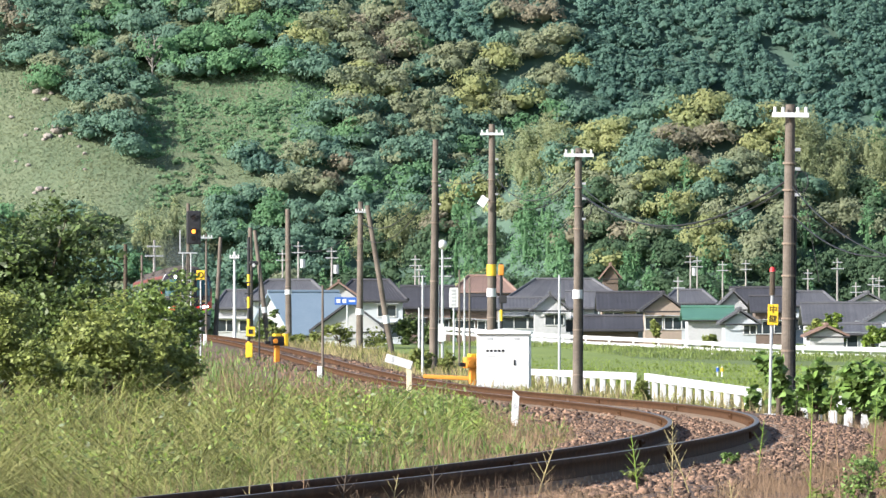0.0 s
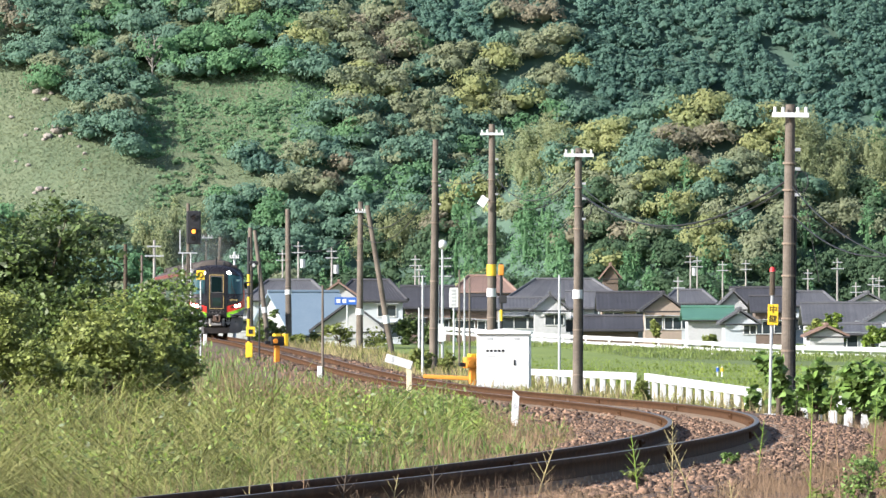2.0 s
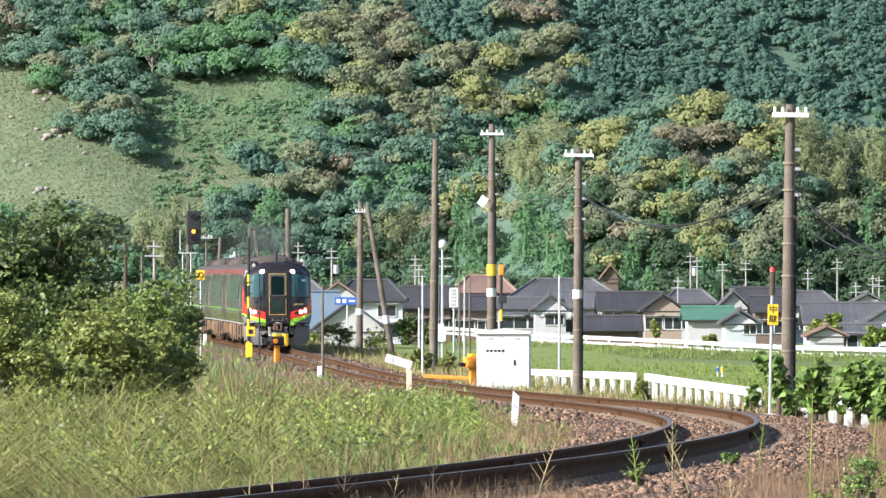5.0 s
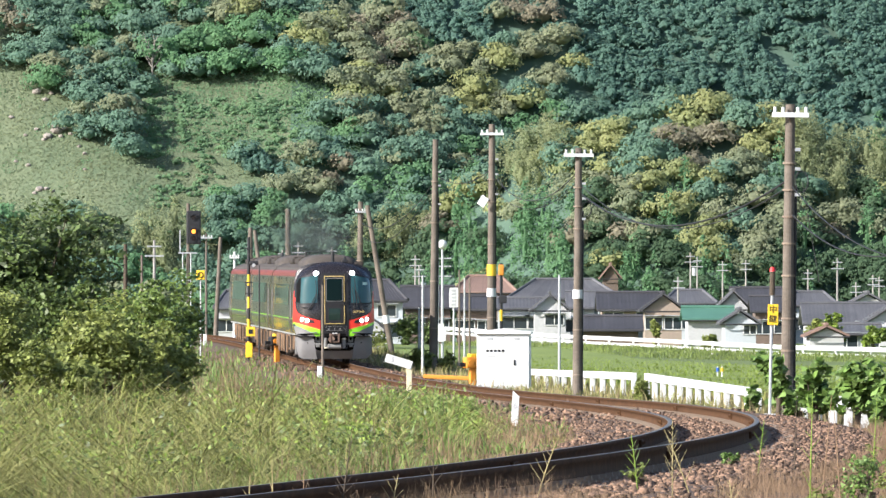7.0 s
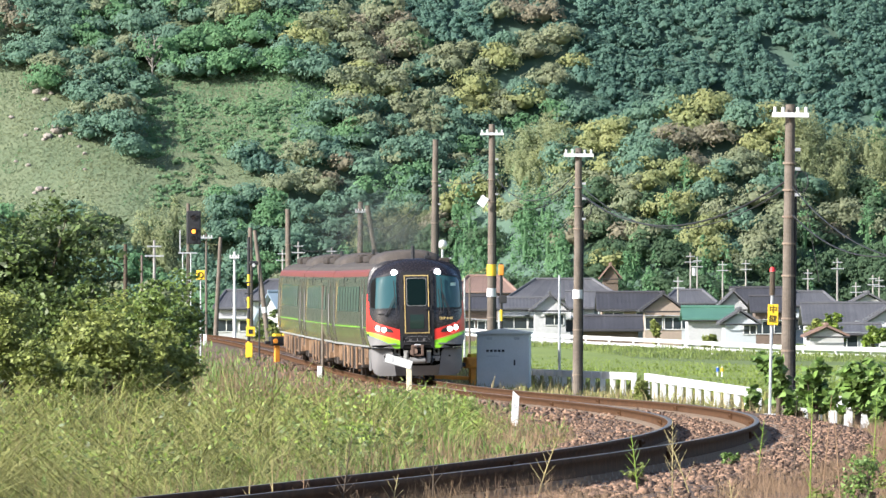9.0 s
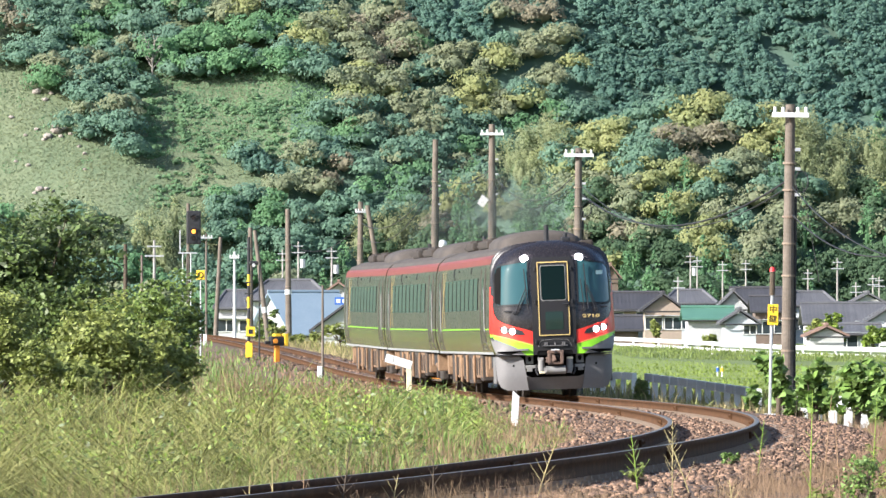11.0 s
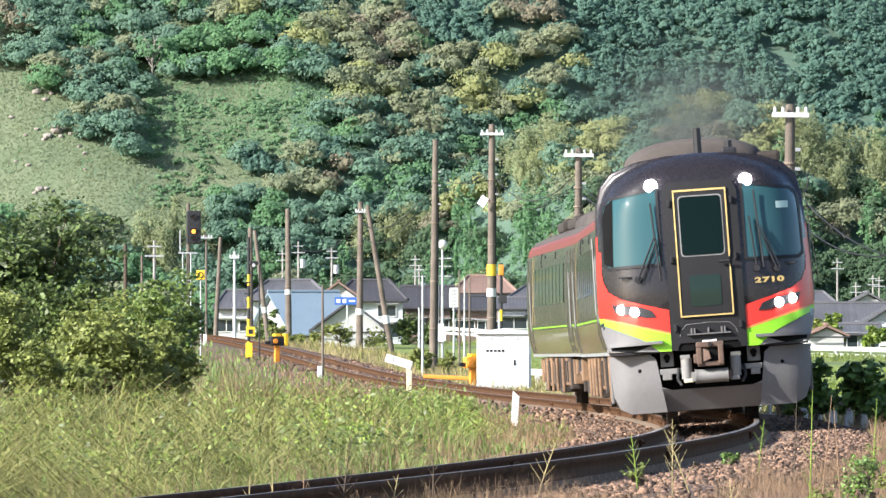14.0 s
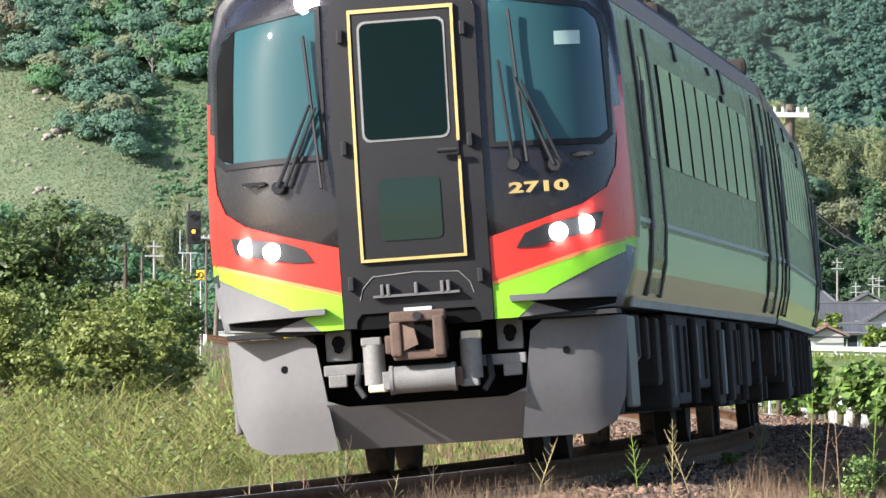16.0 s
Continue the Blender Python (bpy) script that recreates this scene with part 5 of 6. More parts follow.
pl = part("plate", bx(0.02, -0.05, sz(557, d) - gz(xx, d), 0.19, 0.02, 0.37, bevel=0.006), M_yellow, o, "yellow plate with black characters")
for ch, q in (("中", 0.085), ("継", -0.085)):
    writing(ch, 0.15, M_black, pl, Matrix.Translation((0.02, -0.064, sz(557, d) - gz(xx, d) + q)))
part("footing", bx(0, 0, 0.0, 0.2, 0.2, 0.14), M_white, o)

# slim posts beside the line
for b, dd, t_, m, lab in ((571, 262, 505, M_conc, "slim weathered post with rusty tip"), (748, 285, 488, M_galv, "slim pale post beside dark pole"), (742, 300, 545, M_galv, "short white post beside pole"), (990, 262, 487, M_galv, "slim pale timber post by cabinet"),
                          (813, 420, 478, M_conc, "grey steel post near the road"), (822, 420, 492, M_galv, "grey steel post near the road"), (831, 420, 492, M_conc, "grey steel post near the road")):
    pole(b, dd, t_, 0.04 if dd < 300 else 0.05, lab, (), (), 0.0, mat=m, name="slim_post", group="slim posts")
# globe mast
o, h = pole(783, 420, 440, 0.07, "twin mast carrying a white round lamp", (), (), 0.0, mat=M_galv, name="lamp_mast", group="slim posts")
bm = bmesh.new()
bmesh.ops.create_uvsphere(bm, u_segments=16, v_segments=10, radius=0.24, matrix=Matrix.Translation((0, 0, h + 0.2)))
part("globe", bm, M_white, o, "white globe")
part("second_mast", rd((-0.22, 0.0, 0), (-0.22, 0, h - 0.3), 0.05, 0.05, 8), M_galv, o)
for q in (0.5, 0.9, 1.4):
    part("bracket", bx(0.1, 0, h - q, 0.7, 0.06, 0.06), M_galv, o)
part("case", bx(-0.1, -0.1, h * 0.3, 0.35, 0.2, 0.9), M_white, o)
# small upright sign board by the road
xx = sx(803, 400)
o = thing("upright_board", "tall white board with rows of characters", "sign", pose(xx, 400, gz(xx, 400)))
z1 = sz(527, 400) - gz(xx, 400)
part("post", rd((0, 0.05, -0.2), (0, 0.05, z1), 0.05, 0.05, 8), M_galv, o)
bd = part("board", bx(0, 0, z1, 0.42, 0.05, 0.95, bevel=0.01), M_white, o)
for i in range(5):
    part("lettering_bar", bx(0.0, -0.03, z1 + 0.34 - i * 0.17, 0.22, 0.01, 0.10), M_galv, bd)
# blue direction sign
M_blue = material("sign_blue", (0.03, 0.12, 0.45), (0.03, 0.10, 0.40), 2, 0.5)
xx = sx(612, 560)
o = thing("blue_sign", "blue road sign with white characters", "sign", pose(xx, 560, gz(xx, 560)))
z1 = sz(533, 560) - gz(xx, 560)
part("post", rd((0.1, 0.06, -0.2), (0.1, 0.06, z1), 0.06, 0.06, 8), M_galv, o)
bd = part("board", bx(0, 0, z1, 1.5, 0.05, 0.5, bevel=0.01), M_blue, o)
for q, w in ((-0.5, 0.26), (-0.1, 0.26), (0.42, 0.42)):
    part("lettering_bar", bx(q, -0.03, z1, w, 0.012, 0.26 if w < 0.3 else 0.12), M_white, bd)

# ---------- white fences ----------
def precast_fence(b0, d0, t0, b1, d1, t1, label):
    a, c = Vector((sx(b0, d0), d0, 0)), Vector((sx(b1, d1), d1, 0))
    L_ = (c - a).length
    o = thing("precast_fence", label, "fence", None, "white fences by the field")
    n = max(2, int(L_ / 2.7))
    z0, z1 = sz(t0, d0), sz(t1, d1)
    dirv = (c - a).normalized()
    ang = math.atan2(dirv.y, dirv.x)
    for i in range(n + 1):
        p = a.lerp(c, i / n)
        zt = z0 + (z1 - z0) * i / n
        g = gz(p.x, p.y)
        part("fence_post", bx(0, 0, (zt + g) / 2 - 0.1, 0.17, 0.14, zt - g + 0.2, Matrix.Translation((p.x, p.y, 0)) @ Matrix.Rotation(ang, 4, "Z"), bevel=0.015), M_white, o)
        if i < n:
            q = a.lerp(c, (i + 1) / n)
            mid = (p + q) / 2
            zm = z0 + (z1 - z0) * (i + 0.5) / n
            sl = math.atan2((z1 - z0) / n, L_ / n)
            for dz, hh in ((0.10, 0.2),):
                part("fence_rail", bx(0, 0, 0, L_ / n - 0.02, 0.09, hh, Matrix.Translation((mid.x, mid.y, zm - dz)) @ Matrix.Rotation(ang, 4, "Z") @ Matrix.Rotation(-sl, 4, "Y"), bevel=0.012), M_white, o)
precast_fence(936, 262, 653, 1122, 232, 660, "low white precast fence beside the crop field")
precast_fence(1145, 220, 661, 1342, 187, 688, "low white precast fence with uneven posts")
precast_fence(1398, 158, 694, 1530, 143, 706, "low white precast fence overgrown with leaves")

guard = thing("guard_rail", "long white road guard rail above the field", "guard rail")
npost = 20
prev = None
for i in range(npost + 1):
    k = i / npost
    x = 30.5 + (0.2 - 30.5) * k
    dd = float(ROAD_D(x))
    row = float(np.interp(sx(0, 1) * 0 + x / dd * LENS + 784, [795, 860, 1000, 1160, 1390, 1568, 1700], [579, 584, 593, 600, 612, 616, 620]))
    top = Vector((x, dd, sz(row, dd)))
    g = gz(x, dd)
    part("guard_post", rd((x, dd, g - 0.2), (x, dd, top.z + 0.04), 0.075, 0.075, 8), M_white, guard)
    if prev is not None:
        for dz, hh in ((0.12, 0.27), (0.52, 0.2)):
            v = top - prev
            m = Matrix.Translation((top + prev) / 2 - Vector((0, 0.1, dz))) @ v.to_track_quat("X", "Z").to_matrix().to_4x4()
            part("guard_beam", bx(0, 0, 0, v.length, 0.06, hh, m, bevel=0.02), M_white, guard)
    prev = top
# road surface behind it
vs, fs = [], []
for i in range(30):
    x = 60 - i * 3.2
    for w in (1.2, 6.5):
        dd = float(ROAD_D(x)) + w
        vs.append((x, dd, gz(x, dd) + 0.03))
for i in range(29):
    fs.append((2 * i, 2 * i + 1, 2 * i + 3, 2 * i + 2))
tagged(raw("road", vs, fs, M_road), "grey asphalt road beyond the field", "road", kind="structure")
# field marker sticks
for b, dd, m in ((1270, 330, M_blue), (1278, 330, M_yellow)):
    xx = sx(b, dd)
    o = thing("marker_stick", "short painted marker stick in the field", "marker", pose(xx, dd, gz(xx, dd)), "field markers")
    part("stick", rd((0, 0, -0.1), (0, 0, sz(649, dd) - gz(xx, dd)), 0.03, 0.03, 8), M_white, o)
    part("tip", rd((0, 0, sz(658, dd) - gz(xx, dd)), (0, 0, sz(651, dd) - gz(xx, dd)), 0.06, 0.06, 8), m, o)

# ---------- wires ----------
def wire(a, c, sag, r, label="thin black overhead cable between poles", seg=18):
    cu = bpy.data.curves.new("cable", "CURVE")
    cu.dimensions, cu.bevel_depth, cu.bevel_resolution = "3D", r * 0.7, 1
    sp = cu.splines.new("POLY")
    sp.points.add(seg)
    for i in range(seg + 1):
        k = i / seg
        p = Vector(a).lerp(Vector(c), k)
        sp.points[i].co = (p.x, p.y, p.z - sag * 4 * k * (1 - k), 1)
    cu.materials.append(M_wire)
    tagged(new("cable", cu), label, "cable", "overhead cables")
W = lambda b, r, d: (sx(b, d), d, sz(r, d))
wire(W(1396, 318, 155), W(1030, 345, 222), 0.85, 0.028)
wire(W(1396, 330, 155), W(1030, 330, 222), 0.95, 0.016)
wire(W(1025, 300, 222), W(880, 318, 295), 0.8, 0.02)
wire(W(1025, 318, 222), W(880, 340, 295), 0.7, 0.014)
wire(W(868, 300, 295), W(772, 310, 300), 0.4, 0.02)
wire(W(766, 325, 300), W(640, 395, 400), 0.8, 0.024)
wire(W(766, 335, 300), W(640, 420, 400), 0.9, 0.02)
wire(W(634, 400, 400), W(511, 430, 440), 0.8, 0.024)
wire(W(1402, 330, 155), W(1700, 455, 118), 0.5, 0.016)
wire(W(1402, 380, 155), W(1700, 400, 118), 0.6, 0.018)
wire(W(1420, 322, 420), W(1450, 500, 420), 0.0, 0.03, "pale stay wire of a pole")
# conduits and coils on the poles
for (o, h, r) in ((p1, h1, 0.108), (p2, h2, 0.11), (p3, h3, 0.135), (p4, h4, 0.125)):
    part("conduit", rd((r + 0.03, -0.02, 0.0), (r * 0.85 + 0.03, -0.02, h * 0.75), 0.022, 0.022, 8), M_dark, o)
    bm = bmesh.new()
    for q in range(12):
        a0, a1 = 2 * math.pi * q / 12, 2 * math.pi * (q + 1) / 12
        rod(bm, (r + 0.12 + 0.12 * math.cos(a0), -0.05, h * 0.76 + 0.2 * math.sin(a0)), (r + 0.12 + 0.12 * math.cos(a1), -0.05, h * 0.76 + 0.2 * math.sin(a1)), 0.012, 0.012, 5)
    part("cable_coil", bm, M_wire, o)
    for q in (0.72, 0.8, 0.86):
        part("step_bolt", bx(r + 0.04, -r * 0.5, h * q, 0.1, 0.05, 0.06), M_galv, o)

# ---------- the town ----------
M_tile = material("grey_roof_tile", (0.125, 0.125, 0.13), (0.085, 0.085, 0.09), 0.6, 0.6, bump=0.02, obrand=0.15)
M_tiled = material("dark_roof_tile", (0.065, 0.063, 0.068), (0.045, 0.044, 0.048), 0.6, 0.6, bump=0.02, obrand=0.15)
M_tileb = material("brown_roof_tile", (0.26, 0.17, 0.13), (0.20, 0.13, 0.10), 0.6, 0.7, obrand=0.1)
M_roofblue = material("blue_sheet_roof", (0.21, 0.27, 0.32), (0.17, 0.23, 0.28), 0.5, 0.5)
M_roofgreen = material("green_sheet_roof", (0.085, 0.20, 0.135), (0.065, 0.16, 0.11), 0.5, 0.55)
M_wallw = material("white_plaster", (0.50, 0.50, 0.49), (0.38, 0.38, 0.37), 0.4, 0.9)
M_wallg = material("pale_grey_siding", (0.47, 0.50, 0.52), (0.40, 0.43, 0.44), 0.4, 0.85)
M_wallt = material("tan_siding", (0.36, 0.29, 0.22), (0.29, 0.23, 0.18), 0.4, 0.85)
M_wallb = material("weathered_brown_boards", (0.18, 0.13, 0.10), (0.11, 0.085, 0.065), 0.5, 0.9)
M_pane = glass_mat("house_window_pane", (0.03, 0.04, 0.045), 0.08)

def house(b0, b1, ridge, eave, base, d, depth, roof, wall, style, label, windows=(), turn=0.0, storey=0.0):
    """style 'long': the ridge runs across the view; 'gable': a gable end looks this way; 'hip': a hipped roof."""
    x0, x1 = sx(b0, d), sx(b1, d)
    w = x1 - x0
    xc = (x0 + x1) / 2
    z0 = min(sz(base, d), gz(xc, d))
    he, hr = sz(eave, d) - z0, sz(ridge, d) - z0
    o = thing("house", label, "house", pose(xc, d, z0, 0, 0, turn), "houses of the town")
    o_ = 0.45
    bm = bmesh.new()
    hw, hd = w / 2 - o_, depth / 2 - o_
    base_v = [(-hw, -hd), (hw, -hd), (hw, hd), (-hw, hd)]
    lo = [bm.verts.new((x, y, -1.0)) for x, y in base_v]
    hi = [bm.verts.new((x, y, he)) for x, y in base_v]
    for i in range(4):
        j = (i + 1) % 4
        bm.faces.new((lo[i], lo[j], hi[j], hi[i]))
    if style == "gable":
        a, c = bm.verts.new((0, -hd, hr - 0.12)), bm.verts.new((0, hd, hr - 0.12))
        bm.faces.new((hi[0], hi[1], a)); bm.faces.new((hi[2], hi[3], c))
    elif style == "long":
        a, c = bm.verts.new((-hw, 0, hr - 0.12)), bm.verts.new((hw, 0, hr - 0.12))
        bm.faces.new((hi[3], hi[0], a)); bm.faces.new((hi[1], hi[2], c))
    bmesh.ops.recalc_face_normals(bm, faces=bm.faces[:])
    part("wall", bm, wall, o)
    # roof slabs with thickness
    def slab(pts):
        b2 = bmesh.new()
        f = b2.faces.new([b2.verts.new(p) for p in pts])
        r = bmesh.ops.extrude_face_region(b2, geom=[f])
        for v in [g for g in r["geom"] if isinstance(g, bmesh.types.BMVert)]:
            v.co.z += 0.16
        bmesh.ops.recalc_face_normals(b2, faces=b2.faces[:])
        return b2
    W2, D2 = w / 2, depth / 2
    drop = (hr - he) * 0.12
    if style == "long":
        slabs = [[(-W2, -D2, he - drop), (W2, -D2, he - drop), (W2, 0, hr), (-W2, 0, hr)], [(-W2, D2, he - drop), (W2, D2, he - drop), (W2, 0, hr), (-W2, 0, hr)]]
        ridges = [((-W2, 0, hr + 0.2), (W2, 0, hr + 0.2))]
    elif style == "gable":
        slabs = [[(-W2, -D2, he - drop), (-W2, D2, he - drop), (0, D2, hr), (0, -D2, hr)], [(W2, -D2, he - drop), (W2, D2, he - drop), (0, D2, hr), (0, -D2, hr)]]
        ridges = [((0, -D2, hr + 0.2), (0, D2, hr + 0.2))]
    else:
        k = W2 * 0.5
        slabs = [[(-W2, -D2, he - drop), (W2, -D2, he - drop), (k, 0, hr), (-k, 0, hr)], [(-W2, D2, he - drop), (W2, D2, he - drop), (k, 0, hr), (-k, 0, hr)],
                 [(-W2, -D2, he - drop), (-W2, D2, he - drop), (-k, 0, hr)], [(W2, -D2, he - drop), (W2, D2, he - drop), (k, 0, hr)]]
        ridges = [((-k, 0, hr + 0.2), (k, 0, hr + 0.2)), ((-k, 0, hr + 0.18), (-W2, -D2, he - drop + 0.18)), ((k, 0, hr + 0.18), (W2, -D2, he - drop + 0.18))]
    for i, s in enumerate(slabs):
        rf = part("roof", slab(s), roof, o)
        if len(s) == 4 and (i == 0 or style == "gable") and roof in (M_tile, M_tiled, M_tileb):
            p0, p1, p2, p3 = (Vector(q) for q in s)
            n = max(4, int((p1 - p0).length / 0.3))
            up = Vector((0, 0, 0.155)), Vector((0, 0, 0.185))
            for q in range(n):
                k0, k1 = (q + 0.1) / n, (q + 0.6) / n
                cs = p0.lerp(p1, k0), p0.lerp(p1, k1), p3.lerp(p2, k1), p3.lerp(p2, k0)
                cb = bmesh.new()
                vv = [cb.verts.new(v + lift) for lift in up for v in cs]
                for f in ((4, 5, 6, 7), (0, 1, 5, 4), (1, 2, 6, 5), (2, 3, 7, 6), (3, 0, 4, 7)):
                    cb.faces.new([vv[j] for j in f])
                bmesh.ops.recalc_face_normals(cb, faces=cb.faces[:])
                part("tile_course", cb, roof, rf)
    for a, c in ridges:
        part("ridge_tiles", rd(a, c, 0.14, 0.14, 8), roof, o)
    for wx, wz, ww, wh in windows:
        wn_ = part("window", bx(wx * w, -hd - 0.02, z_at(he, wz), ww, 0.06, wh), M_pane, o)
        fb = bmesh.new()
        for q in (-1, 0, 1):
            box(fb, wx * w + q * ww / 2, -hd - 0.06, z_at(he, wz), 0.07, 0.06, wh + 0.08)
        for q in (-1, 1):
            box(fb, wx * w, -hd - 0.06, z_at(he, wz) + q * wh / 2, ww + 0.1, 0.06, 0.07)
        part("window_frame", fb, M_white, wn_)
        part("eyebrow", bx(wx * w, -hd - 0.25, z_at(he, wz) + wh / 2 + 0.12, ww + 0.4, 0.5, 0.06), M_galv, wn_)
    if storey:
        part("lean_roof", slab([(-W2 - 0.3, -D2 - 0.9, he * storey - 0.35), (W2 * 0.8, -D2 - 0.9, he * storey - 0.35), (W2 * 0.8, -hd, he * storey), (-W2 - 0.3, -hd, he * storey)]), roof, o)
    part("gutter", rd((-W2, -D2 - 0.05, he - drop), (W2, -D2 - 0.05, he - drop), 0.06, 0.06, 6), M_dark, o)
    return o

def z_at(he, k):
    return he * k

W1 = [(-0.25, 0.75, 1.6, 1.0), (0.22, 0.75, 1.6, 1.0), (-0.2, 0.3, 1.8, 1.4), (0.25, 0.3, 1.8, 1.2)]
W2_ = [(-0.22, 0.5, 1.7, 1.1), (0.24, 0.5, 1.4, 1.0)]
house(548, 690, 536, 583, 604, 640, 9, M_tiled, M_wallw, "gable", "white gabled barn with dark roof beside blue-roofed shed", [(0.3, 0.3, 0.8, 0.7)])
house(470, 604, 521, 588, 606, 655, 11, M_roofblue, M_wallw, "long", "shed with broad pale blue sheet roof", (), 20)
house(436, 590, 500, 530, 606, 730, 8, M_tile, M_wallg, "hip", "house with grey tiled hip roof", W2_)
house(560, 640, 502, 527, 600, 690, 7, M_tileb, M_wallw, "gable", "white gable house with orange-brown verge", [(0, 0.8, 0.9, 0.8)])
house(590, 722, 500, 531, 604, 720, 8, M_tiled, M_wallg, "hip", "house with dark blue-black tiled roof", W1)
house(708, 806, 511, 543, 606, 740, 8, M_tiled, M_wallb, "long", "low dark-roofed weathered house", W2_)
house(800, 915, 492, 517, 604, 800, 9, M_tileb, M_wallb, "hip", "house with pale brown tiled roof", W1)
house(800, 880, 528, 548, 604, 720, 7, M_tiled, M_wallb, "long", "low dark annex behind the guard rail", W2_)
house(896, 1100, 498, 528, 604, 770, 9, M_tile, M_wallw, "hip", "large house with grey tiled hip roof", W1)
house(872, 965, 531, 547, 604, 715, 6, M_tile, M_wallg, "long", "grey-walled house with lean roof", [(-0.1, 0.6, 2.4, 1.0), (0.28, 0.6, 1.2, 1.0)])
house(936, 1010, 522, 548, 604, 705, 6, M_tile, M_wallw, "gable", "white plastered gable house with grey tiles", [(0.1, 0.7, 1.6, 0.9)])
house(1000, 1060, 520, 545, 604, 720, 7, M_tile, M_wallw, "long", "white house with grey tiled roof", W2_)
house(1054, 1175, 522, 548, 606, 690, 8, M_tiled, M_wallt, "long", "tan two-storey house with dark tiled roof", W1)
house(1130, 1214, 522, 549, 608, 675, 8, M_tiled, M_wallt, "gable", "tan gabled house end with wide window", [(-0.2, 0.62, 1.4, 1.0), (0.2, 0.62, 1.4, 1.0)])
house(1018, 1138, 564, 584, 606, 660, 6, M_tiled, M_wallb, "long", "low dark-roofed boarded shed")
house(1205, 1300, 548, 566, 610, 655, 8, M_roofgreen, M_wallw, "long", "white store with green sheet roof")
# gable of the same white store; the grey wall colour carries its bluish shade
house(1270, 1345, 551, 572, 612, 640, 8, M_tile, M_wallg, "gable", "pale gable end of the green-roofed store", [(0.22, 0.72, 1.0, 0.7)])
house(1170, 1268, 517, 537, 600, 800, 8, M_tile, M_wallg, "hip", "house with grey tiles deep in town", W2_)
house(1290, 1392, 513, 537, 606, 780, 8, M_tiled, M_wallb, "long", "dark-roofed house with layered roofs", W1)
house(1262, 1330, 517, 546, 606, 730, 8, M_tile, M_wallw, "gable", "white gable house with bright verge", [(0, 0.5, 1.2, 0.8)])
house(1325, 1402, 528, 551, 608, 720, 7, M_tiled, M_wallb, "long", "dark weathered town house", W2_)
house(1385, 1482, 520, 541, 602, 790, 8, M_tile, M_wallg, "hip", "grey house with tiled hip roof", W2_)
house(1416, 1575, 541, 572, 612, 690, 9, M_tile, M_wallw, "long", "house with wide smooth grey roof", W1)
house(1512, 1640, 541, 577, 612, 670, 9, M_tile, M_wallw, "gable", "white gable house with grey tiles", [(-0.2, 0.6, 1.2, 0.9)])
house(1420, 1500, 579, 595, 615, 640, 7, M_tileb, M_wallw, "gable", "small white hut with pale roof", [])
house(1470, 1560, 578, 592, 614, 650, 7, M_tile, M_wallg, "long", "low grey annex with flat eaves", W2_)
house(1486, 1580, 521, 543, 604, 770, 8, M_tile, M_wallw, "gable", "white gabled house deep in town", W2_)
house(380, 460, 518, 545, 606, 760, 8, M_tile, M_wallw, "hip", "grey tiled house by the crossing", W2_)
house(1060, 1100, 470, 492, 560, 960, 6, M_tileb, M_wallb, "gable", "brown weathered hut at the wood's edge")

# slim utility poles among the houses
M_townpole = material("pale_concrete_pole", (0.36, 0.34, 0.31), (0.26, 0.245, 0.22), 1.0, 0.9)
for b, t_, dd in ((528, 428, 760), (587, 437, 740), (500, 442, 780), (735, 452, 800), (742, 470, 760), (1222, 447, 860), (1234, 455, 850), (1279, 462, 860), (1320, 460, 860), (1430, 477, 870), (1482, 457, 780), (1200, 490, 740), (1545, 487, 860), (1556, 490, 870), (273, 425, 520), (1515, 500, 830)):
    x = sx(b, dd)
    o = thing("town_pole", "slim pale utility pole with several arms", "pole", pose(x, dd, 0.6), "utility poles of the town")
    h = sz(t_, dd) - 0.6
    part("post", rd((0, 0, -0.3), (0, 0, h), 0.12, 0.08, 10), M_townpole, o)
    for i, w in enumerate((0.9, 1.2)):
        part("crossarm", bx(0, -0.1, h - 0.4 - i * 0.6, w, 0.08, 0.09), M_galv, o)
    if b in (528, 1222, 587, 742):
        part("transformer", rd((0.4, -0.1, h - 2.4), (0.4, -0.1, h - 1.6), 0.25, 0.25, 10), M_galv, o)
# ---------- stones, weeds, bushes ----------
def stones(name, n, dlo, dhi, elo, ehi, size, label, mat=None):
    V = np.array([(a, q, c) for a in (-1, 1) for q in (-1, 1) for c in (-1, 1)], float) * 0.72
    F_ = np.array([(0, 1, 3, 2), (4, 6, 7, 5), (0, 4, 5, 1), (2, 3, 7, 6), (0, 2, 6, 4), (1, 5, 7, 3)])
    u = rng.uniform(size=n)
    d = dlo * (dhi / dlo) ** u
    e = rng.uniform(elo, ehi, n)
    x = line(d)[0] + e
    z = ground_z(x, d)
    s = size * rng.uniform(0.5, 1.35, (n, 1, 1)) * rng.uniform(0.6, 1.2, (n, 1, 3))
    v = (V[None] + rng.normal(size=(n, 8, 3)) * 0.3) * s
    a = rng.uniform(0, 6.28, n)
    c, q = np.cos(a)[:, None], np.sin(a)[:, None]
    v = np.stack([v[..., 0], v[..., 1] * c - v[..., 2] * q, (v[..., 1] * q + v[..., 2] * c) * 0.75], -1)
    a = rng.uniform(0, 6.28, n)
    c, q = np.cos(a)[:, None], np.sin(a)[:, None]
    v = np.stack([v[..., 0] * c - v[..., 1] * q, v[..., 0] * q + v[..., 1] * c, v[..., 2]], -1)
    v = v + np.stack([x, d, z + 0.2 * size], -1)[:, None, :]
    f = F_[None] + (np.arange(n) * len(V))[:, None, None]
    ob = raw(name, v.reshape(-1, 3), f.reshape(-1, 4), mat or M_stone)
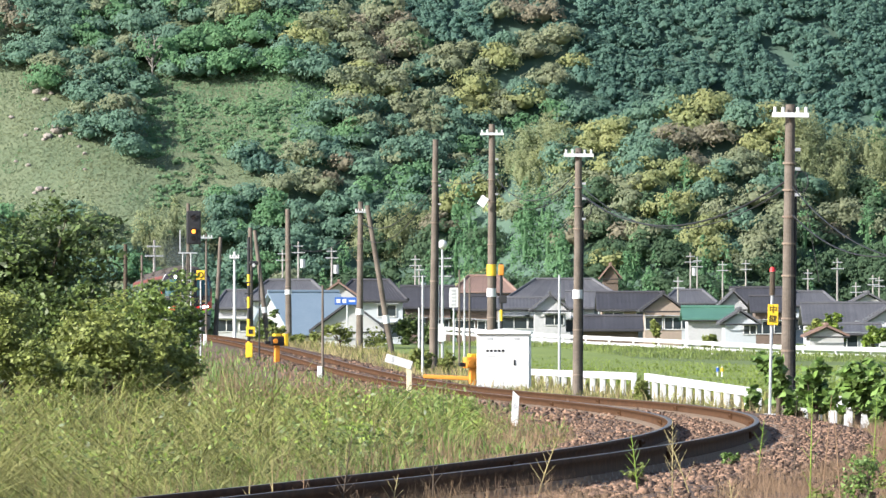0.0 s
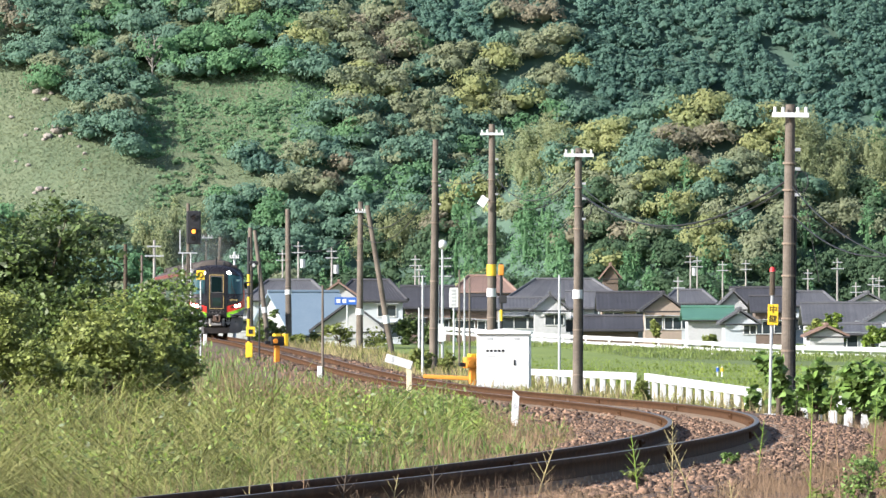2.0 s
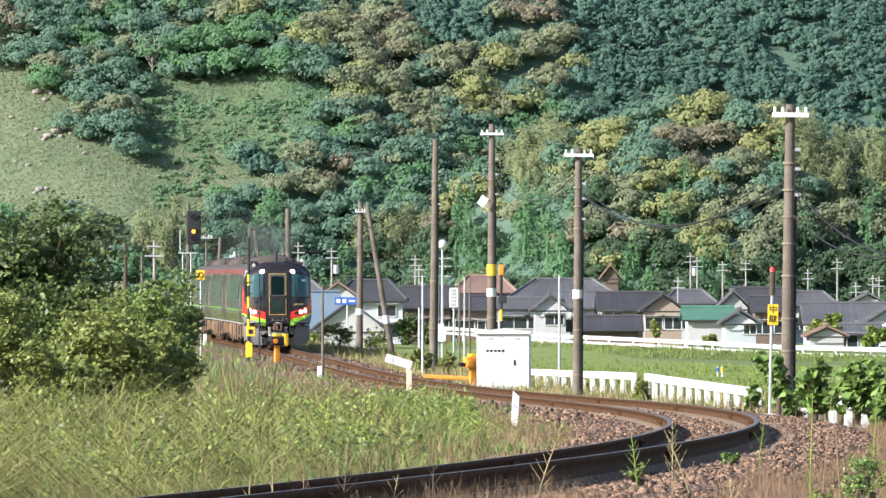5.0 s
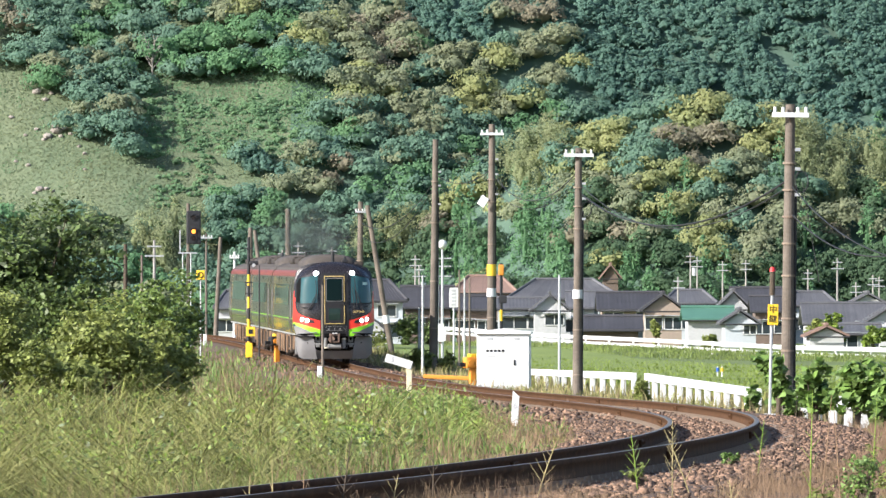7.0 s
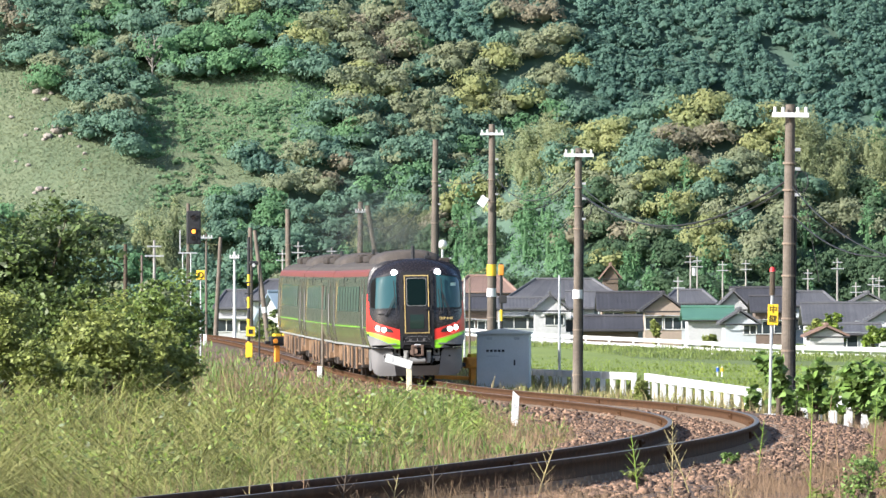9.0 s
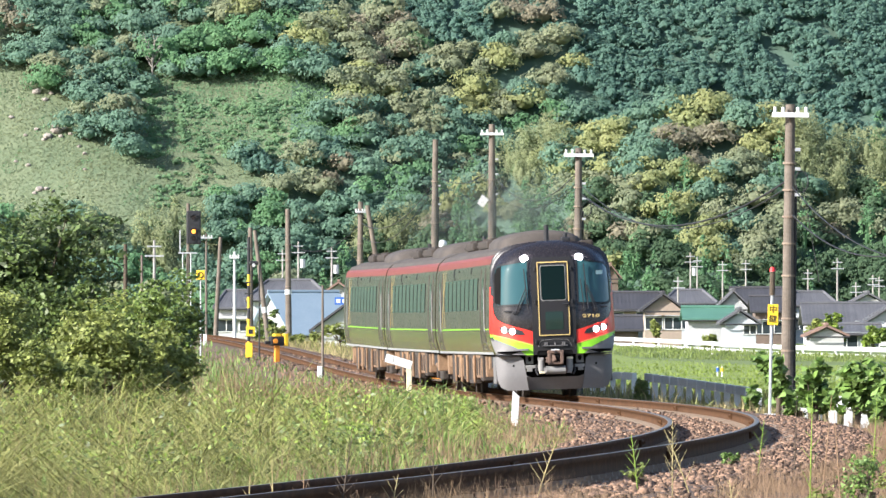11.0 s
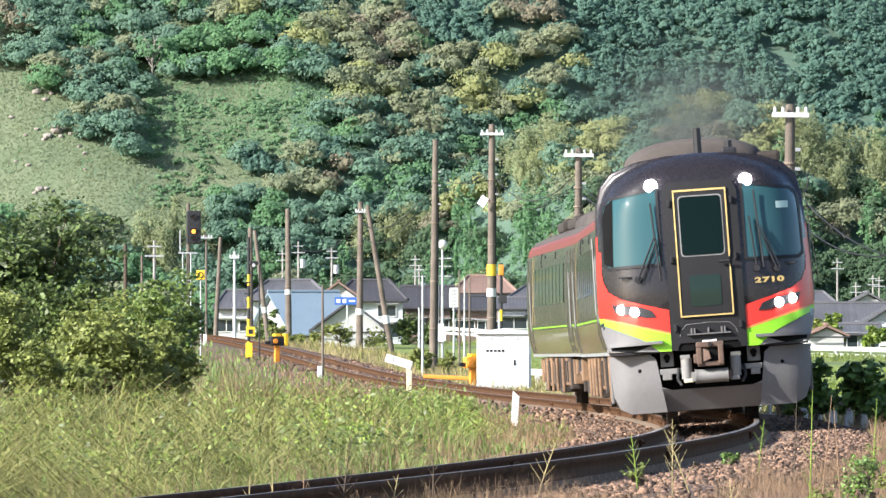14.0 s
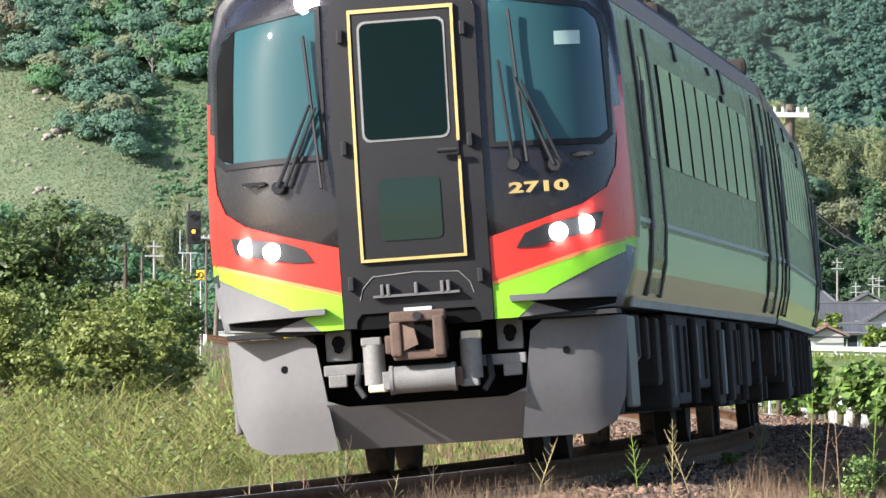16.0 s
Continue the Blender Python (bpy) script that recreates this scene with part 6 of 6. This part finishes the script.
    return tagged(ob, label, "stones", kind="stuff")

stones("ballast_stones", 14500, 43, 140, 0.75, 4.0, 0.024, "loose brown ballast stones on the shoulder")
stones("ballast_stones", 7000, 52, 150, -3.6, -0.75, 0.026, "loose brown ballast stones inside the curve")
stones("ballast_stones", 5000, 48, 150, -0.5, 0.5, 0.026, "loose brown ballast stones between the rails")
stones("ballast_stones", 3000, 43, 90, 3.5, 7.5, 0.026, "scattered brown stones among dry grass")
stones("ballast_stones", 3500, 150, 330, -2.2, 2.2, 0.05, "brown ballast stones of the far track")

def blades(name, x, d, h, w, mat, label, bend=0.5, arch=False):
    n = len(x)
    z = ground_z(x, d) - 0.03
    a = rng.uniform(0, 6.28, n)
    t = np.stack([np.cos(a), np.sin(a) * 0.5, np.zeros(n)], -1)
    h = h * np.clip(0.75 + 0.42 * wob(x, d * 0.2, 0.8, 11) + 0.32 * wob(x, d * 0.3, 0.3, 13), 0.2, 1.7)
    e = x - line(d)[0]
    lowest = np.interp(d, [165, 195], [0.3, 0.62])
    h = h * np.where((e < 0) & (e > -6), np.clip((-e - 1.2) / 3.0, lowest, 1), 1)
    lean = np.stack([rng.normal(size=n), rng.normal(size=n) * 0.6, np.zeros(n)], -1) * bend
    root = np.stack([x, d, z], -1)
    w = w * np.clip(d / 105, 0.45, 1.3)
    up = np.array([0, 0, 1.0])
    h, w = h[:, None], w[:, None]
    m = root + up * h * 0.6 + lean * h * 0.25
    tip = root + up * h * (1 - 0.25 * np.minimum(np.linalg.norm(lean, axis=1, keepdims=True), 1.5)) + lean * h * 0.75
    if arch:
        m2 = root + up * h * 0.86 + lean * h * 0.5
        tip = root + up * h * (1 - 0.5 * np.minimum(np.linalg.norm(lean, axis=1, keepdims=True), 1.5)) + lean * h * 0.95
        v = np.stack([root - t * w / 2, root + t * w / 2, m + t * w * 0.5, m - t * w * 0.5, m2 + t * w * 0.4, m2 - t * w * 0.4, tip + t * w * 0.08, tip - t * w * 0.08], 1)
        f = np.array([[0, 1, 2, 3], [3, 2, 4, 5], [5, 4, 6, 7]])[None] + (np.arange(n) * 8)[:, None, None]
        return tagged(raw(name, v.reshape(-1, 3), f.reshape(-1, 4), mat), label, "grass", kind="stuff")
    v = np.stack([root - t * w / 2, root + t * w / 2, m + t * w * 0.4, m - t * w * 0.4, tip + t * w * 0.08, tip - t * w * 0.08], 1)
    f = np.array([[0, 1, 2, 3], [3, 2, 4, 5]])[None] + (np.arange(n) * 6)[:, None, None]
    return tagged(raw(name, v.reshape(-1, 3), f.reshape(-1, 4), mat), label, "grass", kind="stuff")

def scatter(n, dlo, dhi, elo, ehi, power=1.0, clump=0.0, ckey=0.0):
    """Places on the ground, thinner with distance, within the view's width."""
    d = dlo * (dhi / dlo) ** (rng.uniform(size=n) ** power)
    tx = line(d)[0]
    lo = np.maximum(tx + elo, -0.0575 * d - 0.4)
    hi = np.minimum(tx + ehi, 0.0575 * d + 0.4)
    ok = hi > lo
    d, lo, hi = d[ok], lo[ok], hi[ok]
    x = lo + (hi - lo) * rng.uniform(size=len(d))
    if clump:
        k = wob(x, d * 0.25, 0.55, ckey) + 0.5 * wob(x, d * 0.3, 1.7, ckey + 3)
        ok = rng.normal(size=len(d)) * 0.5 + k > clump - 1
        x, d = x[ok], d[ok]
    return x, d

U = rng.uniform
# inside of the curve
x, d = scatter(46000, 50, 235, -14, -1.9, 0.9)
k = wob(x, d * 0.12, 1.1, 31) + 0.4 * rng.normal(size=len(x)) > 0.1
blades("weeds", x[k], d[k], U(0.15, 0.6, k.sum()), U(0.010, 0.022, k.sum()), M_grass_e, "lush green weeds inside the curve", 0.75)
blades("weeds", x[~k], d[~k], U(0.12, 0.5, (~k).sum()), U(0.008, 0.018, (~k).sum()), M_grass_a, "thick olive weeds inside the curve", 0.75)
x, d = scatter(34000, 50, 235, -14, -1.8, 0.9, 1.1, 1)
blades("dry_grass", x, d, U(0.2, 0.56, len(x)), U(0.005, 0.012, len(x)), M_grass_b, "straw-coloured dry grass among the weeds", 1.0)
x, d = scatter(46000, 70, 235, -10, -1.9, 0.6, 0.8, 2)
blades("seed_grass", x, d, U(0.25, 0.6, len(x)), U(0.006, 0.014, len(x)), M_grass_c, "reddish seeding grass beside the track", 0.25)
x, d = scatter(2600, 55, 220, -13, -2.2, 0.9)
blades("tall_stems", x, d, U(0.5, 0.95, len(x)), U(0.005, 0.010, len(x)), M_grass_c, "tall thin brown stems above the weeds", 0.2)
# arching tufts of long grass
for nt, mt, key, lab in ((600, M_grass_a, 21, "arching tufts of long green grass"), (850, M_grass_d, 22, "arching tufts of pale yellow-green grass")):
    x, d = scatter(nt, 50, 140, -14, -3.2, 1.1, 0.8, key)
    k = np.repeat(np.arange(len(x)), 24)
    hh = U(0.5, 0.95, len(x))[k] * U(0.6, 1.1, len(k))
    blades("grass_tufts", x[k] + rng.normal(size=len(k)) * 0.07, d[k] + rng.normal(size=len(k)) * 0.1, hh, U(0.008, 0.014, len(k)), mt, lab, 1.0, arch=True)
# further along the line, both sides
x, d = scatter(15000, 160, 520, -9, -1.5)
blades("weeds", x, d, U(0.2, 0.62, len(x)), U(0.015, 0.03, len(x)), M_grass_e, "green weeds along the far track", 0.4)
x, d = scatter(9000, 150, 330, -6, -1.5, 1.0, 0.8, 12)
blades("seed_grass", x, d, U(0.25, 0.55, len(x)), U(0.010, 0.02, len(x)), M_grass_c, "reddish seeding grass along the far track", 0.3)
x, d = scatter(15000, 150, 430, 2.1, 7.0)
blades("dry_grass", x, d, U(0.12, 0.42, len(x)), U(0.012, 0.028, len(x)), M_grass_b, "dry verge grass outside the curve", 0.4)
x, d = scatter(16000, 160, 430, 2.6, 8.0, 1.0, 0.8, 4)
blades("weeds", x, d, U(0.15, 0.5, len(x)), U(0.015, 0.03, len(x)), M_grass_a, "green verge weeds outside the curve", 0.4)
# near bank
x, d = scatter(38000, 42, 120, 2.0, 9.0, 1.0, 0.5, 5)
blades("dry_grass", x, d, U(0.06, 0.24, len(x)), U(0.004, 0.009, len(x)), M_grass_c, "short reddish dry grass on the near bank", 0.5)
x, d = scatter(14000, 42, 120, 3.0, 9.0, 1.0, 1.1, 6)
blades("weeds", x, d, U(0.05, 0.2, len(x)), U(0.005, 0.012, len(x)), M_grass_a, "short green weeds on the near bank", 0.6)
x, d = scatter(14000, 39, 47, 0.8, 9.0, 1.0)
blades("dry_grass", x, d, U(0.05, 0.22, len(x)), U(0.003, 0.006, len(x)), M_grass_c, "dry grass on the nearest bank", 0.5)
# crop rows of the field and the road bank
n = 24000
d = 205 * (640 / 205) ** U(size=n)
x = U(-0.005, 0.058, n) * d
e = x - line(d)[0]
ok = (e > 7) & (d < ROAD_D(x) - 4)
x, d = x[ok], d[ok]
M_crop = material("young_crop_blade", (0.235, 0.30, 0.05), (0.15, 0.21, 0.035), 0.05, 0.7, island=0.3, through_light=0.3)
blades("crop", x, d, U(0.05, 0.16, len(x)), U(0.03, 0.08, len(x)), M_crop, "even young green crop in the field", 0.4)

# taller grass on the road's bank
M_bank = material("bank_grass_blade", (0.20, 0.25, 0.06), (0.12, 0.165, 0.04), 0.1, 0.75, island=0.5, through_light=0.2)
n = 16000
x = U(0, 34, n)
d = ROAD_D(x) - U(2, 42, n)
k = (np.abs(x / d) < 0.06) & (x - line(d)[0] > 6)
blades("bank_grass", x[k], d[k], U(0.14, 0.4, k.sum()), U(0.025, 0.045, k.sum()), M_bank, "rough green grass on the road bank", 0.5)

# broad-leaved weeds, kept off the ballast shoulder
def off_shoulder(x, d):
    return x - line(d)[0] < np.where(d < 158, -3.3, -2.1)

def leafy(n, dlo, dhi, elo, ehi, h, leaf, per, mat, label, key):
    x, d = scatter(n, dlo, dhi, elo, ehi, 0.9, 1.3, key)
    x, d = np.repeat(x, per), np.repeat(d, per)
    k = len(x)
    hh = U(0.15, 1.0, k) * h * np.repeat(U(0.35, 1.3, k // per), per)
    c = np.stack([x + rng.normal(size=k) * 0.12, d + rng.normal(size=k) * 0.35, ground_z(x, d) + hh], -1)
    nr = unit(rng.normal(size=(k, 3)) * 0.9 + np.array([-0.2, -0.6, 0.5]))
    ob = leaves("leafy_weeds", c, nr, leaf * np.clip(d / 105, 0.55, 1.2) * U(0.5, 1.4, k), mat, 0.45, fold=0.12)
    return tagged(ob, label, "weeds", kind="stuff")
leafy(900, 52, 200, -13, -3.4, 0.6, 0.06, 24, M_leaf_a, "broad-leaved green weeds inside the curve", 7)
leafy(900, 56, 200, -13, -3.4, 0.6, 0.05, 20, M_leaf_b, "olive broad-leaved weeds inside the curve", 8)
# close stands of leafy weeds
for mt, key, lab in ((M_leaf_a, 51, "close stand of bright green leafy weeds"), (M_leaf_c, 52, "close stand of dark green leafy weeds"), (M_leaf_b, 53, "close stand of yellow-green leafy weeds")):
    cx, cd = scatter(230, 52, 190, -12, -3.4, 0.9)
    per = 90
    hh = np.repeat(U(0.35, 0.95, len(cx)), per)
    sp = np.repeat(U(0.10, 0.28, len(cx)), per)
    cx, cd = np.repeat(cx, per), np.repeat(cd, per)
    k = len(cx)
    ox, oy = rng.normal(size=k) * sp, rng.normal(size=k) * sp * 4
    up = U(0.1, 1.0, k) * hh * np.exp(-(ox / sp) ** 2 * 0.3) * (0.75 + 0.25 * np.sin(ox * 21 + oy * 5))
    c = np.stack([cx + ox, cd + oy, ground_z(cx + ox, cd + oy) + up], -1)
    c = c[off_shoulder(c[:, 0], c[:, 1])]
    k = len(c)
    tagged(leaves("leafy_weeds", c, unit(rng.normal(size=(k, 3)) * 0.7 + np.array([-0.3, -0.5, 0.6])), 0.082 * np.clip(c[:, 1] / 105, 0.55, 1.2) * U(0.4, 1.3, k), mt, 0.5, fold=0.12), lab, "weeds", kind="stuff")
def stand(b0, b1, d0, d1, n, per, h, leaf, mat, label):
    """A patch of upright leafy weeds between two lines of sight and two distances."""
    d = U(d0, d1, n)
    x = sx(U(b0, b1, n), d)
    ok = off_shoulder(x, d)
    x, d = x[ok], d[ok]
    top = h * U(0.55, 1.15, len(x))
    k = np.repeat(np.arange(len(x)), per)
    f = U(0.12, 1.0, len(k)) ** 0.8
    w = 0.16 * (1.05 - f)
    c = np.stack([x[k] + rng.normal(size=len(k)) * w, d[k] + rng.normal(size=len(k)) * w, ground_z(x[k], d[k]) + f * top[k]], -1)
    nr = unit(rng.normal(size=(len(k), 3)) * 0.6 + np.array([-0.35, -0.45, 0.65]))
    tagged(leaves("leafy_weeds", c, nr, leaf * U(0.5, 1.35, len(k)), mat, 0.42, fold=0.15), label, "weeds", kind="stuff")
stand(680, 850, 108, 172, 180, 60, 0.52, 0.07, M_leaf_a, "tall bright green leafy weeds beside the curve")
stand(470, 680, 82, 122, 90, 60, 0.42, 0.05, M_leaf_c, "low dark green leafy weeds inside the curve")
stand(-20, 130, 76, 120, 70, 60, 0.5, 0.055, M_leaf_a, "bright green leafy weeds at the field's edge")
stand(120, 360, 84, 130, 110, 60, 0.5, 0.055, M_leaf_d, "mid-green leafy weeds before the bushes")
stand(520, 700, 95, 150, 110, 60, 0.5, 0.06, M_leaf_a, "fresh green leafy weeds inside the curve")
stand(330, 520, 100, 150, 70, 60, 0.5, 0.06, M_leaf_b, "yellow-green leafy weeds inside the curve")
n = 5000
d = U(105, 175, n)
x = sx(U(680, 835, n), d)
k = off_shoulder(x, d)
blades("weeds", x[k], d[k], U(0.3, 0.75, k.sum()), U(0.012, 0.022, k.sum()), M_grass_e, "fresh green grass among leafy weeds", 0.5)
n = 360
d = U(60, 96, n)
k = np.repeat(np.arange(n), 26)
x = sx(U(40, 480, n), d)
blades("grass_tufts", x[k] + rng.normal(size=len(k)) * 0.05, d[k] + rng.normal(size=len(k)) * 0.08, U(0.35, 0.75, n)[k] * U(0.6, 1.1, len(k)), U(0.008, 0.013, len(k)), M_grass_d, "drooping pale yellow grass tufts at the front", 1.1, arch=True)
n = 7000
d = U(150, 225, n)
x = sx(U(280, 640, n), d)
blades("seed_grass", x, d, U(0.3, 0.65, n), U(0.006, 0.012, n), M_grass_c, "brownish seeding grass before the bushes", 0.25)
leafy(420, 43, 100, 3.0, 8.0, 0.16, 0.04, 16, M_leaf_a, "small green weeds on the near bank", 9)

# bushes and trees
def shrub(b, d, top, width, n, leaf, mat, label, name="bush", base=None, lobes=16, tall=1.0, limbs=6):
    x = sx(b, d)
    z0 = gz(x, d) if base is None else base
    h = sz(top, d) - z0
    rx = width / LENS * d / 2
    lobes = int(lobes * 1.7)
    o = thing(name, label, "bush" if name == "bush" else "tree", pose(x, d, z0))
    bm = rd((0, 0, -0.2), (0.05, 0, h * 0.35), 0.04 + 0.02 * h, 0.03 + 0.012 * h, 8)
    u = unit(rng.normal(size=(lobes, 3)))
    u[:, 2] = rng.uniform(-0.75, 0.85, lobes)
    lc = u * np.array([rx * 0.68, rx * 0.68, h * 0.42]) * rng.uniform(0.55, 1.15, (lobes, 1)) + np.array([0, 0, h * 0.52])
    lr = min(rx, h * 0.5) * rng.uniform(0.18, 0.40, lobes)
    lc[:, 2] = np.minimum(lc[:, 2], h - lr * 0.75)
    for i in range(limbs):
        m = Vector((lc[i] * np.array([0.4, 0.4, 0.55])).tolist())
        rod(bm, (0.03, 0, h * 0.25), m, 0.02 + 0.006 * h, 0.015 + 0.004 * h, 6)
        rod(bm, m, Vector(lc[i].tolist()), 0.015 + 0.004 * h, 0.008, 5)
    part("trunk", bm, M_bark, o)
    w = rng.choice(lobes, n, p=lr ** 2 / (lr ** 2).sum())
    # sprays: leaves gather in flat little tufts with gaps between
    K_ = 16
    tuft = unit(rng.normal(size=(lobes * K_, 3)))
    tr = rng.uniform(0.55, 1.35, lobes * K_)
    tl = np.repeat(np.arange(lobes), K_)
    tc_ = lc[tl] + tuft * (lr[tl] * tr)[:, None]
    pick = w * K_ + rng.randint(0, K_, n)
    v = tuft[pick]
    p = tc_[pick] + rng.normal(size=(n, 3)) * (lr[w] * 0.26)[:, None] * np.array([1.0, 1.0, 0.45])
    nr = unit(v * 0.35 + rng.normal(size=(n, 3)) * 0.45 + np.array([-0.15, -0.15, 0.75]))
    p[:, 2] = np.maximum(p[:, 2], 0.03)
    leaves("crown", p, nr, leaf * U(0.6, 1.35, n), mat, 0.55, parent=o, fold=0.08)
    return o

rng = np.random.RandomState(41)
shrub(45, 172, 338, 330, 19000, 0.14, M_leaf_c, "dark leafy tree at the field's edge", "tree", lobes=26)
shrub(110, 168, 455, 200, 7000, 0.13, M_leaf_c, "dark leafy tree beside the taller tree", "tree", lobes=14)
shrub(-40, 150, 470, 260, 10000, 0.10, M_leaf_b, "spreading green bush at the field's edge", lobes=14)
shrub(190, 148, 530, 290, 15000, 0.10, M_leaf_b, "rounded yellow-green bush among weeds", lobes=24)
shrub(290, 158, 560, 150, 6500, 0.10, M_leaf_b, "small yellow-green bush among weeds", lobes=12)
shrub(110, 142, 600, 190, 7000, 0.10, M_leaf_b, "low yellow-green bush among weeds", lobes=12)
shrub(250, 200, 485, 230, 11000, 0.11, M_leaf_d, "green broad-leaved bush behind the others", lobes=16)
shrub(268, 196, 478, 170, 7000, 0.13, M_leaf_d, "tall green broad-leaved bush beside the line", lobes=14)
shrub(292, 205, 496, 130, 7000, 0.12, M_leaf_d, "green broad-leaved bush with upright shoots", lobes=12)
shrub(314, 215, 524, 90, 4500, 0.11, M_leaf_d, "green broad-leaved bush near the signal", lobes=10)
for b, dd, t_, w in ((600, 385, 568, 70), (668, 400, 578, 60), (745, 290, 612, 60), (790, 290, 618, 50), (490, 420, 570, 50), (560, 410, 588, 40), (1135, 205, 672, 36), (520, 400, 588, 60)):
    shrub(b, dd, t_, w, 900, 0.16, M_leaf_b, "small roadside bush near the poles", lobes=6, limbs=3)
# leafy vines over the fence
for b, dd, t_, w, n in ((1375, 151, 618, 66, 420), (1440, 146, 632, 90, 520), (1515, 142, 622, 110, 680), (1575, 132, 640, 90, 520), (1330, 168, 672, 34, 160), (1412, 152, 668, 50, 200), (1560, 124, 690, 50, 240)):
    shrub(b, dd, t_, w, n, 0.21, M_vine, "broad-leaved green vine over white fence", lobes=9, limbs=4)
# garden trees in the town
for b, dd, t_, w, m in ((722, 690, 552, 62, M_leaf_c), (757, 700, 565, 50, M_leaf_c), (1475, 640, 552, 46, M_leaf_a), (1545, 630, 575, 56, M_leaf_a), (1160, 650, 560, 20, M_leaf_b), (1255, 620, 592, 30, M_leaf_b), (1440, 660, 560, 40, M_leaf_b), (700, 730, 560, 50, M_leaf_b), (470, 600, 545, 50, M_leaf_c), (800, 760, 520, 50, M_leaf_c)):
    shrub(b, dd, t_, w, 1500, 0.34, m, "small garden tree between houses", "tree", lobes=9, base=0.4)

# green clumps on the near bank
for b, dd, t_, w, n, m in ((1525, 50, 772, 120, 800, M_vine), (1450, 47, 845, 90, 300, M_leaf_b), (1568, 56, 760, 80, 600, M_leaf_b), (1290, 68, 798, 64, 500, M_vine), (1120, 56, 822, 60, 200, M_leaf_b)):
    shrub(b, dd, t_, w, n, 0.028, m, "low green weed clump on the stony bank", lobes=8, limbs=3)

# dead stalks standing on the near bank
def stalk(b, d, top, side, twigs, label, mat):
    x = sx(b, d)
    z0 = gz(x, d) - 0.05
    h = sz(top, d) - z0
    o = thing("dry_stalk", label, "plant", pose(x, d, z0), "dry stalks")
    bm = rd((0, 0, 0), (side * h * 0.5, 0, h * 0.5), 0.0045, 0.0038, 6)
    rod(bm, (side * h * 0.5, 0, h * 0.5), (side * h * 1.1, 0, h), 0.0038, 0.0015, 6)
    part("stem", bm, mat, o)
    for i in range(twigs * 2):
        k = 0.3 + 0.65 * i / max(twigs * 2, 1) + U(-0.02, 0.02)
        s = (-1 if i % 2 else 1) * U(0.6, 1.3)
        part("twig", rd((side * h * k, 0, h * k), (side * h * k + s * 0.08 * (1.15 - k), 0.01, h * k + U(0.08, 0.16) * (1.15 - k)), 0.0026, 0.001, 5), mat, o)
for b, d, t_, s, tw, m in ((600, 44, 770, 0.12, 7, M_bark), (535, 45, 830, 0.03, 2, M_grass_c), (765, 46, 800, 0.02, 3, M_bark), (945, 50, 775, 0.3, 5, M_grass_b), (1130, 52, 770, -0.1, 5, M_leaf_a), (1190, 50, 742, 0.0, 7, M_grass_b), (1225, 52, 760, -0.35, 3, M_grass_b),
                           (1432, 46, 690, 0.02, 4, M_leaf_a), (1450, 48, 700, 0.08, 2, M_grass_c), (1405, 60, 700, 0.03, 2, M_bark), (1300, 48, 850, -0.1, 3, M_grass_b), (440, 44, 840, 0.02, 1, M_grass_b), (484, 44, 815, -0.02, 1, M_grass_b), (565, 44, 850, -0.2, 3, M_bark), (690, 46, 840, 0.15, 3, M_grass_b), (1490, 50, 720, -0.06, 3, M_grass_c), (1540, 52, 705, 0.05, 4, M_leaf_a), (1340, 60, 745, 0.1, 3, M_leaf_a)):
    stalk(b, d, t_, s, tw, "thin dry weed stalk on the stony bank", m)

# rocks on the open slope
M_rock = material("pale_hill_rock", (0.34, 0.30, 0.26), (0.19, 0.165, 0.14), 0.4, 0.95, bump=0.05)
for b, r, s in ((60, 105, 1.0), (75, 130, 0.7), (65, 165, 0.9), (80, 180, 0.6), (100, 235, 1.1), (85, 245, 0.9), (65, 232, 0.5), (28, 290, 0.4), (50, 298, 0.5), (70, 340, 0.8), (82, 335, 0.5), (150, 305, 0.4), (20, 210, 0.5), (115, 232, 0.6), (95, 228, 0.5), (60, 120, 0.6), (58, 150, 0.5), (90, 168, 0.5), (72, 148, 0.45), (108, 244, 0.5), (125, 240, 0.45), (78, 250, 0.5), (140, 262, 0.4), (150, 275, 0.5), (45, 245, 0.4), (62, 345, 0.5), (92, 342, 0.45), (155, 250, 0.4)):
    # walk up the slope to the line of sight
    dd = 1040.0
    while dd < 1200 and float(hill_z(sx(b, dd), dd)) < sz(r, dd):
        dd += 0.5
    bm = bmesh.new()
    bmesh.ops.create_icosphere(bm, subdivisions=2, radius=0.72 * s)
    for v in bm.verts:
        v.co *= 1 + 0.35 * noise.noise(v.co * 2.3 / s + Vector((b, r, 0)))
        v.co.z *= 0.7
    o = part("rock", bm, M_rock)
    o.matrix_basis = pose(sx(b, dd), dd, float(hill_z(sx(b, dd), dd)) + 0.1 * s, 0, 0, b * 7)
    tagged(o, "pale weathered rock on the grassy slope", "rock", "rocks on the slope")

motions()
